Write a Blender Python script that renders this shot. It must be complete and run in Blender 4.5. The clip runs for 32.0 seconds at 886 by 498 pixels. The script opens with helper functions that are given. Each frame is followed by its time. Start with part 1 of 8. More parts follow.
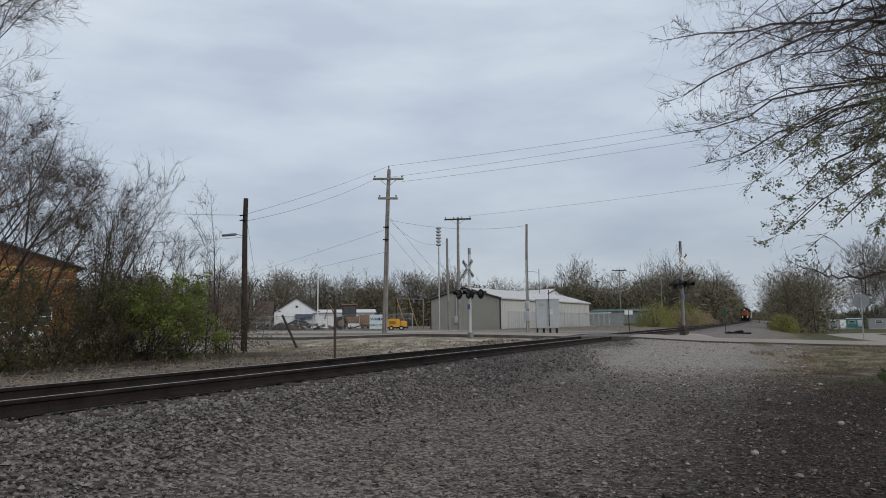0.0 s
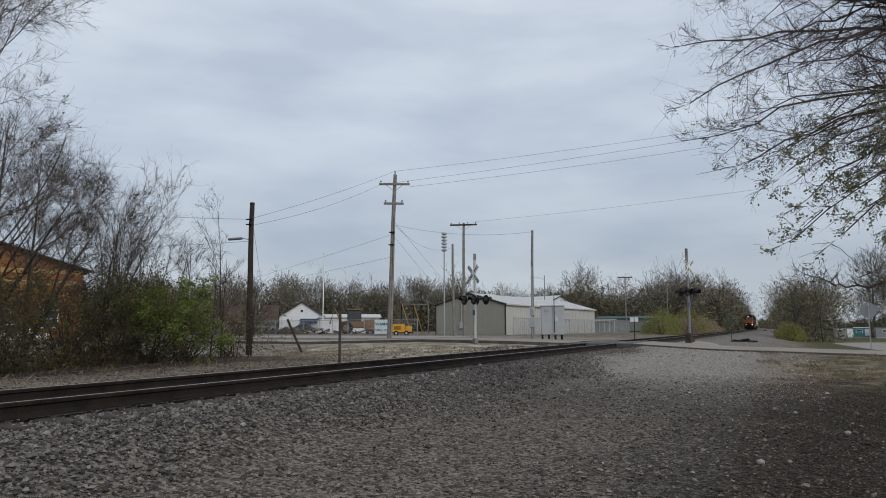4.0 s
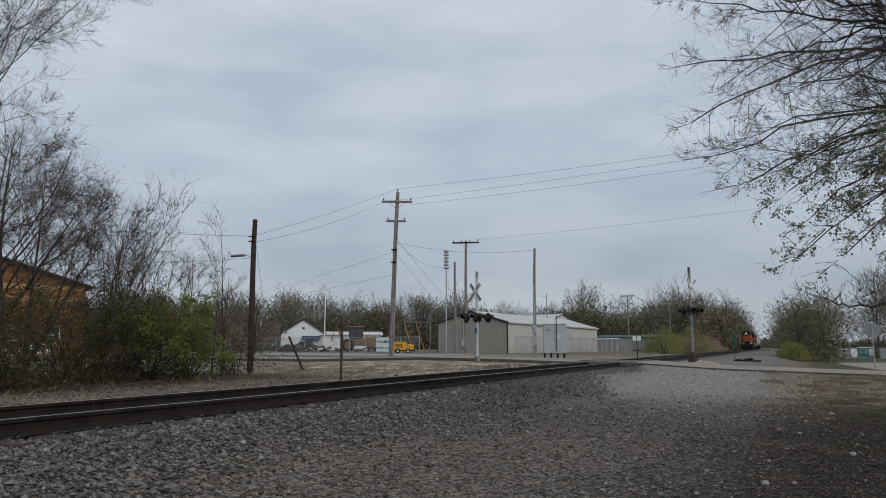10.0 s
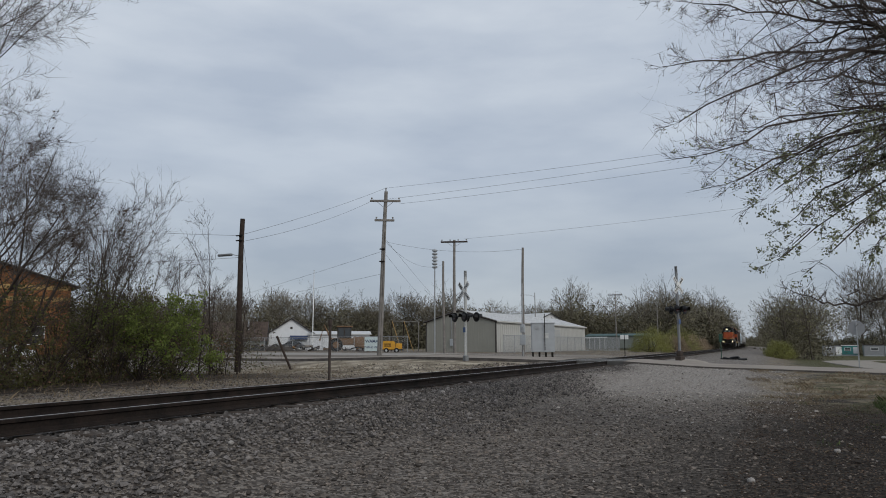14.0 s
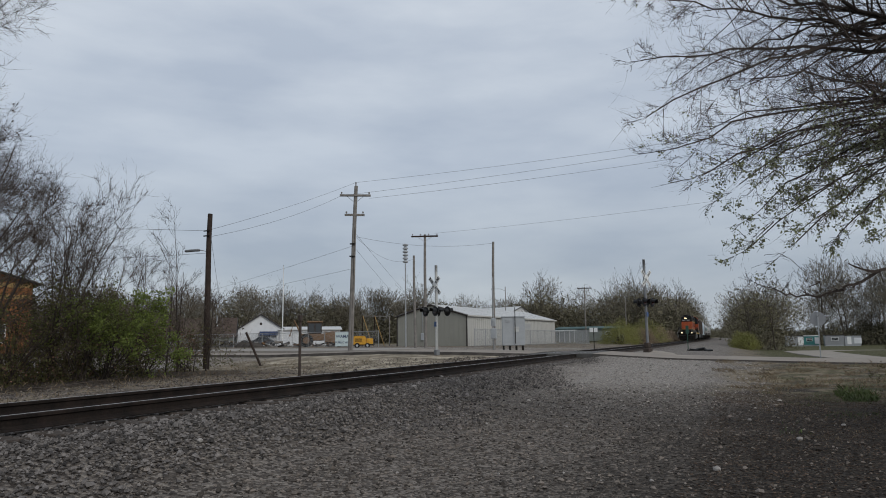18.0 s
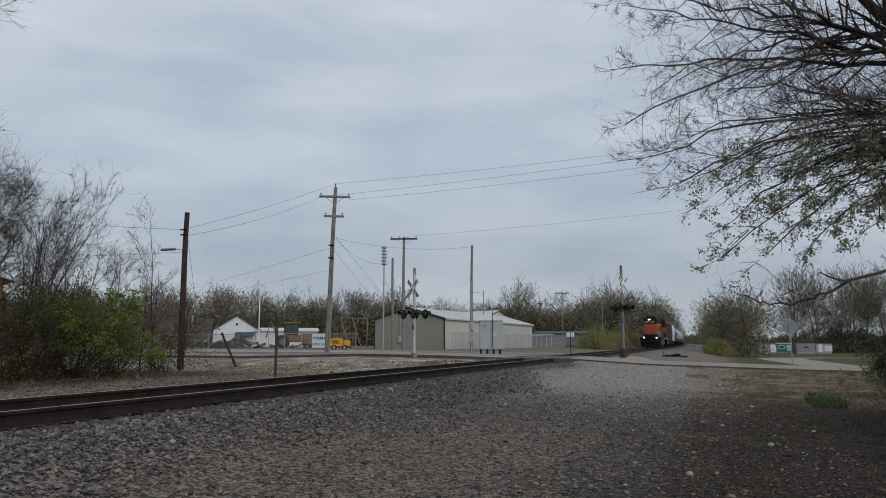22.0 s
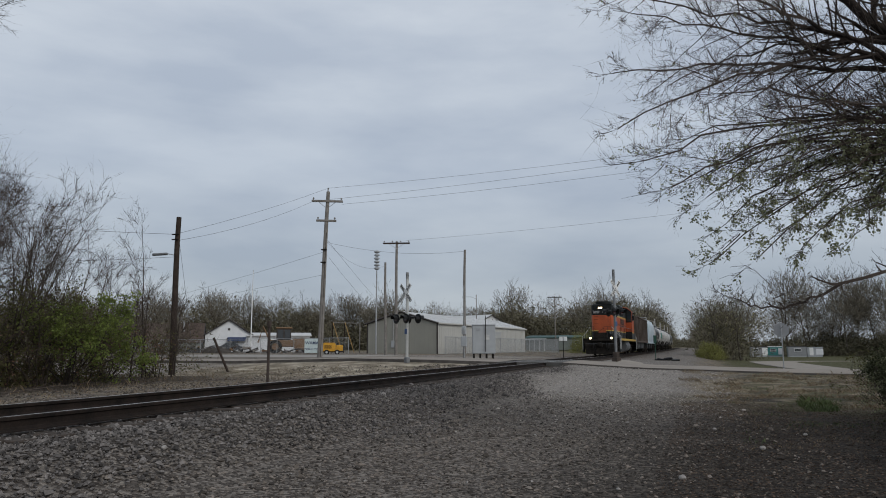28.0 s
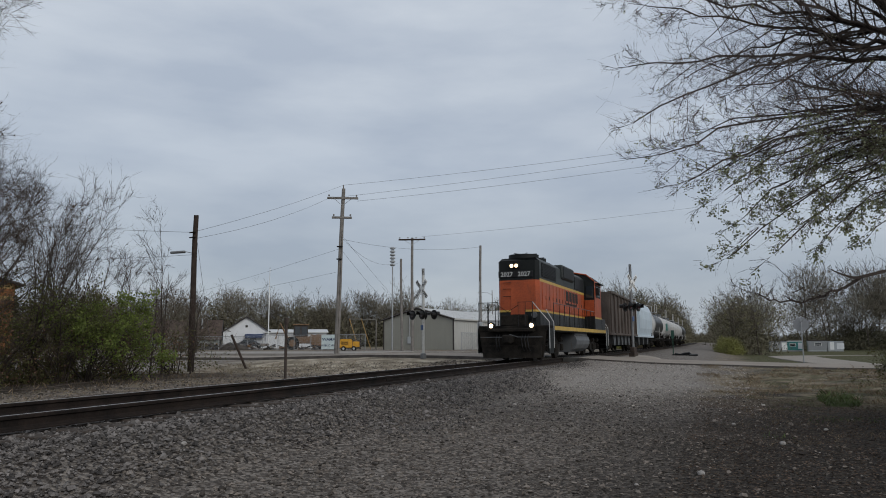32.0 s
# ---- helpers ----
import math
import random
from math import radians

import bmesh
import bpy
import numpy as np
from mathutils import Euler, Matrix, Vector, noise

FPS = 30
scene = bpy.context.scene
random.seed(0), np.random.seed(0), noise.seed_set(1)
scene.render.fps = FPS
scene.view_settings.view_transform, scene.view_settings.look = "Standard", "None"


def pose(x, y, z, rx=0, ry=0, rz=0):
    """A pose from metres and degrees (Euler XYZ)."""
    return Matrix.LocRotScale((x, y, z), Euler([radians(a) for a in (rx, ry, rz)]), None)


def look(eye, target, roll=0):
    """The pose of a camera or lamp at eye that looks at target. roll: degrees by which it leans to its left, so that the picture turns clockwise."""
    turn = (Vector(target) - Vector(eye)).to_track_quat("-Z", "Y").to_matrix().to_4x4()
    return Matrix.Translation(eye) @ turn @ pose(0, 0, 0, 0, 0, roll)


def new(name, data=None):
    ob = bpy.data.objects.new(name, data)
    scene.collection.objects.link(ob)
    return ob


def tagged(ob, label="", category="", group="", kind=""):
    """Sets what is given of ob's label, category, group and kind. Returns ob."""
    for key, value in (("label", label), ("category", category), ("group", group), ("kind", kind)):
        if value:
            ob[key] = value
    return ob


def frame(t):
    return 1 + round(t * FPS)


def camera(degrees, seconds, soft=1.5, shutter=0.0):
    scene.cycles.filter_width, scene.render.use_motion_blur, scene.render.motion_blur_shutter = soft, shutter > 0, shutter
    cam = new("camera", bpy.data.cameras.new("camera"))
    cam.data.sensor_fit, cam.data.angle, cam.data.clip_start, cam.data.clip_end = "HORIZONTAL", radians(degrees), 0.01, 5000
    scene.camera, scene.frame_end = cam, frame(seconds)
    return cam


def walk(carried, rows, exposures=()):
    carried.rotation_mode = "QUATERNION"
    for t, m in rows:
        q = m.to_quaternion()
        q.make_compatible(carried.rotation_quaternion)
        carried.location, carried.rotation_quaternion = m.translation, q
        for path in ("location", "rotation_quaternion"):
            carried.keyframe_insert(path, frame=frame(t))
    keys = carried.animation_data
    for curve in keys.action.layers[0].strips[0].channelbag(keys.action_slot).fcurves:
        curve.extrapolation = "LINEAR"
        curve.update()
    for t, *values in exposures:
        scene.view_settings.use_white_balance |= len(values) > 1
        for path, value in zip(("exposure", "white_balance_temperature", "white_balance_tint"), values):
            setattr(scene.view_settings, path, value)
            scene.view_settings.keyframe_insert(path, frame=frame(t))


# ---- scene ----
# ---- camera ----
EYE = Vector((0.0, 0.0, 0.75))
cam = camera(64.89, 32.0, soft=0.95)
PATH = [
    (0, -25.454, 5.997, -0.640), (0.5, -25.490, 6.000, -1.036), (1, -25.522, 6.016, -0.884),
    (1.5, -25.560, 6.121, -0.381), (2, -25.598, 6.219, -0.047), (2.5, -25.670, 6.293, -0.236),
    (3, -25.756, 6.333, -0.412), (3.5, -25.823, 6.381, -0.255), (5.5, -26.004, 6.635, -0.046),
    (6, -26.059, 6.682, 0.000), (6.5, -26.038, 6.732, 0.127), (7, -26.058, 6.791, 0.377),
    (7.5, -26.072, 6.825, 0.520), (8, -26.131, 6.834, 0.342), (8.5, -26.150, 6.811, 0.423),
    (9, -26.164, 7.118, 0.561), (9.5, -26.146, 7.579, 0.419), (10, -26.091, 7.909, 0.111),
    (10.5, -25.998, 7.980, -0.252), (11, -26.002, 8.048, -0.358), (11.5, -25.992, 8.073, -0.103),
    (12, -26.019, 8.136, 0.104), (12.5, -25.940, 8.110, 0.311), (13, -25.813, 7.982, 0.019),
    (13.5, -25.520, 7.927, -0.199), (14, -25.129, 7.846, -0.058), (14.5, -24.714, 7.763, -0.000),
    (16.5, -23.446, 7.573, -0.174), (17, -23.147, 7.527, -0.505), (17.5, -22.907, 7.444, -0.534),
    (18, -22.696, 7.373, -0.646), (18.5, -22.475, 7.389, -0.436), (19, -22.196, 7.373, -0.233),
    (19.5, -21.891, 7.385, -0.180), (20, -21.665, 7.369, -0.136), (20.5, -21.509, 7.395, -0.023),
    (21, -21.310, 7.425, 0.122), (21.5, -21.141, 7.518, 0.230), (22, -20.952, 7.615, 0.058),
    (22.5, -20.785, 7.755, -0.250), (23, -20.610, 7.820, -0.349), (23.5, -20.450, 7.858, -0.550),
    (24, -20.367, 7.771, -0.547), (24.5, -20.245, 7.748, -0.245), (25, -20.139, 7.776, 0.041),
    (25.5, -20.082, 7.816, 0.094), (27.5, -20.270, 8.026, 0.080), (28, -20.350, 7.972, -0.113),
    (28.5, -20.459, 7.902, -0.647), (29, -20.521, 7.840, -0.750), (29.5, -20.590, 7.871, -0.322),
    (30, -20.629, 7.854, 0.155), (30.5, -20.728, 7.826, 0.193), (31, -20.950, 7.763, -0.042),
    (31.5, -21.249, 7.724, -0.409), (32, -21.639, 7.648, -0.365),
]

def aim(az, pitch, roll):
    """The camera's pose from its heading (to the right of the track's line), its rise and its lean, in degrees."""
    a, p = radians(az), radians(pitch)
    return look(EYE, EYE + Vector((math.sin(a) * math.cos(p), math.cos(a) * math.cos(p), math.sin(p))), roll)


walk(cam, [(t, aim(a, p, r)) for t, a, p, r in PATH], [(0.0, 0.1), (8.5, 0.1), (10.5, -0.07), (20.0, -0.05), (28.0, -0.09), (32.0, -0.11)])

# ---- sky and light ----


def make_world():
    w = bpy.data.worlds.new("overcast_sky")
    scene.world = w
    w.use_nodes = True
    nt = w.node_tree
    nt.nodes.clear()
    N, L = nt.nodes.new, nt.links.new
    out, bg = N("ShaderNodeOutputWorld"), N("ShaderNodeBackground")
    co, sep = N("ShaderNodeTexCoord"), N("ShaderNodeSeparateXYZ")
    L(co.outputs["Generated"], sep.inputs[0])
    ramp = N("ShaderNodeValToRGB")
    e = ramp.color_ramp.elements
    e[0].position, e[0].color = 0.0, (0.43, 0.475, 0.528, 1)
    e[1].position, e[1].color = 1.0, (0.62, 0.67, 0.74, 1)
    for p, col in ((0.10, (0.455, 0.512, 0.582, 1)), (0.25, (0.51, 0.575, 0.67, 1)), (0.45, (0.61, 0.67, 0.755, 1))):
        k = e.new(p)
        k.color = col
    L(sep.outputs["Z"], ramp.inputs[0])
    mp = N("ShaderNodeMapping")
    mp.inputs["Scale"].default_value = (1.6, 1.6, 6.0)
    mp.inputs["Rotation"].default_value = (0.05, -0.06, 0.3)
    L(co.outputs["Generated"], mp.inputs["Vector"])
    n1 = N("ShaderNodeTexNoise")
    n1.inputs["Scale"].default_value, n1.inputs["Detail"].default_value = 2.1, 6.0
    n1.inputs["Roughness"].default_value = 0.5
    L(mp.outputs[0], n1.inputs["Vector"])
    r2 = N("ShaderNodeValToRGB")
    q = r2.color_ramp.elements
    q[0].position, q[0].color = 0.34, (0.82, 0.845, 0.885, 1)
    q[1].position, q[1].color = 0.66, (1.09, 1.08, 1.06, 1)
    L(n1.outputs["Fac"], r2.inputs[0])
    mul = N("ShaderNodeMixRGB")
    mul.blend_type = "MULTIPLY"
    mul.inputs[0].default_value = 1.0
    L(ramp.outputs[0], mul.inputs[1])
    L(r2.outputs[0], mul.inputs[2])
    sky = N("ShaderNodeTexSky")
    sky.sky_type, sky.sun_disc = "NISHITA", False
    sky.sun_elevation, sky.sun_rotation = radians(31), radians(119)
    dim = N("ShaderNodeMixRGB")
    dim.blend_type = "MULTIPLY"
    dim.inputs[0].default_value, dim.inputs[2].default_value = 1.0, (0.1, 0.1, 0.1, 1)
    L(sky.outputs[0], dim.inputs[1])
    mix = N("ShaderNodeMixRGB")
    mix.inputs[0].default_value = 0.06
    L(mul.outputs[0], mix.inputs[1])
    L(dim.outputs[0], mix.inputs[2])
    L(mix.outputs[0], bg.inputs["Color"])
    bg.inputs["Strength"].default_value = 1.0
    L(bg.outputs[0], out.inputs[0])


make_world()
sun = new("sun", bpy.data.lights.new("sun", "SUN"))
sun.data.energy, sun.data.angle, sun.data.color = 1.15, radians(30), (1.0, 0.96, 0.9)
sun.matrix_world = look((75, -42, 52), (0, 0, 0))


# ---- materials ----
def material(name, base, rough=0.7, metal=0.0, vary=0.25, scale=6.0, bump=0.1, second=None, fine=60.0, spread=0.5, random_tint=0.0, rust=None, rust_amount=0.5, coat=0.0):
    """A painted, weathered or mineral surface: two sizes of noise over one base colour, with relief."""
    m = bpy.data.materials.new(name)
    m.use_nodes = True
    nt = m.node_tree
    b = nt.nodes["Principled BSDF"]
    N, L = nt.nodes.new, nt.links.new
    co = N("ShaderNodeTexCoord")
    big, small = N("ShaderNodeTexNoise"), N("ShaderNodeTexNoise")
    big.inputs["Scale"].default_value, big.inputs["Detail"].default_value = scale, 6.0
    small.inputs["Scale"].default_value, small.inputs["Detail"].default_value = fine, 4.0
    L(co.outputs["Object"], big.inputs["Vector"])
    L(co.outputs["Object"], small.inputs["Vector"])
    add = N("ShaderNodeMath")
    add.operation = "MULTIPLY_ADD"
    L(small.outputs["Fac"], add.inputs[0])
    add.inputs[1].default_value = 0.6
    L(big.outputs["Fac"], add.inputs[2])
    ramp = N("ShaderNodeValToRGB")
    e = ramp.color_ramp.elements
    dark = tuple(c * (1 - vary) for c in base)
    light = tuple(min(1, c * (1 + vary)) for c in (second or base))
    e[0].position, e[0].color = 0.8 - spread * 0.45, (*dark, 1)
    e[1].position, e[1].color = 0.8 + spread * 0.45, (*light, 1)
    L(add.outputs[0], ramp.inputs[0])
    col = ramp.outputs[0]
    if rust:
        rn, rr, mx = N("ShaderNodeTexNoise"), N("ShaderNodeValToRGB"), N("ShaderNodeMixRGB")
        rn.inputs["Scale"].default_value, rn.inputs["Detail"].default_value = scale * 2.3, 8.0
        mp = N("ShaderNodeMapping")
        mp.inputs["Scale"].default_value = (1.0, 1.0, 0.25)
        L(co.outputs["Object"], mp.inputs["Vector"])
        L(mp.outputs[0], rn.inputs["Vector"])
        k = rr.color_ramp.elements
        k[0].position, k[1].position = 0.72 - rust_amount * 0.3, 0.86 - rust_amount * 0.25
        L(rn.outputs["Fac"], rr.inputs[0])
        L(rr.outputs[0], mx.inputs[0])
        L(col, mx.inputs[1])
        mx.inputs[2].default_value = (*rust, 1)
        col = mx.outputs[0]
    if random_tint:
        info, hsv, mr = N("ShaderNodeObjectInfo"), N("ShaderNodeHueSaturation"), N("ShaderNodeMapRange")
        geo, ad = N("ShaderNodeNewGeometry"), N("ShaderNodeMath")
        ad.operation = "ADD"
        fr = N("ShaderNodeMath")
        fr.operation = "FRACT"
        L(info.outputs["Random"], ad.inputs[0])
        L(geo.outputs["Random Per Island"], ad.inputs[1])
        mr.inputs["To Min"].default_value, mr.inputs["To Max"].default_value = 1 - random_tint, 1 + random_tint
        L(ad.outputs[0], fr.inputs[0])
        L(fr.outputs[0], mr.inputs["Value"])
        L(mr.outputs[0], hsv.inputs["Value"])
        L(col, hsv.inputs["Color"])
        col = hsv.outputs[0]
    L(col, b.inputs["Base Color"])
    b.inputs["Roughness"].default_value, b.inputs["Metallic"].default_value = rough, metal
    b.inputs["Specular IOR Level"].default_value = 0.18 if rough > 0.74 else 0.3 if rough > 0.54 else 0.5
    if coat:
        b.inputs["Coat Weight"].default_value = coat
        b.inputs["Coat Roughness"].default_value = 0.3
    if bump:
        bp = N("ShaderNodeBump")
        bp.inputs["Strength"].default_value, bp.inputs["Distance"].default_value = bump, 0.02
        L(add.outputs[0], bp.inputs["Height"])
        L(bp.outputs[0], b.inputs["Normal"])
    return m


def glow(name, colour, strength):
    m = bpy.data.materials.new(name)
    m.use_nodes = True
    b = m.node_tree.nodes["Principled BSDF"]
    b.inputs["Base Color"].default_value = (*colour, 1)
    b.inputs["Emission Color"].default_value = (*colour, 1)
    b.inputs["Emission Strength"].default_value = strength
    return m


def glass(name, tint=(0.02, 0.025, 0.03)):
    m = bpy.data.materials.new(name)
    m.use_nodes = True
    b = m.node_tree.nodes["Principled BSDF"]
    b.inputs["Base Color"].default_value = (*tint, 1)
    b.inputs["Roughness"].default_value = 0.06
    b.inputs["Specular IOR Level"].default_value = 0.7
    return m


def ground_material():
    """Gravel, dirt with painted shade, dead grass and green grass, in the stretches where each of them lies."""
    m = bpy.data.materials.new("gravel_and_dirt")
    m.use_nodes = True
    nt = m.node_tree
    b = nt.nodes["Principled BSDF"]
    N, L = nt.nodes.new, nt.links.new
    co, sep = N("ShaderNodeTexCoord"), N("ShaderNodeSeparateXYZ")
    P = co.outputs["Object"]
    L(P, sep.inputs[0])

    def noise_tex(scale, detail=6.0, rough=0.6):
        n = N("ShaderNodeTexNoise")
        n.inputs["Scale"].default_value, n.inputs["Detail"].default_value, n.inputs["Roughness"].default_value = scale, detail, rough
        L(P, n.inputs["Vector"])
        return n.outputs["Fac"]

    def math_node(op, a, c):
        n = N("ShaderNodeMath")
        n.operation = op
        for i, v in enumerate((a, c)):
            if isinstance(v, (int, float)):
                n.inputs[i].default_value = v
            else:
                L(v, n.inputs[i])
        return n.outputs[0]

    def band(v, a, c):
        n = N("ShaderNodeMapRange")
        n.interpolation_type = "SMOOTHSTEP"
        L(v, n.inputs["Value"])
        n.inputs["From Min"].default_value, n.inputs["From Max"].default_value = a, c
        return n.outputs[0]

    def ramp(v, *stops):
        r = N("ShaderNodeValToRGB")
        e = r.color_ramp.elements
        e[0].position, e[0].color = stops[0][0], (*stops[0][1], 1)
        e[1].position, e[1].color = stops[-1][0], (*stops[-1][1], 1)
        for p, c in stops[1:-1]:
            k = e.new(p)
            k.color = (*c, 1)
        L(v, r.inputs[0])
        return r.outputs[0]

    def mix(f, a, c):
        n = N("ShaderNodeMixRGB")
        L(f, n.inputs[0])
        L(a, n.inputs[1])
        L(c, n.inputs[2])
        return n.outputs[0]

    wob = noise_tex(0.35, 5.0)
    X = math_node("ADD", sep.outputs["X"], math_node("MULTIPLY", math_node("SUBTRACT", wob, 0.5), 2.6))
    Y = math_node("ADD", sep.outputs["Y"], math_node("MULTIPLY", math_node("SUBTRACT", noise_tex(0.27, 5.0), 0.5), 5.0))
    vor = N("ShaderNodeTexVoronoi")
    vor.inputs["Scale"].default_value = 26.0
    L(P, vor.inputs["Vector"])
    stone = N("ShaderNodeSeparateColor")
    L(vor.outputs["Color"], stone.inputs[0])
    speck = math_node("ADD", math_node("MULTIPLY", stone.outputs[0], 0.55), math_node("MULTIPLY", noise_tex(7.0), 0.45))
    gravel = ramp(speck, (0.25, (0.041, 0.034, 0.029)), (0.5, (0.107, 0.091, 0.078)), (0.75, (0.235, 0.206, 0.178)))
    pale = ramp(speck, (0.2, (0.165, 0.147, 0.13)), (0.55, (0.275, 0.25, 0.225)), (0.85, (0.40, 0.37, 0.335)))
    # soil colour lowered to hold the shade under the near tree's canopy
    shaded_dirt = ramp(speck, (0.2, (0.010, 0.0076, 0.0058)), (0.55, (0.027, 0.021, 0.016)), (0.85, (0.075, 0.06, 0.046)))
    straw = ramp(math_node("ADD", math_node("MULTIPLY", noise_tex(9.0), 0.6), math_node("MULTIPLY", noise_tex(1.3), 0.4)),
                 (0.3, (0.095, 0.075, 0.05)), (0.52, (0.22, 0.18, 0.125)), (0.7, (0.36, 0.31, 0.23)))
    grass = ramp(noise_tex(5.0), (0.3, (0.034, 0.035, 0.017)), (0.5, (0.072, 0.072, 0.032)), (0.7, (0.15, 0.13, 0.075)))
    # the trodden gravel pad beside the crossing is paler, the bank darker with the tree's shade painted into its dirt
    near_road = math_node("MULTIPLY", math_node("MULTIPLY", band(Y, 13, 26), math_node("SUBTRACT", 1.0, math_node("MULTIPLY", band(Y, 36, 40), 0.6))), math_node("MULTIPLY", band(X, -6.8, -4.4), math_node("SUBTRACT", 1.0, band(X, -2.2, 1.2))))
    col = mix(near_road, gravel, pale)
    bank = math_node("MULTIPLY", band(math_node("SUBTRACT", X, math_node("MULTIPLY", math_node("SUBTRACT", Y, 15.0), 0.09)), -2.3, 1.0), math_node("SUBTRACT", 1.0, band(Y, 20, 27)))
    col = mix(math_node("MULTIPLY", bank, 0.97), col, shaded_dirt)
    verge = math_node("MULTIPLY", band(X, -1.2, 0.4), band(Y, 15, 24))
    patch = math_node("MULTIPLY", verge, band(noise_tex(0.8, 6.0), 0.40, 0.56))
    col = mix(patch, col, straw)
    turf = math_node("MULTIPLY", math_node("MULTIPLY", band(X, 0.3, 2.2), band(Y, 14, 20)), math_node("MULTIPLY", band(noise_tex(1.1, 7.0, 0.7), 0.46, 0.56), 0.8))
    col = mix(turf, col, grass)
    wet = math_node("MULTIPLY", math_node("MULTIPLY", band(X, -0.6, 1.2), band(Y, 18, 22)), math_node("MULTIPLY", band(noise_tex(2.3, 7.0, 0.7), 0.5, 0.62), 0.7))
    col = mix(wet, col, shaded_dirt)
    # far side of the track
    left = math_node("SUBTRACT", 1.0, band(X, -11.6, -10.4))
    col = mix(math_node("MULTIPLY", left, 0.85), col, mix(band(noise_tex(0.9), 0.42, 0.58), gravel, straw))
    yard = math_node("MULTIPLY", math_node("SUBTRACT", 1.0, band(X, -13.5, -11.5)), math_node("MULTIPLY", band(Y, 25, 29), math_node("SUBTRACT", 1.0, band(Y, 62, 70))))
    col = mix(math_node("MULTIPLY", yard, math_node("ADD", 0.25, math_node("MULTIPLY", band(noise_tex(0.22), 0.42, 0.56), 0.5))), col, pale)
    tan = ramp(math_node("ADD", math_node("MULTIPLY", noise_tex(0.8), 0.7), math_node("MULTIPLY", noise_tex(20.0), 0.3)), (0.34, (0.085, 0.07, 0.045)), (0.5, (0.25, 0.21, 0.155)), (0.62, (0.50, 0.44, 0.345)))
    slope = math_node("MULTIPLY", math_node("MULTIPLY", math_node("SUBTRACT", 1.0, band(X, -11.5, -10.0)), band(X, -27, -22)), math_node("MULTIPLY", band(Y, 24, 27), math_node("SUBTRACT", 1.0, band(Y, 35, 37))))
    col = mix(slope, col, tan)
    # the strip along the brush takes four fifths of the same darkened soil colour
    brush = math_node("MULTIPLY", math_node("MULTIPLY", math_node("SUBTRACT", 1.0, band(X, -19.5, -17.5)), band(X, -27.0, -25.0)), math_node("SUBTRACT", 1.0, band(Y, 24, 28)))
    behind = math_node("MULTIPLY", math_node("SUBTRACT", 1.0, band(X, -27.0, -25.0)), math_node("SUBTRACT", 1.0, band(Y, 27, 31)))
    col = mix(behind, col, pale)
    col = mix(math_node("MULTIPLY", brush, 0.8), col, shaded_dirt)
    far_r = math_node("MULTIPLY", band(X, 1.0, 3.0), band(Y, 42, 46))
    col = mix(far_r, col, grass)
    far_l = math_node("MULTIPLY", math_node("SUBTRACT", 1.0, band(X, -13, -11)), band(Y, 95, 120))
    col = mix(far_l, col, mix(band(noise_tex(0.1), 0.4, 0.6), grass, straw))
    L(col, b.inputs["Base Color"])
    b.inputs["Roughness"].default_value = 0.92
    b.inputs["Specular IOR Level"].default_value = 0.15
    bp = N("ShaderNodeBump")
    bp.inputs["Strength"].default_value, bp.inputs["Distance"].default_value = 0.9, 0.03
    h = math_node("ADD", math_node("MULTIPLY", vor.outputs["Distance"], -1.0), math_node("MULTIPLY", noise_tex(14.0), 0.8))
    L(h, bp.inputs["Height"])
    L(bp.outputs[0], b.inputs["Normal"])
    return m


M_GROUND = ground_material()
M_BALLAST = material("ballast_stone", (0.118, 0.107, 0.1), 0.88, vary=0.4, scale=9, fine=50, bump=0.25, random_tint=0.7)
M_PALEPEBBLE = material("pale_gravel_stone", (0.285, 0.255, 0.225), 0.9, vary=0.3, scale=9, fine=50, bump=0.2, random_tint=0.6)
M_PEBBLE = material("gravel_stone", (0.13, 0.111, 0.095), 0.9, vary=0.3, scale=9, fine=50, bump=0.2, random_tint=0.75)
M_PALESTONE = material("pale_stone", (0.30, 0.28, 0.26), 0.85, vary=0.15, scale=20, bump=0.15)
M_RAIL = material("rusty_rail_steel", (0.010, 0.008, 0.007), 0.8, 0.0, vary=0.4, scale=3, fine=40, bump=0.15, second=(0.02, 0.014, 0.011))
M_RAILTOP = material("polished_rail_steel", (0.42, 0.40, 0.385), 0.4, 0.8, vary=0.12, scale=2, bump=0.02)
M_TIE = material("creosoted_wood", (0.06, 0.048, 0.04), 0.85, vary=0.4, scale=7, bump=0.3)
M_ROAD = material("worn_concrete_road", (0.25, 0.218, 0.186), 0.9, vary=0.16, scale=0.5, fine=30, bump=0.12, spread=0.6)
M_ASPHALT = material("old_asphalt", (0.10, 0.096, 0.09), 0.9, vary=0.3, scale=0.8, fine=40, bump=0.15)
M_EDGE = material("dark_road_edge", (0.06, 0.053, 0.047), 0.9, vary=0.35, scale=2, fine=30, bump=0.3)
M_DRIVE = material("pale_gravel_drive", (0.265, 0.238, 0.205), 0.95, vary=0.15, scale=1.0, fine=25, bump=0.2)
M_POLE = material("weathered_grey_pole", (0.20, 0.185, 0.168), 0.85, vary=0.25, scale=3, fine=30, bump=0.25)
M_DARKPOLE = material("dark_brown_pole", (0.045, 0.033, 0.027), 0.85, vary=0.35, scale=3, fine=30, bump=0.25)
M_GALV = material("galvanised_steel", (0.34, 0.35, 0.355), 0.5, 0.4, vary=0.12, scale=4, bump=0.03)
M_ALU = material("silver_mast_paint", (0.50, 0.50, 0.48), 0.5, 0.25, vary=0.15, scale=5, bump=0.04, rust=(0.12, 0.09, 0.07), rust_amount=0.25)
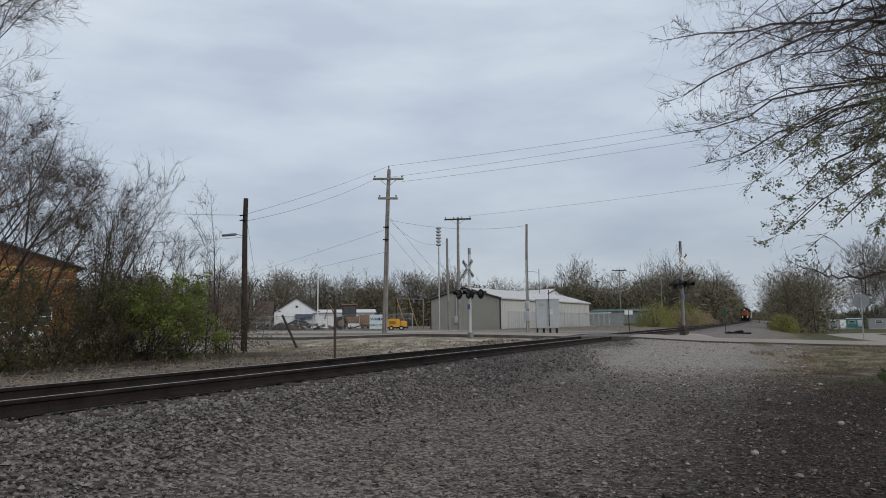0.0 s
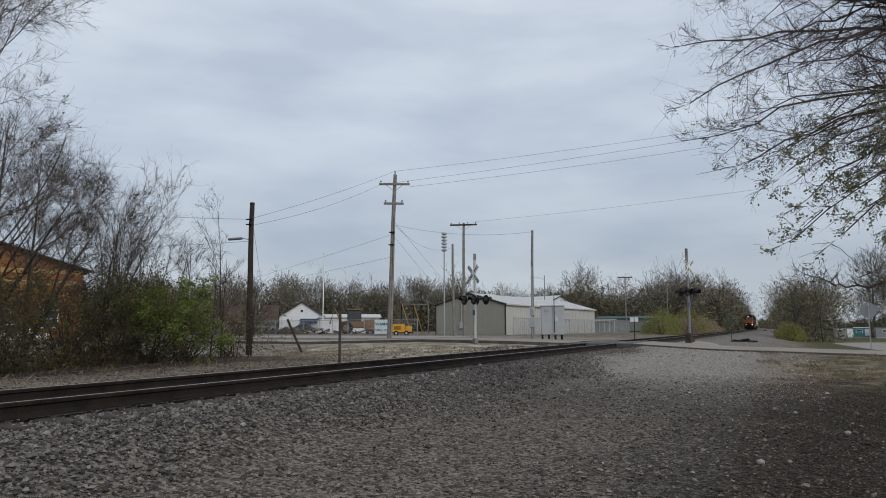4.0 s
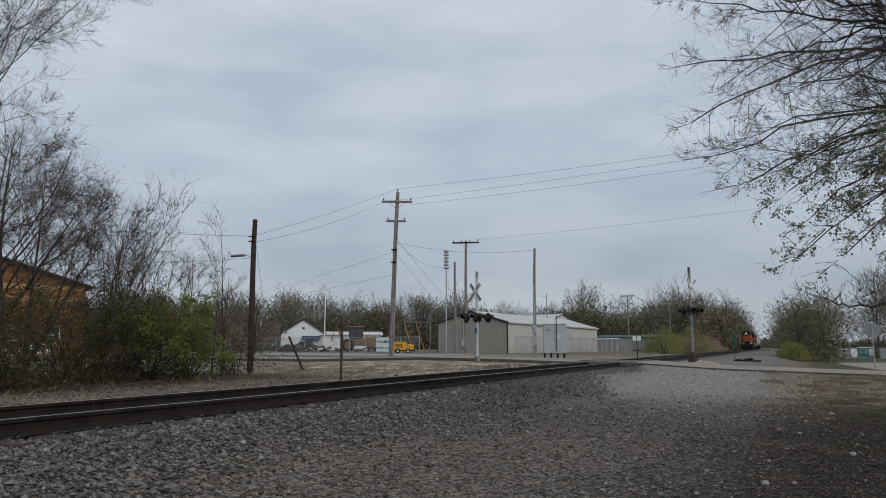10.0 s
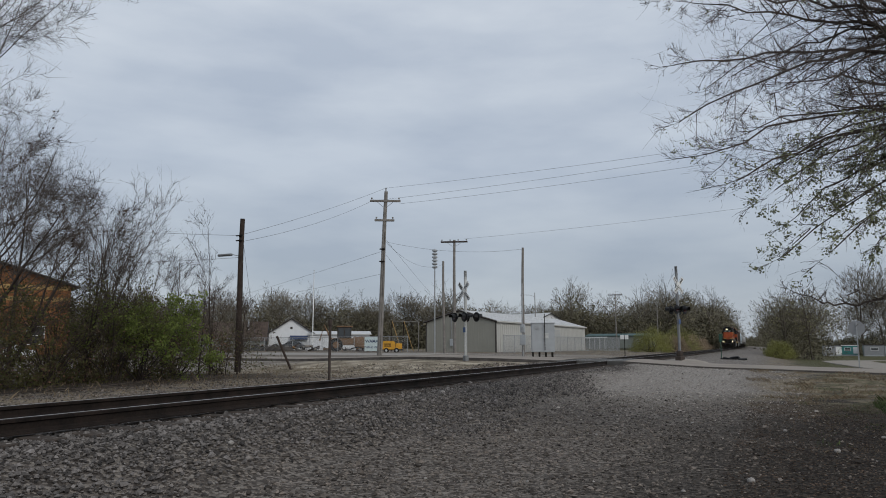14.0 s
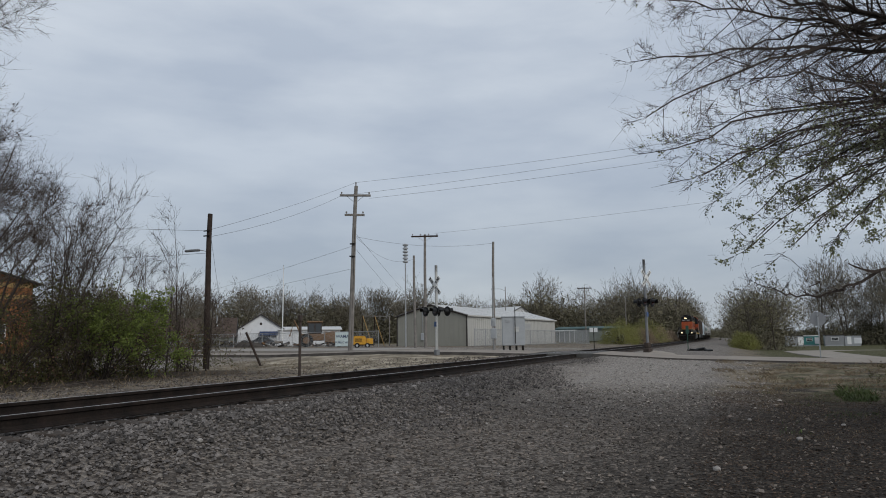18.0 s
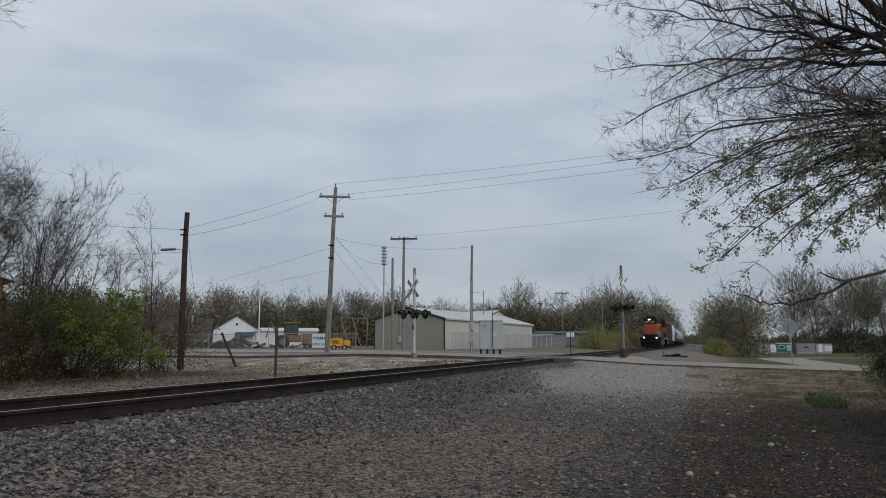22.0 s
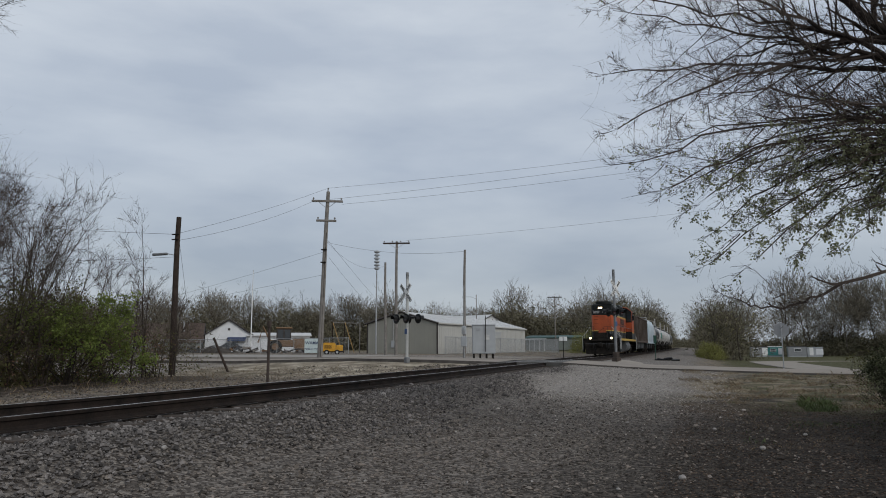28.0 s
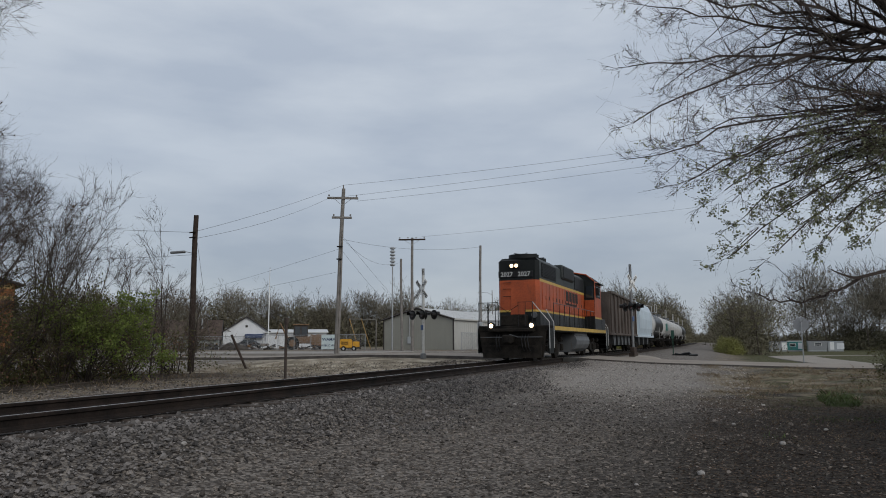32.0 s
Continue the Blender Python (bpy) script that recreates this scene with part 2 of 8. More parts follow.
M_WHITE = material("white_paint", (0.74, 0.74, 0.72), 0.6, vary=0.08, scale=3, bump=0.04)
M_BLACK = material("black_paint", (0.010, 0.010, 0.0105), 0.6, vary=0.35, scale=4, bump=0.05)
M_DARKMETAL = material("grimy_black_steel", (0.007, 0.0063, 0.006), 0.85, 0.0, vary=0.5, scale=3, fine=25, bump=0.15, second=(0.018, 0.015, 0.012))
M_BARK = material("grey_brown_bark", (0.04, 0.032, 0.027), 0.9, vary=0.35, scale=4, fine=40, bump=0.4)
M_TWIG = material("bare_twig", (0.07, 0.055, 0.046), 0.9, vary=0.25, scale=2, bump=0.0)
M_FARLIMB = material("far_grey_limbs", (0.09, 0.077, 0.062), 0.95, vary=0.25, scale=0.15, fine=2, bump=0.0)
M_FARTWIG = material("far_bare_twigs", (0.145, 0.128, 0.098), 0.95, vary=0.25, scale=0.15, fine=2, bump=0.0)
M_LEAF = material("young_green_leaf", (0.235, 0.245, 0.14), 0.6, vary=0.3, scale=1.5, fine=9, bump=0.0, random_tint=0.35)
M_BRIGHT = material("bright_green_leaf", (0.15, 0.185, 0.045), 0.65, vary=0.3, scale=1.5, fine=9, bump=0.0, random_tint=0.35)
M_BUD = material("reddish_brown_bud", (0.13, 0.075, 0.05), 0.8, vary=0.3, scale=1.5, fine=9, bump=0.0, random_tint=0.35)
M_WITHER = material("withered_dark_leaf", (0.06, 0.042, 0.032), 0.85, vary=0.3, scale=1.5, fine=9, bump=0.0, random_tint=0.35)
M_OLIVE = material("olive_spring_leaf", (0.09, 0.086, 0.036), 0.75, vary=0.35, scale=0.3, fine=5, bump=0.0, random_tint=0.3)


# ---- mesh building ----
def see_through(m, share=0.4):
    """Lets part of the light pass through a leaf."""
    nt = m.node_tree
    b, out = nt.nodes["Principled BSDF"], nt.nodes["Material Output"]
    tr, mx = nt.nodes.new("ShaderNodeBsdfTranslucent"), nt.nodes.new("ShaderNodeMixShader")
    nt.links.new(b.inputs["Base Color"].links[0].from_socket, tr.inputs["Color"])
    mx.inputs[0].default_value = share
    nt.links.new(b.outputs[0], mx.inputs[1])
    nt.links.new(tr.outputs[0], mx.inputs[2])
    nt.links.new(mx.outputs[0], out.inputs[0])


for leafy in (M_LEAF, M_BRIGHT, M_OLIVE):
    see_through(leafy, 0.5)


class Geo:
    """Collects faces with their materials and makes one mesh of them."""

    def __init__(self):
        self.v, self.f, self.m = [], [], []

    def add(self, verts, faces, mat=0):
        n = len(self.v)
        self.v += [tuple(p) for p in verts]
        self.f += [tuple(i + n for i in f) for f in faces]
        self.m += [mat] * len(faces)
        return self

    def box(self, x0, x1, y0, y1, z0, z1, c=0.0, mat=0, m=None):
        """A box with its edges cut off by c."""
        mid, half = ((x0 + x1) / 2, (y0 + y1) / 2, (z0 + z1) / 2), (abs(x1 - x0) / 2, abs(y1 - y0) / 2, abs(z1 - z0) / 2)
        c = min(c, *(h * 0.9 for h in half))
        vs, fs, key = [], [], {}
        signs = [(a, b, d) for a in (-1, 1) for b in (-1, 1) for d in (-1, 1)]
        for s in signs:
            for ax in range(3):
                if c == 0 and ax:
                    key[s, ax] = key[s, 0]
                    continue
                key[s, ax] = len(vs)
                vs.append(tuple(mid[i] + s[i] * (half[i] - (c if i != ax else 0)) for i in range(3)))
        for ax in range(3):
            o = [i for i in range(3) if i != ax]
            for sg in (-1, 1):
                q = []
                for a, b in ((-1, -1), (1, -1), (1, 1), (-1, 1)):
                    s = [0, 0, 0]
                    s[ax], s[o[0]], s[o[1]] = sg, a, b
                    q.append(key[tuple(s), ax])
                fs.append(q)
        if c > 0:
            for ax in range(3):
                o = [i for i in range(3) if i != ax]
                for a in (-1, 1):
                    for b in (-1, 1):
                        s0, s1 = [0, 0, 0], [0, 0, 0]
                        for s, e in ((s0, -1), (s1, 1)):
                            s[ax], s[o[0]], s[o[1]] = e, a, b
                        fs.append([key[tuple(s0), o[0]], key[tuple(s1), o[0]], key[tuple(s1), o[1]], key[tuple(s0), o[1]]])
            for s in signs:
                fs.append([key[s, 0], key[s, 1], key[s, 2]])
        out = []
        for f in fs:
            p = [Vector(vs[i]) for i in f]
            n = (p[1] - p[0]).cross(p[2] - p[0])
            cen = sum(p, Vector()) / len(p) - Vector(mid)
            out.append(f if n.dot(cen) > 0 else f[::-1])
        if m is not None:
            vs = [tuple(m @ Vector(p)) for p in vs]
        return self.add(vs, out, mat)

    def tube(self, pts, r, sides=8, mat=0, caps=True):
        """A round bar along points; r is one radius or one for each point."""
        pts = [Vector(p) for p in pts]
        rs = list(r) if isinstance(r, (list, tuple)) else [r] * len(pts)
        vs, fs = [], []
        for i, p in enumerate(pts):
            d = (pts[min(i + 1, len(pts) - 1)] - pts[max(i - 1, 0)]).normalized()
            a = d.orthogonal().normalized() if abs(d.z) > 0.9 else d.cross(Vector((0, 0, 1))).normalized()
            b = d.cross(a)
            for k in range(sides):
                t = 2 * math.pi * k / sides
                vs.append(p + (a * math.cos(t) + b * math.sin(t)) * rs[i])
        for i in range(len(pts) - 1):
            for k in range(sides):
                j = (k + 1) % sides
                fs.append((i * sides + k, i * sides + j, (i + 1) * sides + j, (i + 1) * sides + k))
        if caps:
            fs.append(tuple(range(sides))[::-1])
            fs.append(tuple(range((len(pts) - 1) * sides, len(pts) * sides)))
        return self.add(vs, fs, mat)

    def extrude(self, profile, y0, y1, mats=0, cap=0, ends=(0, 0), axis="y"):
        """A closed outline in x and z, drawn out along y; mats: one, or one for each edge."""
        n = len(profile)
        vs = [(x, y, z) for y in (y0, y1) for x, z in profile]
        if axis == "x":
            vs = [(y, x, z) for x, y, z in vs]
        ms = mats if isinstance(mats, (list, tuple)) else [mats] * n
        for i in range(n):
            j = (i + 1) % n
            base = len(self.v)
            self.add([vs[i], vs[j], vs[n + j], vs[n + i]], [(0, 1, 2, 3)], ms[i])
        self.add(vs[:n], [tuple(range(n))], cap)
        self.add(vs[n:], [tuple(range(n))[::-1]], cap)
        return self

    def mesh(self, name, mats, smooth=False):
        me = bpy.data.meshes.new(name)
        me.from_pydata(self.v, [], self.f)
        for m in mats if isinstance(mats, (list, tuple)) else [mats]:
            me.materials.append(m)
        me.polygons.foreach_set("material_index", self.m)
        bm = bmesh.new()
        bm.from_mesh(me)
        bmesh.ops.remove_doubles(bm, verts=bm.verts, dist=0.0002)
        bmesh.ops.recalc_face_normals(bm, faces=bm.faces)
        if smooth:
            for f in bm.faces:
                f.smooth = True
            for e in bm.edges:
                if len(e.link_faces) == 2 and e.calc_face_angle(0) > 0.7:
                    e.smooth = False
        bm.to_mesh(me)
        bm.free()
        return me


def part(name, geo, mat, parent, label="", m=None, smooth=False, kind=""):
    """One mesh under a thing, or under a part of it."""
    me = geo.mesh(name, mat, smooth) if isinstance(geo, Geo) else geo
    ob = new(name, me)
    ob.parent = parent
    if m is not None:
        ob.matrix_basis = m
    return tagged(ob, label=label, kind=kind)


def thing(name, m, label, category, group="", kind=""):
    ob = new(name)
    ob.empty_display_size = 0.2
    ob.matrix_basis = m
    return tagged(ob, label, category, group, kind)


def quick_mesh(name, verts, faces, mats, smooth=False, index=None):
    """A mesh from arrays of equal-sided faces."""
    verts, faces = np.asarray(verts, np.float32), np.asarray(faces, np.int32)
    me = bpy.data.meshes.new(name)
    n, k = faces.shape
    me.vertices.add(len(verts))
    me.vertices.foreach_set("co", verts.ravel())
    me.loops.add(n * k)
    me.loops.foreach_set("vertex_index", faces.ravel())
    me.polygons.add(n)
    me.polygons.foreach_set("loop_start", np.arange(0, n * k, k, dtype=np.int32))
    for m in mats if isinstance(mats, (list, tuple)) else [mats]:
        me.materials.append(m)
    if index is not None:
        me.polygons.foreach_set("material_index", np.asarray(index, np.int32))
    me.polygons.foreach_set("use_smooth", np.full(n, smooth, bool))
    me.update(calc_edges=True)
    me.validate()
    return me


def lettering(text, size, mat, parent, m, name="lettering"):
    cu = bpy.data.curves.new(name, "FONT")
    cu.body, cu.size, cu.align_x, cu.align_y, cu.extrude = text, size, "CENTER", "CENTER", 0.003
    cu.resolution_u = 2
    cu.offset = size * 0.02
    tmp = bpy.data.objects.new(name, cu)
    me = bpy.data.meshes.new_from_object(tmp)
    bpy.data.objects.remove(tmp)
    me.materials.clear()
    me.materials.append(mat)
    return part(name, me, None, parent, m=m)


# ---- the lie of the land ----
def track_x(y):
    """The track's middle: straight past the crossing, then bending gently away."""
    u = np.maximum(np.asarray(y, float) - 40.0, 0) / 100.0
    return -7.958 - 0.416 * u * u


ROAD_HALF = 2.9


def road_y(x):
    return 36.0 - 0.08 * (np.asarray(x, float) + 4.0)


def road_z(x):
    return np.interp(x, (-160, -60, -26, -22, -18, -13, -9.6, -6.4, -3, 4, 30, 160), (-0.1, -0.1, -0.07, 0.03, 0.13, 0.08, 0.0, 0.0, -0.2, -0.36, -0.45, -0.5))


def ease(v, a, b):
    t = np.clip((v - a) / (b - a), 0, 1)
    return t * t * (3 - 2 * t)


def ground_z(x, y):
    x, y = np.asarray(x, float), np.asarray(y, float)
    o = x - (track_x(y) + 7.958)
    near = np.interp(o, (-220, -60, -30, -24, -16, -12, -10.6, -9.9, -6.05, -4.7, -3, 0, 3, 8, 60), (-0.2, -0.3, -0.45, -0.58, -0.58, -0.52, -0.42, -0.235, -0.235, -0.6, -0.68, -0.73, -0.72, -0.6, -0.8))
    far = np.interp(o, (-220, -60, -30, -14, -11, -9.9, -6.05, -4.5, -1.8, 1.5, 6, 20, 80), (0.0, -0.05, -0.05, -0.2, -0.4, -0.235, -0.235, -0.3, -0.4, -1.0, -1.0, -0.9, -0.9)) - 1.3 * ease(y, 70, 170) * ease(o, 1, 9)
    ry, rz = road_y(x), road_z(x) - np.where(x < -10.5, 0.15, 0.07)
    away = ease(y, 100, 400)
    far = far * (1 - 0.3 * away)
    a = ease(y, ry - ROAD_HALF - 9.5, ry - ROAD_HALF + 0.1)
    b = ease(y, ry + ROAD_HALF - 0.1, ry + ROAD_HALF + 7)
    bed = (o > -9.9) & (o < -6.05)
    z = near * (1 - a) + rz * a
    z = np.where(y > ry, rz * (1 - b) + far * b, z)
    flat = np.where(bed, np.minimum(z, -0.235), z)
    return flat


# ---- ground, road and track ----
def make_ground():
    xs = np.unique(np.concatenate([np.arange(-30, 14, 0.35), np.linspace(-700, -30, 60), np.linspace(14, 600, 50)]))
    ys = np.unique(np.concatenate([np.arange(-8, 48, 0.4), np.linspace(48, 120, 60), np.linspace(120, 1500, 50), np.linspace(-300, -8, 30)]))
    gx, gy = np.meshgrid(xs, ys, indexing="ij")
    gz = ground_z(gx, gy)
    soft = np.array([noise.noise(Vector((x * 0.35, y * 0.35, 0))) for x, y in zip(gx.ravel(), gy.ravel())]).reshape(gx.shape)
    fine = np.array([noise.noise(Vector((x * 1.3, y * 1.3, 5))) for x, y in zip(gx.ravel(), gy.ravel())]).reshape(gx.shape)
    bed = (gx > track_x(gy) - 2.0) & (gx < track_x(gy) + 2.0)
    road = np.abs(gy - road_y(gx)) < ROAD_HALF + 0.6
    gz = gz + np.where(bed | road, 0.0, soft * 0.055 + fine * 0.022)
    nx, ny = gx.shape
    i = (np.arange(nx - 1)[:, None] * ny + np.arange(ny - 1)[None, :]).ravel()
    me = quick_mesh("ground", np.stack([gx, gy, gz], -1).reshape(-1, 3), np.stack([i, i + ny, i + ny + 1, i + 1], 1), M_GROUND, smooth=True)
    tagged(new("ground", me), "grey gravel lot with dirt and dead grass along the railway", "ground", kind="structure")


def make_road():
    g = Geo()
    xs = [-160, -100, -60, -40, -32] + [float(v) for v in np.arange(-28, -9.0, 1.0)] + [-9.55]
    for a, b in zip(xs, xs[1:]):
        road_piece(g, a, b)
    xs = [-6.36] + [float(v) for v in np.arange(-5.5, 14, 1.0)] + [20, 30, 60, 160]
    for a, b in zip(xs, xs[1:]):
        road_piece(g, a, b)
    tagged(new("road", g.mesh("road", [M_ROAD, M_EDGE])), "pale worn concrete road that crosses the railway", "road", kind="structure")


def road_piece(g, a, b):
    v = []
    for x in (a, b):
        y, z = float(road_y(x)), float(road_z(x))
        v += [(x, y - ROAD_HALF - 0.12, z - 0.16), (x, y - ROAD_HALF, z), (x, y, z + 0.03), (x, y + ROAD_HALF, z), (x, y + ROAD_HALF + 0.12, z - 0.16)]
    g.add(v, [(1, 6, 7, 2), (2, 7, 8, 3)], 0)
    # sloping rims in a dark colour that stands in for the edge's drop shadow
    g.add(v, [(0, 5, 6, 1), (3, 8, 9, 4)], 1)


RAIL_OUT = ((-0.075, -0.172), (0.075, -0.172), (0.075, -0.16), (0.02, -0.14), (0.009, -0.12), (0.009, -0.055), (0.036, -0.042), (0.037, -0.01), (0.025, 0.0),
            (-0.025, 0.0), (-0.037, -0.01), (-0.036, -0.042), (-0.009, -0.055), (-0.009, -0.12), (-0.02, -0.14), (-0.075, -0.16))


def make_track():
    track = thing("railway_track", Matrix(), "single railway track with rusty rails on grey ballast", "railway track", kind="structure")
    ys = np.concatenate([np.arange(-60, 60, 2.0), np.arange(60, 460, 8.0)])
    n = len(RAIL_OUT)
    for side in (-1, 1):
        prof = np.array(RAIL_OUT)
        v = np.stack([np.stack([track_x(ys)[:, None] + side * 0.7545 + prof[None, :, 0], np.repeat(ys[:, None], n, 1), np.repeat(prof[None, :, 1], len(ys), 0)], -1)], 0)[0].reshape(-1, 3)
        f, idx = [], []
        for i in range(len(ys) - 1):
            for k in range(n):
                j = (k + 1) % n
                f.append((i * n + k, i * n + j, (i + 1) * n + j, (i + 1) * n + k))
                idx.append(1 if k in (8,) else 0)
        part("rail", quick_mesh("rail", v, f, [M_RAIL, M_RAILTOP], index=idx), None, track)
    tie = Geo().box(-1.3, 1.3, -0.11, 0.11, -0.17, 0, 0.012).mesh("sleeper", M_TIE)
    for y in np.arange(-20, 60, 0.52):
        if abs(y - float(road_y(-8))) < ROAD_HALF + 0.2:
            continue
        part("sleeper", tie, None, track, m=pose(float(track_x(y)) + random.uniform(-0.03, 0.03), float(y), -0.19 - random.uniform(0, 0.012), 0, 0, random.uniform(-0.6, 0.6)))
    rest = Geo()
    for y in np.arange(60, 380, 0.56):
        x = float(track_x(y))
        rest.box(x - 1.3, x + 1.3, y - 0.11, y + 0.11, -0.34, -0.18)
    part("far_sleepers", rest, M_TIE, track, kind="stuff")
    bar = Geo()
    for side in (-1, 1):
        for s in (-1, 1):
            bar.box(side * 0.7545 + s * 0.012 - 0.012, side * 0.7545 + s * 0.012 + 0.012, -0.45, 0.45, -0.115, -0.06, 0.004)
    bar_me = bar.mesh("rail_joint", M_RAIL)
    for y in (3.0, 15.0, 23.5):
        part("rail_joint", bar_me, None, track, m=pose(float(track_x(y)), y, 0))
    # the timber and asphalt deck at the crossing
    y0, y1 = float(road_y(-8)) - ROAD_HALF, float(road_y(-8)) + ROAD_HALF
    for k in range(3):
        w = 1.30 / 3
        part("crossing_panel", Geo().box(-0.65 + k * w + 0.01, -0.65 + (k + 1) * w - 0.01, y0, y1, -0.2, 0.0 - 0.004, 0.01), M_ASPHALT, track, "dark crossing plank between the rails", m=pose(-7.958, 0, 0))
    for s in (-1, 1):
        part("crossing_panel", Geo().box(s * 0.80, s * 1.62, y0, y1, -0.2, -0.006, 0.01), M_ASPHALT, track, m=pose(-7.958, 0, 0))


def stones(n, xr, yr, size, mat, name, label, zoff=0.0, seed=1, keep=None, squash=0.65):
    """Loose broken stones lying on the ground."""
    rng = np.random.default_rng(seed)
    tv = np.array([(1, 0, 0), (0, 1, 0.1), (-1, 0, 0), (0, -1, -0.1), (0.35, 0.3, 0.9), (-0.3, -0.25, 0.95), (0, 0, -0.9)], float)
    tf = np.array([(0, 1, 4), (1, 2, 4), (2, 5, 4), (2, 3, 5), (3, 0, 5), (0, 4, 5), (1, 0, 6), (2, 1, 6), (3, 2, 6), (0, 3, 6)])
    x, y = rng.uniform(*xr, n), yr[0] + (yr[1] - yr[0]) * rng.uniform(0, 1, n) ** 1.25
    if keep is not None:
        k = keep(x, y, rng)
        x, y = x[k], y[k]
        n = len(x)
    s = size * rng.lognormal(0, 0.38, n)
    z = ground_z(x, y) + s * 0.2 + zoff + np.array([0.055 * noise.noise(Vector((a * 0.35, b * 0.35, 0))) + 0.022 * noise.noise(Vector((a * 1.3, b * 1.3, 5))) for a, b in zip(x, y)]) * (np.abs(x - track_x(y)) > 2.0)
    sc = s[:, None] * rng.uniform(0.65, 1.25, (n, 3)) * np.array([1, 1, squash])
    v = tv[None] * rng.uniform(0.65, 1.25, (n, len(tv), 1)) * sc[:, None]
    a, t = rng.uniform(0, 6.28, n), rng.uniform(-0.5, 0.5, n)
    ca, sa, ct, st = np.cos(a)[:, None], np.sin(a)[:, None], np.cos(t)[:, None], np.sin(t)[:, None]
    X, Y, Z = v[..., 0], v[..., 1], v[..., 2]
    Y, Z = Y * ct - Z * st, Y * st + Z * ct
    X, Y = X * ca - Y * sa, X * sa + Y * ca
    V = np.stack([X + x[:, None], Y + y[:, None], Z + z[:, None]], -1).reshape(-1, 3)
    F = (tf[None] + (np.arange(n) * len(tv))[:, None, None]).reshape(-1, 3)
    ob = new(name, quick_mesh(name, V, F, mat))
    return tagged(ob, label, "stones", kind="stuff")


make_ground()
make_road()
make_track()


# ---- poles, signals and wires ----
def tilt_to(base, top):
    """The pose of an upright thing at base that leans towards top."""
    d = (Vector(top) - Vector(base)).normalized()
    return Matrix.Translation(base) @ Vector((0, 0, 1)).rotation_difference(d).to_matrix().to_4x4()


def pole_part(h, r0, r1, mat, parent, name="pole"):
    n = 6
    pts = [(0.02 * math.sin(i * 1.3), 0.02 * math.cos(i * 1.9), h * i / n - (0.4 if i == 0 else 0)) for i in range(n + 1)]
    return part(name, Geo().tube(pts, [r0 + (r1 - r0) * i / n for i in range(n + 1)], 12), mat, parent, smooth=True)


def crossarm(parent, z, half, yaw, mat, pins=3, brace=True):
    m = pose(0, 0, z, 0, 0, yaw)
    arm = part("crossarm", Geo().box(-half, half, -0.18, -0.04, -0.075, 0.075, 0.012), mat, parent, m=m)
    for i in range(pins):
        x = -half + 0.12 + i * (2 * half - 0.24) / max(1, pins - 1)
        part("insulator", Geo().tube([(x, -0.105, 0.05), (x, -0.105, 0.13), (x, -0.105, 0.16), (x, -0.105, 0.25)], [0.02, 0.02, 0.07, 0.05], 8), M_POLE, arm, "grey porcelain insulator")
    if brace:
        for s in (-1, 1):
            part("brace", Geo().tube([(s * half * 0.55, -0.1, -0.05), (0, -0.12, -0.55)], 0.018, 5), M_GALV, arm)
    return arm


def utility_pole():
    """The tall pole with two crossarms that carries the lines along the road."""
    base, top = (-25.22, 43.17, -0.1), (-24.93, 43.34, 11.85)
    p = thing("utility_pole", tilt_to(base, top), "tall weathered grey wooden utility pole with two crossarms", "utility pole")
    h = (Vector(top) - Vector(base)).length
    pole_part(h, 0.2, 0.13, M_POLE, p)
    crossarm(p, h - 0.72, 1.12, 20, M_POLE, 2)
    crossarm(p, h - 2.15, 0.72, 20, M_POLE, 2, False)
    part("ground_wire", Geo().tube([(0.14, -0.15, 0.1), (0.11, -0.12, h - 3)], 0.012, 5), M_DARKMETAL, p)
    part("pole_top_pin", Geo().tube([(0, 0, h - 0.1), (0, 0, h + 0.28)], [0.03, 0.05], 6), M_POLE, p)
    for z in (h - 4.3, h - 5.2):
        part("cable_clamp", Geo().box(-0.2, 0.2, -0.25, -0.1, z, z + 0.08, 0.01), M_DARKMETAL, p)


def tee_pole(x, y, z0, h, arm_half, name, label, mat, r=0.15, yaw=15):
    p = thing(name, pose(x, y, z0), label, "utility pole")
    pole_part(h, r, r * 0.7, mat, p)
    arm = crossarm(p, h - 0.2, arm_half, yaw, M_DARKPOLE, 4)
    return p


def plain_pole(base, top, r, mat, name, label):
    p = thing(name, tilt_to(base, top), label, "pole")
    h = (Vector(top) - Vector(base)).length
    pole_part(h, r, r * 0.72, mat, p)
    return p, h


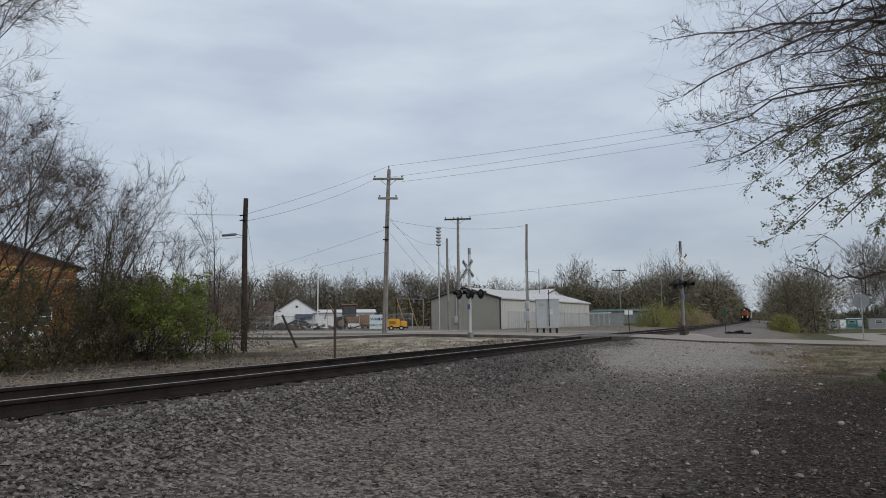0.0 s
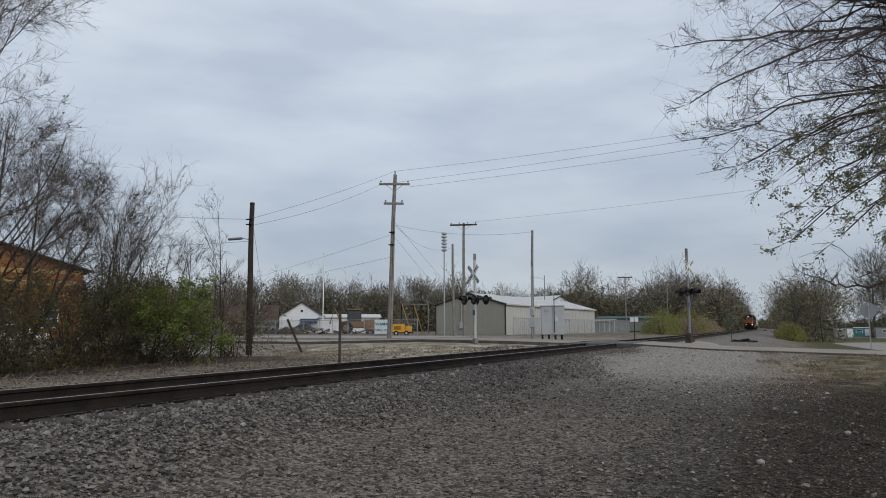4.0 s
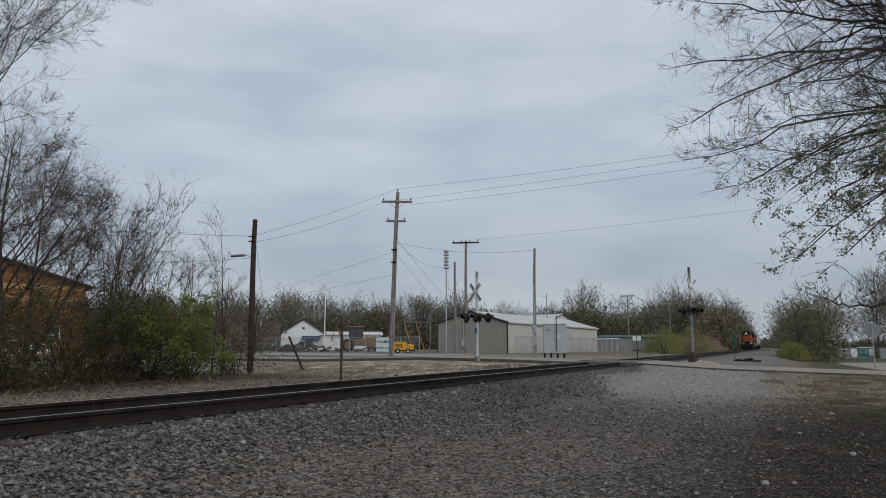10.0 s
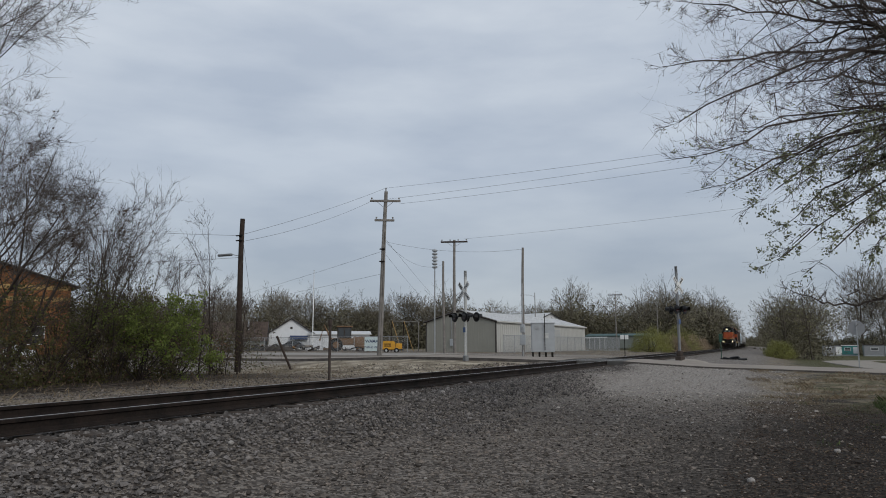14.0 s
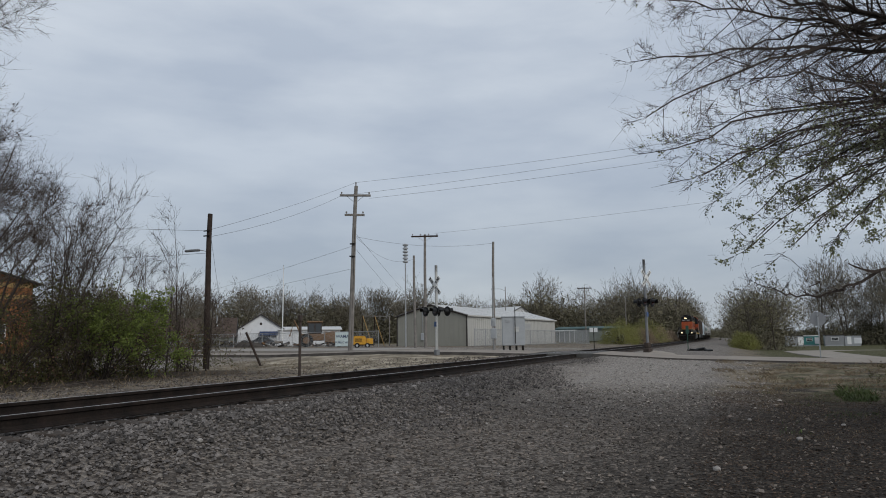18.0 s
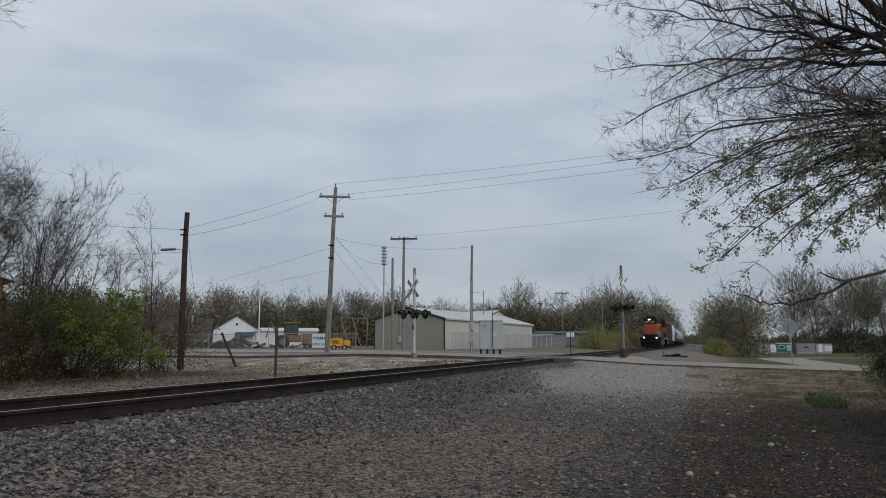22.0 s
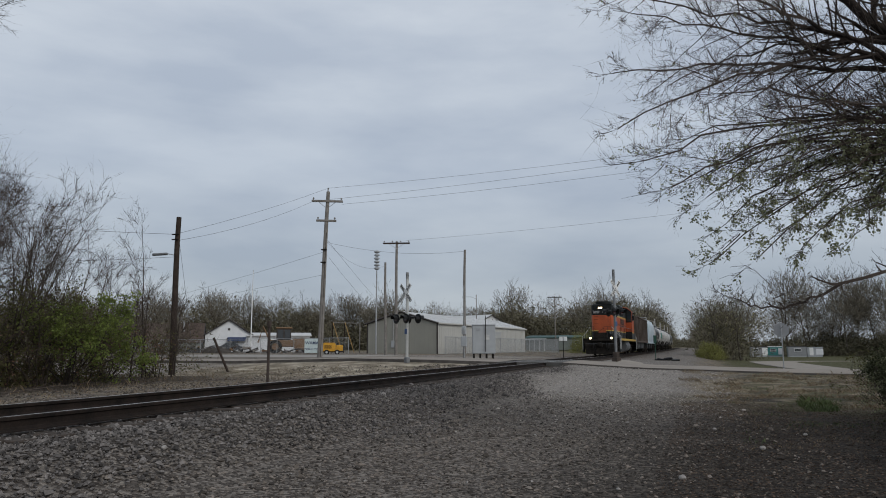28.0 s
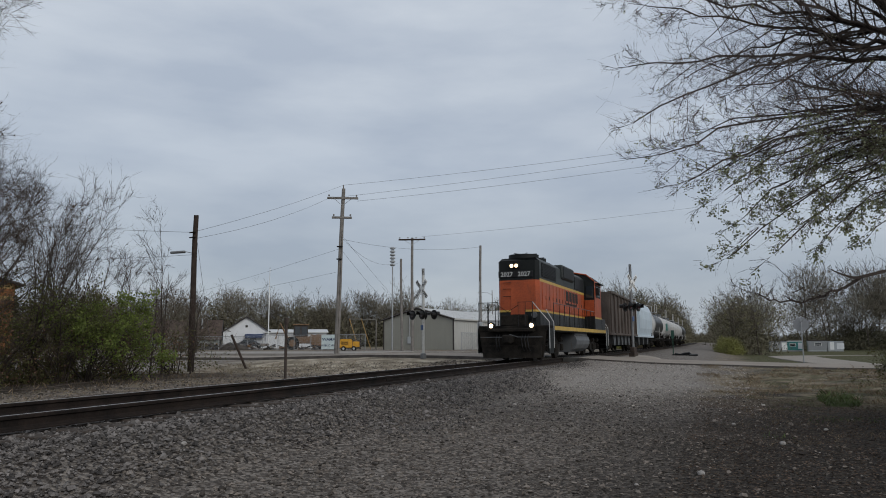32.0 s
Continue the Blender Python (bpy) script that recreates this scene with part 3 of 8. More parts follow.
def crossing_signal(x, y, z, h, turn, label, paint=None, base=1.0):
    """A crossbuck mast with two pairs of hooded flashing lights."""
    s = thing("crossing_signal", pose(x, y, z, 0, 0, turn), label, "crossing signal", "signals at the crossing")
    paint, b = paint or M_ALU, base
    part("base", Geo().box(-0.28 * b, 0.28 * b, -0.24 * b, 0.24 * b, -0.35, 0.12, 0.03).box(-0.2 * b, 0.2 * b, -0.18 * b, 0.18 * b, 0.12, 0.42, 0.03), M_GALVDARK if paint is M_ALU else M_RUSTPOST, s, "weathered junction box base")
    part("mast", Geo().tube([(0, 0, 0.3), (0, 0, h)], 0.075, 12), paint, s, "silver-painted steel mast", smooth=True)
    part("mast_cap", Geo().tube([(0, 0, h - 0.32), (0, 0, h + 0.02)], 0.075, 12), M_GALV, s, smooth=True)
    zc = h - 1.05
    for i, a in enumerate((45, -45)):
        m = pose(0, -0.10 - 0.03 * i, zc, 0, a, 0)
        blade = part("crossbuck_blade", Geo().box(-0.61, 0.61, -0.012, 0.012, -0.115, 0.115, 0.004), M_WHITE, s, "white reflective board", m=m)
        words = (("RAIL", -0.36), ("ROAD", 0.36)) if i == 0 else (("CROSS", -0.34), ("ING", 0.36))
        for wd, px_ in words:
            lettering(wd, 0.21, M_BLACK, blade, pose(px_, -0.016, 0, 90, 0, 0))
    part("notice_plate", Geo().box(-0.1, 0.1, -0.09, -0.078, h - 3.16, h - 2.9, 0.004), M_BLUESIGN, s, "small blue notice plate")
    zl = h - 2.32
    part("light_arm", Geo().tube([(-0.75, 0, zl), (0.75, 0, zl)], 0.035, 8).box(-0.16, 0.16, -0.1, 0.1, zl - 0.14, zl + 0.12, 0.02), M_BLACK, s)
    for sx in (-0.4, 0.4):
        for sy in (-1, 1):
            m = pose(sx + 0.16 * sy, 0.16 * sy, zl - 0.06, 0, 0, 0 if sy < 0 else 180)
            head = part("flashing_light", Geo().tube([(0, 0.08, 0), (0, -0.1, 0), (0, -0.14, 0)], [0.07, 0.15, 0.16], 16), M_BLACK, s, "black flasher head", m=m, smooth=True)
            part("backing_disc", Geo().tube([(0, -0.1, 0), (0, -0.115, 0)], 0.25, 24), M_BLACK, head)
            part("lens", Geo().tube([(0, -0.13, 0), (0, -0.155, 0)], [0.14, 0.12], 16), M_LENS, head, "unlit dark red lens", smooth=True)
            hood = Geo()
            for k in range(12):
                a0, a1 = math.pi * k / 12 - 0.25 * (k == 0), math.pi * (k + 1) / 12
                q = [(0.16 * math.cos(a), yy, 0.16 * math.sin(a)) for a in (a0, a1) for yy in (-0.12, -0.46 + 0.1 * abs(math.cos(a)))]
                o = [(p[0] * 1.05, p[1], p[2] * 1.05) for p in q]
                hood.add(q, [(0, 1, 3, 2)])
                hood.add(o, [(0, 2, 3, 1)])
            part("hood", hood, M_BLACK, head)
    part("conduit", Geo().tube([(0.09, 0, 0.4), (0.09, 0, zl - 0.1)], 0.018, 6), M_ALU, s)
    return s


M_RUSTPOST = material("rusty_steel_post", (0.07, 0.055, 0.047), 0.8, 0.2, vary=0.3, scale=5, bump=0.1)
M_GALVDARK = material("weathered_grey_mast", (0.19, 0.195, 0.2), 0.6, 0.2, vary=0.2, scale=4, bump=0.04)
M_BLUESIGN = material("blue_sign_paint", (0.045, 0.09, 0.2), 0.5, vary=0.15, scale=6, bump=0.02)
M_LENS = material("dark_red_lens", (0.035, 0.008, 0.008), 0.15, vary=0.1, scale=5, bump=0)
utility_pole()
tee_pole(-28.4, 63.2, -0.1, 11.3, 1.35, "utility_pole", "grey wooden pole with one wide dark crossarm", M_POLE, 0.17, 18)
tee_pole(-25.4, 127.5, -0.2, 10.1, 1.3, "utility_pole", "distant thin grey pole with a crossarm", M_POLE, 0.13, 12)
plain_pole((-26.23, 56.18, -0.1), (-26.33, 56.13, 8.2), 0.13, M_POLE, "service_pole", "short grey wooden service pole beside the shed")
plain_pole((-16.8, 49.8, -0.2), (-16.75, 49.9, 8.05), 0.12, M_POLE, "service_pole", "plain grey wooden pole beside the signal cabinet")
plain_pole((-19.8, 139.0, -0.2), (-19.8, 139.0, 8.4), 0.12, M_POLE, "service_pole", "distant bare grey pole before the woods")
dark_pole, dark_h = plain_pole((-23.79, 27.02, -0.7), (-23.82, 26.99, 7.05), 0.16, M_DARKPOLE, "utility_pole", "dark brown creosoted pole with a street light arm")
part("lamp_arm", Geo().tube([(0, 0, dark_h - 1.9), (-0.5, -0.15, dark_h - 1.78)], 0.022, 6), M_GALV, dark_pole)
part("lamp_head", Geo().box(-1.35, -0.45, -0.24, -0.06, dark_h - 1.86, dark_h - 1.74, 0.04), M_GALVDARK, dark_pole, "flat grey street light head")
for z, s in ((dark_h - 0.9, -1), (dark_h - 1.15, 1)):
    part("bracket", Geo().box(-0.2, 0.2, -0.2, -0.14, z, z + 0.06, 0.01), M_DARKMETAL, dark_pole)
crossing_signal(-14.25, 33.1, -0.2, 4.75, -28, "silver railroad crossing signal mast with crossbuck and black lights", None, 0.62)
crossing_signal(-4.6, 40.0, 0.02, 5.0, 66, "grey railroad crossing signal mast on a gravel mound", M_GALVDARK, 0.75)


def wire(a, b, sag, r=0.009, name="overhead_wire", label="thin black overhead wire sagging between poles"):
    a, b = Vector(a), Vector(b)
    pts = [a.lerp(b, i / 16) - Vector((0, 0, sag * 4 * (i / 16) * (1 - i / 16))) for i in range(17)]
    ob = new(name, Geo().tube(pts, r, 5).mesh(name, M_WIRE))
    return tagged(ob, label, "wire", "overhead wires")


M_WIRE = material("dull_cable", (0.12, 0.12, 0.125), 0.6, vary=0.2, scale=1, bump=0)


# ---- trees ----
def grow(rng, p, d, length, radius, level, cfg, segs, tips, least=0.0025):
    """One limb and, from it, its side limbs. cfg: a row for each level of steps, side limbs, wander, lift, angle, shortening."""
    steps, kids, wander, lift, angle, short = cfg[level]
    p, d = Vector(p), Vector(d).normalized()
    last = level == len(cfg) - 1
    r0 = radius
    tip = max(radius * (0.16 if level == 0 else 0.3 if not last else 0.5), least)
    spots = sorted(rng.uniform(0.22, 0.98) for _ in range(kids))
    bend = Vector((rng.gauss(0, wander), rng.gauss(0, wander), rng.gauss(0, wander))) * 0.45
    for i in range(steps):
        d = (d + bend + Vector((rng.gauss(0, wander), rng.gauss(0, wander), rng.gauss(0, wander) + lift))).normalized()
        q = p + d * (length / steps)
        r1 = radius + (tip - radius) * (i + 1) / steps
        segs.append((p[:], q[:], r0, r1))
        while spots and spots[0] <= (i + 1) / steps and not last:
            f = spots.pop(0)
            w = p.lerp(q, min(1, max(0, f * steps - i)))
            side = d.orthogonal().normalized()
            side.rotate(Matrix.Rotation(rng.uniform(0, 6.283), 3, d))
            a = radians(rng.gauss(angle, angle * 0.22))
            nd = d * math.cos(a) + side * math.sin(a)
            grow(rng, w, nd, length * short * rng.uniform(0.7, 1.15) * (1.15 - 0.55 * f), max(r1 * rng.uniform(0.42, 0.62), least), level + 1, cfg, segs, tips, least)
        p, r0 = q, r1
        if last:
            tips.append(q[:])


def unit(v):
    return v / (np.linalg.norm(v, axis=1, keepdims=True) + 1e-9)


def sprays(segs, n, length, radius, seed, rmax, rise=0.10, angle=42, steps=3, orders=2):
    """Fine curved twigs in two orders along the thinner limbs."""
    rng = np.random.default_rng(seed)
    a, b, r = np.array([s[0] for s in segs]), np.array([s[1] for s in segs]), np.array([s[2] for s in segs])
    out = []
    for order in range(orders):
        k = np.flatnonzero(r < rmax)
        w = np.linalg.norm(b[k] - a[k], axis=1) + 1e-6
        k = k[np.searchsorted(np.cumsum(w / w.sum()), rng.random(n)).clip(0, len(k) - 1)]
        d = unit(b[k] - a[k])
        p = a[k] + (b[k] - a[k]) * rng.random((n, 1))
        side = unit(np.cross(d, rng.normal(0, 1, (n, 3))))
        t = np.radians(rng.normal(angle, 11, (n, 1)))
        e = d * np.cos(t) + side * np.sin(t)
        bend = rng.normal(0, 0.07, (n, 3)) - side * 0.12
        bend[:, 2] += rise
        L = length * rng.lognormal(-0.1, 0.4, (n, 1)) / steps
        r0 = np.minimum(r[k] * 0.8, radius)
        A, B, R = [], [], []
        for i in range(steps):
            e = unit(e + bend + rng.normal(0, 0.06, (n, 3)))
            q = p + e * L
            f0, f1 = 1 - 0.55 * i / steps, 1 - 0.55 * (i + 1) / steps
            out += list(zip(p.tolist(), q.tolist(), (r0 * f0).tolist(), (r0 * f1).tolist()))
            A.append(p)
            B.append(q)
            R.append(r0 * f1)
            p = q
        a, b, r = np.concatenate(A), np.concatenate(B), np.concatenate(R)
        rmax, radius, length, n = 9.0, radius * 0.75, length * 0.5, int(n * 1.3)
    return out


def tubes(segs, sides=3):
    """Tapered bars for a list of (start, end, radius, radius)."""
    a = np.array([s[0] for s in segs])
    b = np.array([s[1] for s in segs])
    r0, r1 = np.array([s[2] for s in segs]), np.array([s[3] for s in segs])
    d = b - a
    d /= np.linalg.norm(d, axis=1, keepdims=True) + 1e-9
    ref = np.where(np.abs(d[:, 2:3]) > 0.9, np.array([[1.0, 0, 0]]), np.array([[0, 0, 1.0]]))
    u = np.cross(d, ref)
    u /= np.linalg.norm(u, axis=1, keepdims=True) + 1e-9
    w = np.cross(d, u)
    t = np.arange(sides) * 2 * np.pi / sides
    ring = u[:, None] * np.cos(t)[None, :, None] + w[:, None] * np.sin(t)[None, :, None]
    v = np.concatenate([a[:, None] + ring * r0[:, None, None], b[:, None] + ring * r1[:, None, None]], 1)
    n = len(segs)
    k = np.arange(sides)
    j = (k + 1) % sides
    f = np.stack([k, j, j + sides, k + sides], 1)[None] + (np.arange(n) * 2 * sides)[:, None, None]
    return v.reshape(-1, 3), f.reshape(-1, 4)


def slips(segs):
    """Two-sided slips for twigs as thin as wire."""
    rng = np.random.default_rng(len(segs))
    a, b = np.array([s[0] for s in segs]), np.array([s[1] for s in segs])
    r0, r1 = np.array([s[2] for s in segs])[:, None], np.array([s[3] for s in segs])[:, None]
    w = unit(np.cross(b - a, rng.normal(0, 1, a.shape)))
    v = np.stack([a - w * r0, a + w * r0, b + w * r1, b - w * r1], 1).reshape(-1, 3)
    return v, np.arange(len(segs))[:, None] * 4 + np.arange(4)[None]


def leaf_quads(points, size, seed, spread=0.0, droop=0.0, long=1.6):
    """Small folded leaves about the given points."""
    rng = np.random.default_rng(seed)
    p = np.array(points) + rng.normal(0, 1, (len(points), 3)) * spread
    n = len(p)
    s = size * rng.uniform(0.6, 1.3, (n, 1))
    a = rng.normal(0, 1, (n, 3))
    a[:, 2] -= droop
    a /= np.linalg.norm(a, axis=1, keepdims=True)
    b = np.cross(a, rng.normal(0, 1, (n, 3)))
    b /= np.linalg.norm(b, axis=1, keepdims=True)
    v = np.stack([p, p + a * s * long * 0.5 + b * s * 0.5, p + a * s * long, p + a * s * long * 0.5 - b * s * 0.5], 1)
    return v.reshape(-1, 3), (np.arange(n)[:, None] * 4 + np.arange(4)[None])


def split_tree(name, label, base, segs, thick, bark, twig, leaves=None, category="tree", group="", stems=(), ends=()):
    """A tree: trunk and limbs, twigs, and leaves if it has any."""
    t = thing(name, pose(*base), label, category, group)
    o = np.array(base)
    big = [s for s in segs if s[2] >= thick]
    small = [s for s in segs if s[2] < thick]
    small = [s for ss in stems for s in ss if s[2] < thick] if stems else small
    trunks = [("stem" if len(stems) > 1 else "trunk", [s for s in ss if s[2] >= thick], 6, bark) for ss in stems] if stems else [("trunk", big, 7, bark)]
    for nm, ss, sides, mt in trunks:
        if ss:
            v, f = tubes(ss, sides)
            part(nm, quick_mesh(nm, v - o, f, mt, smooth=True), None, t)
    twigs = small + list(ends)
    hair = [s for s in twigs if s[2] < 0.0095]
    wood = [s for s in twigs if s[2] >= 0.0095]
    v, f = tubes(wood, 3) if wood else (np.zeros((0, 3)), np.zeros((0, 4), int))
    if hair:
        v2, f2 = slips(hair)
        v, f = np.concatenate([v, v2]), np.concatenate([f, f2 + len(v)])
    part("crown", quick_mesh("crown", v - o, f, twig), None, t)
    for v, f, mt, nm in leaves or ():
        part(nm, quick_mesh(nm, v - o, f, mt), None, t)
    return t


def limb_to(rng, a, b, bow, r0, r1, cfg, segs, tips, n=12, wob=0.10):
    """A main limb from a to b, bowed by a vector, with side limbs along it."""
    a, b, bow = Vector(a), Vector(b), Vector(bow)
    L = (b - a).length
    pts = []
    for i in range(n + 1):
        t = i / n
        pts.append(a.lerp(b, t) + bow * 4 * t * (1 - t) + Vector((rng.gauss(0, wob), rng.gauss(0, wob), rng.gauss(0, wob))) * (0 < i < n))
    for i in range(n):
        q0, q1 = r0 + (r1 - r0) * (i / n) ** 0.8, r0 + (r1 - r0) * ((i + 1) / n) ** 0.8
        segs.append((pts[i][:], pts[i + 1][:], q0, q1))
        if i >= 2:
            d = (pts[i + 1] - pts[i]).normalized()
            for _ in range(cfg[0][1]):
                side = d.orthogonal().normalized()
                side.rotate(Matrix.Rotation(rng.uniform(0, 6.283), 3, d))
                ang = radians(rng.gauss(cfg[0][4], 12))
                nd = d * math.cos(ang) + side * math.sin(ang)
                grow(rng, pts[i].lerp(pts[i + 1], rng.random()), nd, L * cfg[0][5] * rng.uniform(0.6, 1.2) * (1.2 - 0.8 * i / n), q1 * 0.6, 1, cfg, segs, tips)
    grow(rng, pts[-1], pts[-1] - pts[-2], L * 0.12, r1, 1, cfg, segs, tips)


def near_tree():
    """The big tree beside the lot, its limbs hanging out over the gravel."""
    rng = random.Random(11)
    base = (5.05, 12.5, float(ground_z(5.05, 12.5)) - 0.1)
    segs, tips, low, lowt = [], [], [], []

    def far_end(az, el, d):
        a = radians(az)
        return Vector((d * math.sin(a), d * math.cos(a), EYE.z + d * math.tan(radians(el))))

    bole = ((1, 0, 0, 0, 45, 0.3), (3, 0, 0.1, 0, 40, 0.5))
    fork = Vector((4.7, 12.2, 3.2))
    limb_to(rng, base, fork, (0.05, 0, 0), 0.26, 0.2, bole, segs, tips, 6, 0.02)
    crown = ((1, 2, 0, 0, 46, 0.27), (6, 5, 0.07, 0.025, 42, 0.5), (5, 4, 0.09, 0.02, 42, 0.5), (4, 0, 0.1, 0.02, 40, 0.5))
    # the two great limbs that rise steeply, and the long ones that reach out from them
    limb_to(rng, fork, far_end(2.5, 31, 11.6), (0.1, 0, 0.25), 0.12, 0.045, crown, segs, tips, 12, 0.03)
    limb_to(rng, fork, far_end(9.0, 31, 11.0), (0.2, 0, 0.1), 0.10, 0.05, crown, segs, tips, 12, 0.03)
    hub = Vector((3.3, 11.9, 4.75))
    for az, el, d, rise, r in ((-5.6, 21.5, 11.2, 0.1, 0.045), (-5.4, 17.4, 10.6, 0.45, 0.042), (-3.4, 25.5, 11.4, 0.0, 0.05), (-5.2, 27.0, 11.0, 0.0, 0.045), (-0.5, 28.5, 10.6, 0.0, 0.05), (-0.8, 20.5, 12.0, 0.3, 0.04)):
        limb_to(rng, hub + Vector((rng.uniform(-0.3, 0.5), 0, rng.uniform(-0.2, 0.5))), far_end(az, el, d), (0, 0, rise), r, 0.01, crown, segs, tips, 13, 0.035)
    for az, el, d, rise, r in ((-3.6, 14.6, 10.8, 0.55, 0.05), (-1.2, 12.6, 10.2, 0.6, 0.045), (0.2, 16.2, 11.8, 0.5, 0.045), (3.0, 14.4, 10.8, 0.4, 0.04), (2.6, 19.0, 11.2, 0.3, 0.045), (7.0, 17.4, 10.4, 0.3, 0.04), (7.4, 13.4, 11.2, 0.4, 0.04), (6.0, 23.0, 11.4, 0.2, 0.04)):
        limb_to(rng, fork + Vector((rng.uniform(-0.3, 0.1), 0, rng.uniform(0.0, 0.7))), far_end(az, el, d), (0, 0, rise), r, 0.01, crown, segs, tips, 13, 0.04)
    # leafy limbs that droop
    droop = ((1, 2, 0, 0, 34, 0.19), (5, 4, 0.08, 0.0, 38, 0.5), (4, 3, 0.10, -0.01, 38, 0.5), (3, 0, 0.12, -0.02, 38, 0.5))
    for az, el, d, rise, r in ((0.4, 13.0, 10.6, 0.6, 0.036), (0.8, 11.4, 10.2, 0.75, 0.036), (2.4, 9.6, 10.8, 0.8, 0.036), (3.4, 12.2, 10.0, 0.6, 0.03), (5.0, 10.6, 10.6, 0.65, 0.03), (6.4, 12.6, 11.4, 0.5, 0.03), (8.0, 10.8, 10.4, 0.5, 0.03), (10.4, 12.4, 11.0, 0.4, 0.03), (3.0, 8.4, 10.4, 0.6, 0.026), (5.8, 8.4, 11.0, 0.5, 0.026), (8.8, 8.6, 10.6, 0.45, 0.026), (11.4, 9.0, 11.2, 0.3, 0.026), (1.6, 6.9, 10.6, 0.7, 0.026), (4.4, 6.8, 10.2, 0.7, 0.026), (7.2, 7.2, 11.0, 0.6, 0.026), (10.2, 7.6, 10.6, 0.5, 0.026)):
        limb_to(rng, fork + Vector((rng.uniform(-0.3, 0.1), 0, rng.uniform(-0.3, 0.3))), far_end(az, el, d), (0, 0, rise), r, 0.008, droop, low, lowt, 13, 0.04)
    # the long low limb that dips before the stop sign, and its hooked end
    thin = ((1, 2, 0, 0, 48, 0.2), (5, 3, 0.13, 0.05, 42, 0.5), (4, 2, 0.15, 0.03, 40, 0.5), (3, 0, 0.2, 0, 38, 0.5))
    thinned = []
    elbow, dip, tip = far_end(9.4, 4.4, 11.0), far_end(4.9, 2.9, 10.9), far_end(1.0, 4.3, 10.8)
    limb_to(rng, fork - Vector((0, 0, 0.5)), elbow, (0, 0, -0.1), 0.04, 0.024, thin, thinned, [], 8, 0.015)
    limb_to(rng, elbow, dip, (-0.05, 0, -0.10), 0.024, 0.015, thin, thinned, [], 10, 0.012)
    limb_to(rng, dip, tip, (0, 0, -0.10), 0.014, 0.005, thin, thinned, [], 10, 0.02)
    limb_to(rng, dip + Vector((0.12, 0, 0.02)), far_end(3.7, 5.7, 10.8), (0.10, 0, -0.05), 0.009, 0.005, bole, thinned, [], 10, 0.03)
    limb_to(rng, dip + Vector((0.25, 0, 0.06)), far_end(5.5, 1.4, 10.8), (0.14, 0, 0.06), 0.008, 0.004, bole, thinned, [], 8, 0.02)
    fine = sprays(segs, 5600, 0.29, 0.0038, 8, 0.013) + sprays(low, 1800, 0.22, 0.0036, 9, 0.012, -0.03) + sprays(thinned, 260, 0.16, 0.003, 19, 0.012, 0.02)
    segs += low + thinned
    pts = [p for p in lowt if rng.random() < 0.15 for _ in range(8)]
    pts += [p for p in tips if rng.random() < (0.08 if p[2] < 3.3 else 0.02 if p[2] < 4.0 else 0.003) for _ in range(7)]
    v, f = leaf_quads(pts, 0.028, 5, 0.03, 0.5, 1.35)
    buds = [p for p in tips if rng.random() < 0.3]
    vb, fb = leaf_quads(buds, 0.014, 6, 0.02, 0.0)
    split_tree("tree", "large bare tree with dark limbs and sparse young leaves", base, segs, 0.03, M_BARK, M_TWIG, [(v, f, M_LEAF, "leaves"), (vb, fb, M_BUD, "budding")], ends=fine)


near_tree()


def upright_tree(name, label, base, h, r, seed, cfg, stems=1, lean=(0, 0), spread=0.1, thick=0.03, bark=None, twig=None, leaves=None, group="", category="tree", ends=None, least=0.0025):
    rng = random.Random(seed)
    tips, each = [], []
    for i in range(stems):
        segs = []
        d = (lean[0] + rng.gauss(0, spread), lean[1] + rng.gauss(0, spread), 1.0)
        b = Vector(base) + Vector((rng.uniform(-0.12, 0.12), rng.uniform(-0.12, 0.12), 0)) * (stems > 1) * 2
        grow(rng, b, d, h * rng.uniform(0.8, 1.0), r * rng.uniform(0.75, 1.0), 0, cfg, segs, tips, least)
        each.append(segs)
    segs = [s for ss in each for s in ss]
    out = []
    for frac, size, mat, nm, zlim in leaves or ():
        pts = [p for p in tips for _ in range(4 if frac < 0.9 else 8) if rng.random() < frac and p[2] < zlim]
        if pts:
            v, f = leaf_quads(pts, size, seed, size * 1.6)
            out.append((v, f, mat, nm))
    fine = sprays(segs, *ends) if ends else ()
    return split_tree(name, label, base, segs, thick, bark or M_BARK, twig or M_TWIG, out, category, group, each, fine)


def gz(x, y):
    return float(ground_z(x, y))


M_PALETWIG = material("pale_grey_twig", (0.085, 0.07, 0.06), 0.9, vary=0.25, scale=1, bump=0.0)
TALL = ((10, 17, 0.03, 0.01, 46, 0.54), (8, 7, 0.06, 0.035, 42, 0.46), (6, 5, 0.08, 0.03, 42, 0.46), (5, 3, 0.1, 0.02, 40, 0.5), (3, 0, 0.14, 0.0, 34, 0.5))
upright_tree("tree", "tall bare grey tree with fine pale budding twigs", (-28.5, 16.8, gz(-28, 16)), 16.6, 0.2, 3, TALL, 1, (-0.02, 0.0), 0.02, 0.045, M_BARK, M_PALETWIG, least=0.0068, ends=(4200, 0.6, 0.0066, 5, 0.03))
upright_tree("tree", "tall bare grey tree with fine pale budding twigs", (-36.5, 22.5, gz(-36, 22)), 15.0, 0.2, 8, TALL, 1, (0.0, -0.05), 0.03, 0.045, M_BARK, M_PALETWIG, least=0.0068, ends=(4200, 0.6, 0.0066, 6, 0.03))
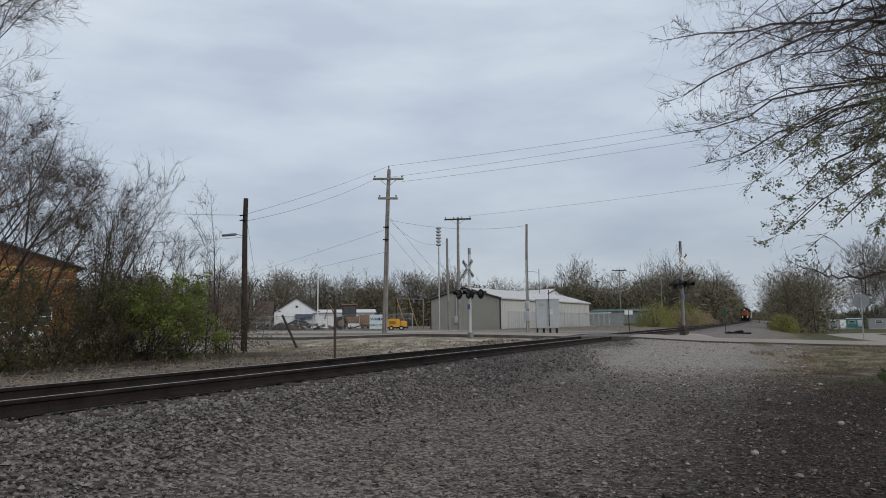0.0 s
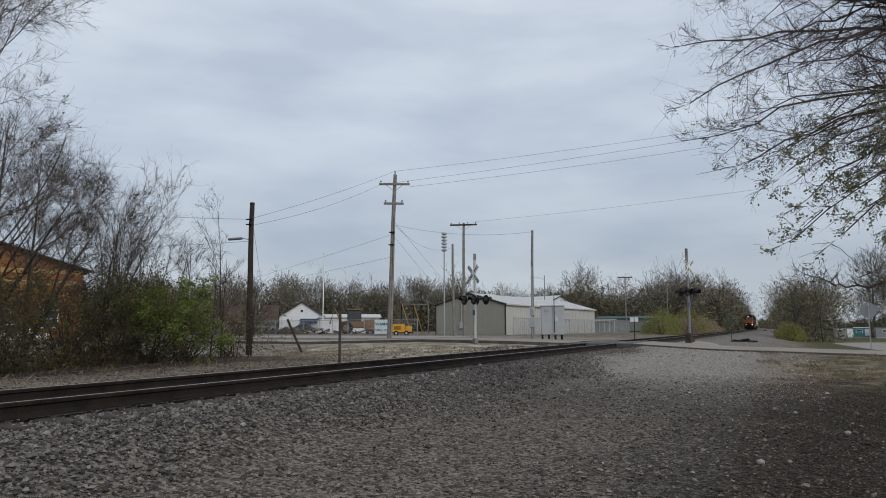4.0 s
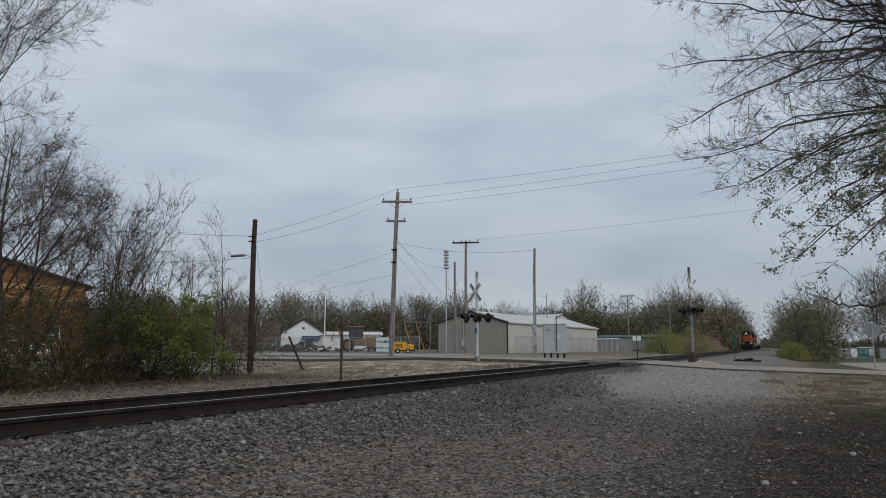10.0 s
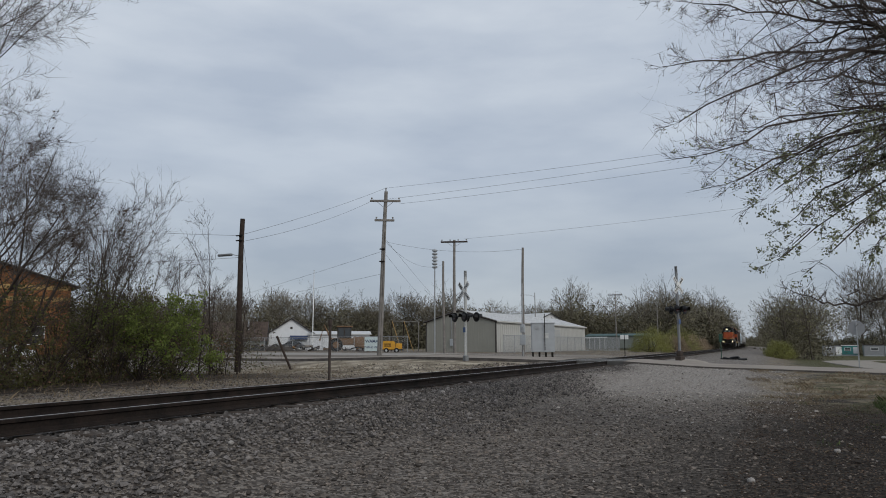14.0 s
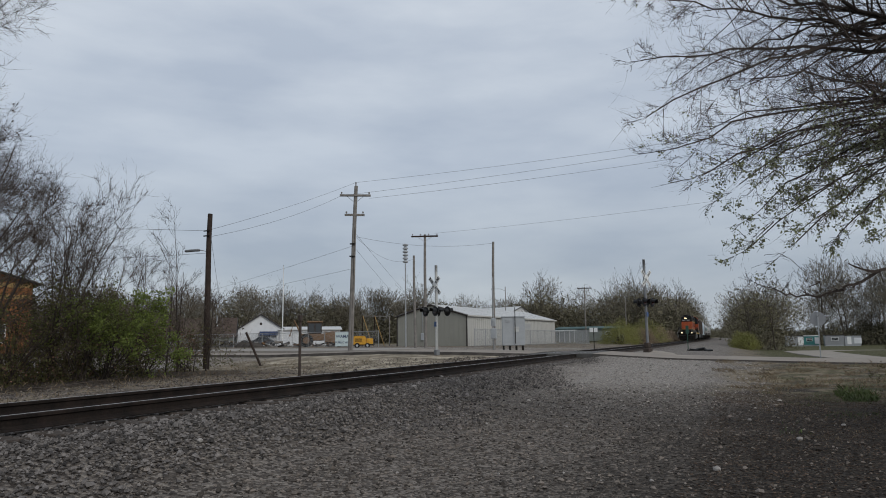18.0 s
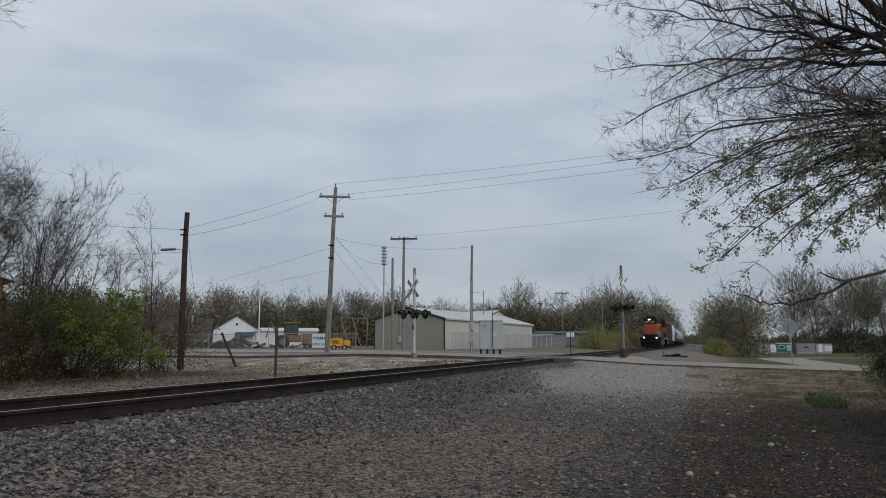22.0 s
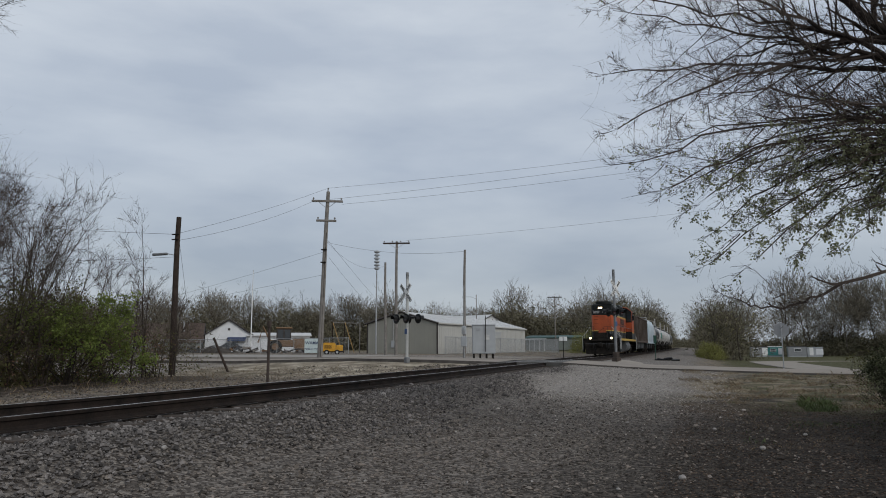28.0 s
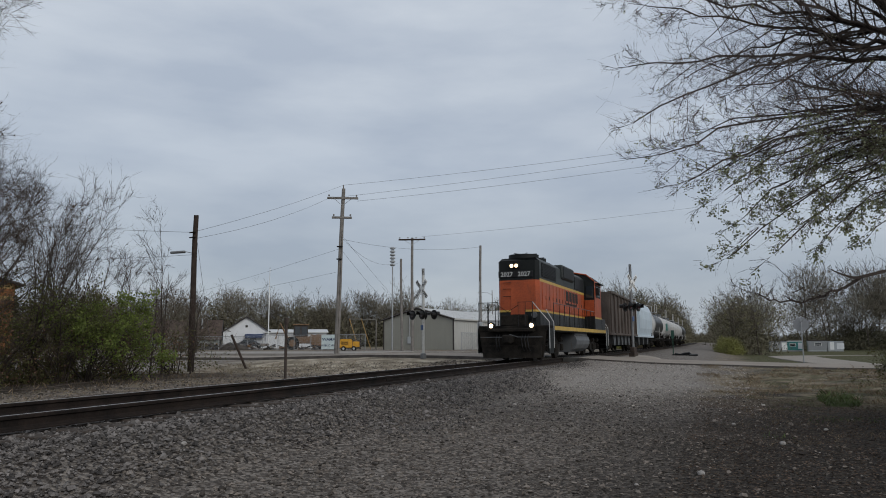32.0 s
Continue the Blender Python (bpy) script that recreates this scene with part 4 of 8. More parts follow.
upright_tree("tree", "slim bare grey tree behind the brush", (-30.5, 20.0, gz(-30, 20)), 11.0, 0.12, 14, TALL, 1, (-0.05, -0.05), 0.03, 0.045, M_BARK, M_PALETWIG, least=0.006, ends=(2600, 0.55, 0.0064, 16, 0.025))
MID = ((9, 7, 0.055, 0.02, 40, 0.5), (7, 5, 0.07, 0.05, 40, 0.5), (5, 4, 0.09, 0.04, 38, 0.48), (4, 0, 0.12, 0.02, 34, 0.5))
upright_tree("tree", "dark leaning bare tree with a few withered leaf clusters", (-23.9, 13.2, gz(-23, 13)), 8.4, 0.085, 21, MID, 2, (0.42, 0.2), 0.10, 0.03, leaves=((0.10, 0.06, M_WITHER, "withered_leaves", 9.0),), least=0.0058, ends=(1500, 0.45, 0.0058, 7, 0.02))
upright_tree("tree", "dark bare tree that arches over the brush", (-22.6, 14.6, gz(-22, 14)), 6.4, 0.075, 33, MID, 2, (0.5, 0.42), 0.12, 0.03, least=0.0058, ends=(1300, 0.45, 0.0058, 17, 0.02))
FAN = ((9, 6, 0.035, 0.03, 30, 0.5), (7, 4, 0.06, 0.05, 34, 0.5), (5, 3, 0.08, 0.03, 34, 0.48), (3, 0, 0.1, 0.02, 30, 0.5))
upright_tree("tree", "bare multi-stemmed tree with thin upright branches", (-22.6, 17.4, gz(-22, 17)), 7.0, 0.055, 22, FAN, 7, (0.14, 0.06), 0.24, 0.03, least=0.0058, ends=(1000, 0.5, 0.0052, 8, 0.02))
upright_tree("tree", "bare multi-stemmed tree with thin upright branches", (-23.4, 19.6, gz(-23, 19)), 6.2, 0.05, 27, FAN, 6, (0.12, 0.06), 0.24, 0.03, least=0.0058, ends=(900, 0.5, 0.0052, 9, 0.02))
SAP = ((8, 10, 0.04, 0.02, 32, 0.34), (5, 4, 0.08, 0.06, 30, 0.5), (3, 2, 0.12, 0.03, 30, 0.5), (2, 0, 0.1, 0, 30, 0.5))
for k, (x, y, h) in enumerate(((-22.9, 24.2, 6.9), (-23.6, 22.6, 5.6), (-21.6, 22.2, 4.6), (-24.2, 25.6, 5.0), (-22.3, 20.9, 5.4), (-23.1, 26.4, 4.2), (-22.2, 25.2, 3.6))):
    upright_tree("sapling", "slender bare sapling in the brush beside the track", (x, y, gz(x, y)), h, 0.05, 40 + k, SAP, 1, (0.02, 0), 0.03, 0.031, least=0.006, ends=(260, 0.42, 0.0055, k, 0.02), group="saplings in the brush")
SHRUB = ((5, 5, 0.14, 0.02, 36, 0.55), (4, 4, 0.18, 0.02, 36, 0.55), (3, 3, 0.2, 0.0, 36, 0.55), (2, 0, 0.2, 0, 30, 0.5))
rb = random.Random(5)
for k in range(15):
    y = 9.0 + k * 1.12 + rb.uniform(-0.3, 0.3)
    x = -20.4 - 0.16 * (y - 9) + rb.uniform(-0.5, 0.4) - (1.5 if k % 2 else 0)
    leafy = k == 10
    x, y = (x + 0.3, y - 1.2) if leafy else (x, y)
    h = rb.uniform(2.9, 3.7) if k < 11 else rb.uniform(1.8, 2.5)
    g = 0.95 if leafy else rb.choice((0.18, 0.28, 0.4)) if k < 11 else 0.10
    mat = M_BRIGHT if leafy else M_BUD if k == 12 else M_OLIVE
    lab = "leafy green shrub in the trackside brush" if leafy else "tangled shrub with sparse olive leaves beside the track"
    upright_tree("shrub", lab, (x, y, gz(x, y)), h, 0.03, 60 + k, SHRUB, 11 if k < 11 else 9, (0, 0), 0.42, 0.014, leaves=((g, 0.06, mat, "leaves", 9.0), (0.05, 0.05, M_BUD, "withered_leaves", 1.3)), group="shrubs along the track", category="shrub", ends=(260, 0.35, 0.005, k, 0.014))


def brush_tangle():
    """The low tangle of dead stalks and young shoots that fills the hedge along the track."""
    rng = np.random.default_rng(31)
    t = thing("brush", Matrix(), "low tangle of dead stalks and shoots along the track", "brush", kind="stuff")
    for nm, n, size, long, mat, top in (("dead_stalks", 16000, 0.011, 38.0, M_UNDER2, 1.6), ("shoots", 26000, 0.06, 1.8, M_OLIVE, 1.3), ("brown_leaves", 5000, 0.05, 1.5, M_BUD, 1.2)):
        y = rng.uniform(7.0, 29.0, n)
        x = -20.5 - 0.14 * (y - 9) + rng.normal(-0.9, 0.9, n)
        clump = np.array([noise.noise(Vector((a * 0.6, b * 0.6, 3))) for a, b in zip(x, y)])
        k = (clump > -0.22) & (rng.random(n) < np.interp(y, (20.0, 22.5, 28.0), (1.0, 0.35, 0.12)))
        x, y, clump = x[k], y[k], clump[k]
        z = ground_z(x, y) + np.abs(rng.normal(0, 0.55, len(x))) * top * (1 + 1.2 * clump)
        v, f = leaf_quads(np.stack([x, y, z], -1), size, 7, 0.05, -1.2 if long > 5 else 0.0, long)
        part(nm, quick_mesh(nm, v, f, mat), None, t, kind="stuff")


M_UNDER2 = material("dead_brown_stalks", (0.075, 0.055, 0.04), 0.95, vary=0.3, scale=0.6, fine=5, bump=0.0, random_tint=0.35)
brush_tangle()


# ---- woods and hedges far off ----
def tree_template(seed, r, twigs, wide, low):
    """A bare tree one unit high: a forking frame of limbs, and a rounded crown of fine twigs about them."""
    rng, nr = random.Random(seed), np.random.default_rng(seed)
    segs, tips = [], []
    grow(rng, (0, 0, 0), (rng.gauss(0, 0.03), rng.gauss(0, 0.03), 1), 0.9, r, 0, FARCFG, segs, tips, 0.0012)
    v, f = tubes([s for s in segs if s[2] > 0.0035], 3)
    v1, f1 = slips([s for s in segs if s[2] <= 0.0035])
    v, f = np.concatenate([v, v1]), np.concatenate([f, f1 + len(v)])
    # crown: lobes round the frame, each a tuft of twigs that lean up and outward
    n = twigs
    lobes = 9
    la, lz = nr.uniform(0, 6.28, lobes), nr.uniform(low + 0.14, 0.86, lobes)
    lr = wide * np.sqrt(np.clip(1 - ((lz - (low + 1) / 2) / (0.62 * (1 - low))) ** 2, 0.1, 1)) * nr.uniform(0.35, 0.75, lobes)
    k = nr.integers(lobes, size=n)
    d = unit(nr.normal(0, 1, (n, 3)))
    rad = nr.uniform(0, 1, (n, 1)) ** 0.45
    p = np.stack([np.cos(la[k]) * lr[k], np.sin(la[k]) * lr[k], lz[k]], -1) + d * rad * np.array([wide * 0.5, wide * 0.5, 0.16 * (1 - low) + 0.06])
    e = unit(p - np.array([0, 0, low * 0.6]) + nr.normal(0, 0.22, (n, 3)))
    q = p + e * nr.uniform(0.03, 0.07, (n, 1))
    keep = (p[:, 2] > low * 0.8) & (q[:, 2] < 1.04)
    p, q = p[keep], q[keep]
    w = unit(np.cross(q - p, nr.normal(0, 1, p.shape)))
    g0, g1 = 0.0075, 0.005
    v2 = np.stack([p - w * g0, p + w * g0, q + w * g1, q - w * g1], 1).reshape(-1, 3)
    f2 = np.arange(len(p))[:, None] * 4 + np.arange(4)[None]
    return np.concatenate([v, v2]), np.concatenate([f, f2 + len(v)]), p, np.r_[np.zeros(len(f), int), np.ones(len(f2), int)]


FARCFG = ((7, 11, 0.04, 0.02, 40, 0.55), (5, 6, 0.07, 0.05, 38, 0.52), (3, 0, 0.1, 0.04, 36, 0.5))
TEMPLATES = [tree_template(100 + k, 0.010 + 0.002 * (k % 3), (1300, 620)[k // 6], 0.26 + 0.05 * (k % 4), 0.2 + 0.06 * (k % 3)) for k in range(12)]


def woods(name, label, spots, mat, seed, leaf_mat=None, leaf_frac=0.0, leaf_size=0.3, under=0, under_mat=None, under_h=3.0, under_size=0.08, spread=3.0):
    """Many bare trees in one far stand; spots: x, y, height."""
    rng = np.random.default_rng(seed)
    V, F, off, LP, IX = [], [], 0, [], []
    pick = TEMPLATES[:6] if leaf_mat is None else TEMPLATES[6:]
    for x, y, h in spots:
        v, f, tp, ix = pick[rng.integers(6)]
        a = rng.uniform(0, 6.28)
        c, s = math.cos(a), math.sin(a)
        wide = rng.uniform(0.85, 1.25)
        q = v * np.array([h * wide, h * wide, h])
        w = np.stack([q[:, 0] * c - q[:, 1] * s + x, q[:, 0] * s + q[:, 1] * c + y, q[:, 2] + gz(x, y) - 0.1], -1)
        V.append(w)
        F.append(f + off)
        IX.append(ix)
        off += len(v)
        if leaf_mat is not None:
            t = tp[rng.random(len(tp)) < leaf_frac] * np.array([h * wide, h * wide, h])
            LP.append(np.stack([t[:, 0] * c - t[:, 1] * s + x, t[:, 0] * s + t[:, 1] * c + y, t[:, 2] + gz(x, y)], -1))
    t = thing(name, Matrix(), label, "woods", kind="stuff")
    part("bare_trees", quick_mesh("bare_trees", np.concatenate(V), np.concatenate(F), [M_FARLIMB, mat], index=np.concatenate(IX)), None, t, kind="stuff")
    if leaf_mat is not None:
        v, f = leaf_quads(np.concatenate(LP), leaf_size, seed, leaf_size * 0.6)
        part("budding_leaves", quick_mesh("budding_leaves", v, f, leaf_mat), None, t, kind="stuff")
    if under:
        sp = np.array(spots)
        i = rng.integers(len(sp), size=under)
        p = np.stack([sp[i, 0] + rng.normal(0, spread, under), sp[i, 1] + rng.normal(0, spread, under), np.zeros(under)], -1)
        u = rng.uniform(0, 1, under)
        wave = 0.8 + 0.25 * np.sin(p[:, 0] * 0.23 + p[:, 1] * 0.11) + 0.15 * np.sin(p[:, 0] * 0.71 - p[:, 1] * 0.37)
        p[:, 2] = ground_z(p[:, 0], p[:, 1]) + u ** 0.85 * np.minimum(under_h * wave, sp[i, 2] * 0.8)
        low = u < 0.3
        va, fa = leaf_quads(p[low], under_size * 3.2, seed + 1, 0.2, 0.0, 4.0)
        vb, fb = leaf_quads(p[~low], under_size * 3.0, seed + 2, 0.2, -0.3, 3.4)
        part("undergrowth", quick_mesh("undergrowth", np.concatenate([va, vb]), np.concatenate([fa, fb + len(va)]), under_mat or mat), None, t, kind="stuff")
    return t


M_UNDER = material("tangled_undergrowth", (0.125, 0.113, 0.075), 0.95, vary=0.3, scale=0.2, fine=3, bump=0.0, random_tint=0.25)
M_FAROLIVE = material("budding_olive_crown", (0.22, 0.21, 0.09), 0.9, vary=0.3, scale=0.08, fine=2, bump=0.0, random_tint=0.35)


def sparse(m, share, scale):
    """Tufts of twigs finer than the eye can part: wood in uneven threads, with gaps between them."""
    nt = m.node_tree
    b, out = nt.nodes["Principled BSDF"], nt.nodes["Material Output"]
    tr, mx = nt.nodes.new("ShaderNodeBsdfTransparent"), nt.nodes.new("ShaderNodeMixShader")
    co, tex, cut = nt.nodes.new("ShaderNodeTexCoord"), nt.nodes.new("ShaderNodeTexNoise"), nt.nodes.new("ShaderNodeMath")
    tex.inputs["Scale"].default_value, tex.inputs["Detail"].default_value = scale, 1.0
    cut.operation = "GREATER_THAN"
    cut.inputs[1].default_value = 0.5 + (0.5 - share) * 0.36
    nt.links.new(co.outputs["Object"], tex.inputs["Vector"])
    nt.links.new(tex.outputs["Fac"], cut.inputs[0])
    nt.links.new(cut.outputs[0], mx.inputs[0])
    nt.links.new(tr.outputs[0], mx.inputs[1])
    nt.links.new(b.outputs[0], mx.inputs[2])
    nt.links.new(mx.outputs[0], out.inputs[0])


sparse(M_FARTWIG, 0.42, 11.0)
sparse(M_UNDER, 0.62, 5.0)


def arc(rng, az0, az1, r0, r1, n, h0, h1):
    out = []
    for k in range(n):
        a, r = radians(az0 + (az1 - az0) * (k + rng.random()) / n), rng.uniform(r0, r1)
        out.append((r * math.sin(a), r * math.cos(a), rng.uniform(h0, h1)))
    return out


rw = random.Random(9)
woods("far_woods", "distant bare grey-brown woods behind the town", arc(rw, -66, -15, 165, 240, 74, 8.0, 13.5), M_FARTWIG, 1, under=66000, under_mat=M_UNDER, under_h=10.5, under_size=0.12)
woods("far_woods", "distant bare woods behind the shed", arc(rw, -38, -24, 150, 170, 14, 10.0, 14.0), M_FARTWIG, 2, under=9000, under_mat=M_UNDER, under_h=8.0, under_size=0.10)
woods("far_woods", "bare grey woods behind the mobile home", arc(rw, -17.5, -6.5, 150, 185, 20, 8.5, 12.5), M_FARTWIG, 12, M_FAROLIVE, 0.12, 0.11, 12000, M_UNDER, 9.0, 0.13)
woods("trackside_woods", "budding woods along the far side of the track", [(-19 - rw.random() ** 1.5 * 26 + 0.004 * (y - 150) - 0.416 * ((y - 40) / 100) ** 2 * 0.7, y, rw.uniform(11.5, 16.0)) for y in 152 + 700 * np.linspace(0, 1, 56) ** 1.5], M_FARTWIG, 3, M_FAROLIVE, 0.3, 0.10, 26000, M_UNDER, 12.0, 0.12)
woods("trackside_woods", "budding woods close beside the far track", [(float(track_x(y)) - 5.0 - rw.random() ** 1.3 * 9, y, rw.uniform(11.0, 15.0)) for y in 165 + 370 * np.linspace(0, 1, 46) ** 1.2], M_FARTWIG, 8, M_FAROLIVE, 0.35, 0.11, 18000, M_UNDER, 12.0, 0.14, 2.0)
woods("trackside_woods", "budding trees beside the near side of the track", [(1.3 + rw.random() * 3.9 - 0.416 * ((y - 40) / 100) ** 2 * 0.8, y, rw.uniform(7.4, 9.4) * (1 + 0.0012 * (y - 95))) for y in 96 + 600 * np.linspace(0, 1, 46) ** 2.0], M_FARTWIG, 4, M_FAROLIVE, 0.75, 0.085, 16000, M_UNDER, 6.6, 0.05, 1.7)
woods("far_woods", "low far woods where the track bends out of sight", [(math.sin(a) * r, r, rw.uniform(6, 9)) for a, r in [(radians(rw.uniform(-3.2, 0.5)), rw.uniform(560, 760)) for _ in range(36)]], M_FARTWIG, 7, under=7000, under_mat=M_UNDER, under_h=6.5, under_size=0.2)
woods("far_woods", "dark distant woods behind the trailer homes", arc(rw, 0.5, 26, 225, 265, 36, 10, 13), M_FARTWIG, 5, M_FAROLIVE, 0.08, 0.12, 40000, M_UNDER, 5.5, 0.115)
woods("far_woods", "tall bare trees behind the side street", arc(rw, 5.6, 17, 212, 232, 15, 18, 25), M_FARTWIG, 6, under=9000, under_mat=M_UNDER, under_h=5.5, under_size=0.09)


woods("tree_belt", "belt of slim bare trees behind the trackside brush", arc(rw, -60, -41, 84, 100, 20, 6.0, 8.2), M_FARTWIG, 21, under=5000, under_mat=M_UNDER, under_h=3.6, under_size=0.05, spread=1.5)


def bush(name, label, x, y, w, h, n, mat, seed, size=0.06, stems=60):
    """A rounded bush of many small leaves on short stems."""
    rng = np.random.default_rng(seed)
    z0 = gz(x, y)
    segs = []
    for _ in range(stems):
        a, e = rng.uniform(0, 6.28), rng.uniform(0.2, 1.45)
        q = (x + math.cos(a) * math.cos(e) * w * 0.45, y + math.sin(a) * math.cos(e) * w * 0.45, z0 + math.sin(e) * h * 0.9)
        segs.append(((x + math.cos(a) * 0.2, y + math.sin(a) * 0.2, z0 - 0.05), q, 0.03, 0.008))
    t = thing(name, pose(x, y, z0), label, "bush")
    o = np.array((x, y, z0))
    v, f = tubes(segs, 3)
    part("branchwork", quick_mesh("branchwork", v - o, f, M_TWIG), None, t)
    d = rng.normal(0, 1, (n, 3))
    d /= np.linalg.norm(d, axis=1, keepdims=True)
    lump = 1 + 0.22 * np.sin(d[:, 0] * 5 + seed) * np.cos(d[:, 1] * 4 + d[:, 2] * 6)
    p = d * (rng.uniform(0.35, 1.0, (n, 1)) ** 0.5) * lump[:, None] * np.array([w / 2, w / 2, h])
    p[:, 2] = np.abs(p[:, 2])
    v, f = leaf_quads(p + o, size, seed, 0.1)
    part("foliage", quick_mesh("foliage", v - o, f, mat), None, t)
    return t


M_YGREEN = material("yellow_green_leaf", (0.2, 0.2, 0.062), 0.8, vary=0.3, scale=0.4, fine=4, bump=0.0, random_tint=0.3)
M_STRAW = material("dry_tan_brush", (0.25, 0.19, 0.13), 0.9, vary=0.3, scale=0.4, fine=4, bump=0.0, random_tint=0.3)
bush("bush", "round yellow-green bush beside the track", -14.6, 96.0, 5.6, 3.0, 16000, M_YGREEN, 1)
bush("bush", "green bush behind the round bush", -12.4, 108.0, 6.5, 3.6, 11000, M_YGREEN, 2)
bush("bush", "tan dry brush beside the track", -12.0, 101.0, 3.6, 2.2, 8000, M_STRAW, 3)
for k in range(7):
    bush("bush", "low tan dry brush along the track", -13.3 - 0.3 * k, 112 + k * 9.0, 6.0, 2.2 + 0.2 * (k % 3), 5000, M_STRAW, 10 + k, 0.12, 30)
bush("bush", "low green bush beside the gravel bank", 0.7, 92.0, 3.6, 2.1, 9000, M_YGREEN, 4)
bush("bush", "olive bush beside the gravel bank", 0.8, 100.0, 4.0, 2.2, 7000, M_FAROLIVE, 5)


# ---- wires ----
for a, b, sag in (((-24.93, 43.3, 12.1), (16, 46.1, 14.27), 0.42), ((-25.87, 42.8, 11.12), (16, 46.4, 14.2), 0.42), ((-24.06, 43.8, 10.95), (16, 45.8, 13.35), 0.42),
                  ((-27.2, 62.9, 11.2), (20.0, 60.95, 13.4), 0.45), ((-24.95, 43.3, 8.15), (-16.75, 49.9, 7.95), 0.45),
                  ((-24.93, 43.3, 12.1), (-23.8, 27.0, 6.25), 0.15), ((-25.87, 42.8, 11.1), (-23.8, 27.0, 5.9), 0.3), ((-25.0, 43.3, 7.5), (-82.8, 72.5, 4.3), 0.45),
                  ((-25.0, 43.3, 5.85), (-83.5, 73.5, 4.4), 0.3), ((-25.0, 43.3, 8.25), (-26.3, 56.1, 7.9), 0.9), ((-24.9, 43.4, 8.3), (-33.5, 75.0, 3.6), 0.2), ((-24.9, 43.4, 7.2), (-37, 78.0, 4.2), 0.2),
                  ((-23.8, 27.0, 5.1), (-44.0, 18.0, 5.6), 0.5), ((-23.8, 27.0, 6.2), (-45.0, 10.0, 7.5), 0.4)):
    wire(a, b, sag)
wire((-23.8, 27.0, 6.3), (-25.4, 30.6, -0.5), 0.0, 0.008, "guy_wire", "steel guy wire staying the dark pole")

tee_pole(16.0, 46.1, -0.9, 15.0, 1.2, "utility_pole", "grey wooden pole carrying the lines onward", M_POLE, 0.17, 95)
tee_pole(20.0, 60.95, -0.9, 14.4, 1.2, "utility_pole", "grey wooden pole carrying the lines onward", M_POLE, 0.17, 95)

# ---- the shed and the buildings behind it ----
M_OLIVEWALL = material("olive_grey_sheet_metal", (0.265, 0.26, 0.225), 0.55, vary=0.06, scale=0.6, fine=12, bump=0.03)
M_CREAM = material("cream_white_sheet_metal", (0.47, 0.46, 0.425), 0.5, vary=0.06, scale=0.6, fine=12, bump=0.03)
M_ROOFWHITE = material("white_metal_roof", (0.5, 0.5, 0.49), 0.45, vary=0.07, scale=0.6, fine=12, bump=0.03)
M_DARKTRIM = material("dark_brown_trim", (0.045, 0.038, 0.034), 0.6, vary=0.2, scale=3, bump=0.03)
M_SHINGLE = material("brown_shingles", (0.075, 0.055, 0.045), 0.9, vary=0.3, scale=2, fine=20, bump=0.25)
M_SIDING = material("white_siding", (0.66, 0.67, 0.68), 0.6, vary=0.07, scale=1, fine=15, bump=0.03)
M_NAVY = material("navy_awning", (0.03, 0.045, 0.10), 0.7, vary=0.2, scale=3, bump=0.03)
M_BRICK = material("orange_brown_boards", (0.21, 0.095, 0.04), 0.85, vary=0.3, scale=1.5, fine=14, bump=0.2)
M_WOOD = material("yellow_brown_timber", (0.33, 0.215, 0.09), 0.8, vary=0.25, scale=3, bump=0.1)
M_SAGE = material("sage_grey_siding", (0.20, 0.215, 0.19), 0.7, vary=0.1, scale=1, fine=15, bump=0.04)
M_TEALROOF = material("dull_teal_roof", (0.05, 0.09, 0.085), 0.7, vary=0.2, scale=1, bump=0.05)
M_CONCRETE = material("pale_concrete", (0.27, 0.25, 0.225), 0.9, vary=0.12, scale=0.8, fine=25, bump=0.1)
M_CATYELLOW = material("machine_yellow_paint", (0.56, 0.28, 0.02), 0.5, vary=0.18, scale=3, bump=0.04, rust=(0.12, 0.06, 0.03), rust_amount=0.3)
M_TAN = material("dusty_orange_tan_paint", (0.2, 0.12, 0.065), 0.6, vary=0.2, scale=3, bump=0.05)
M_RUBBER = material("black_rubber", (0.02, 0.02, 0.02), 0.8, vary=0.3, scale=8, bump=0.1)
M_CAB = material("light_grey_cabinet_paint", (0.36, 0.375, 0.385), 0.45, vary=0.08, scale=2, bump=0.02)
M_TANKGREY0 = material("dark_grey_car_paint", (0.05, 0.052, 0.056), 0.35, vary=0.15, scale=2, bump=0)
M_SIGNBACK = material("bare_sign_back", (0.27, 0.275, 0.28), 0.5, 0.3, vary=0.1, scale=4, bump=0.02)
M_REDSIGN = material("red_sign_paint", (0.4, 0.02, 0.02), 0.4, vary=0.1, scale=4, bump=0)
M_GREENPAINT = material("dark_green_paint", (0.015, 0.06, 0.04), 0.5, vary=0.2, scale=3, bump=0.02)
M_TEAL = material("teal_siding", (0.06, 0.22, 0.21), 0.6, vary=0.15, scale=2, bump=0.03)


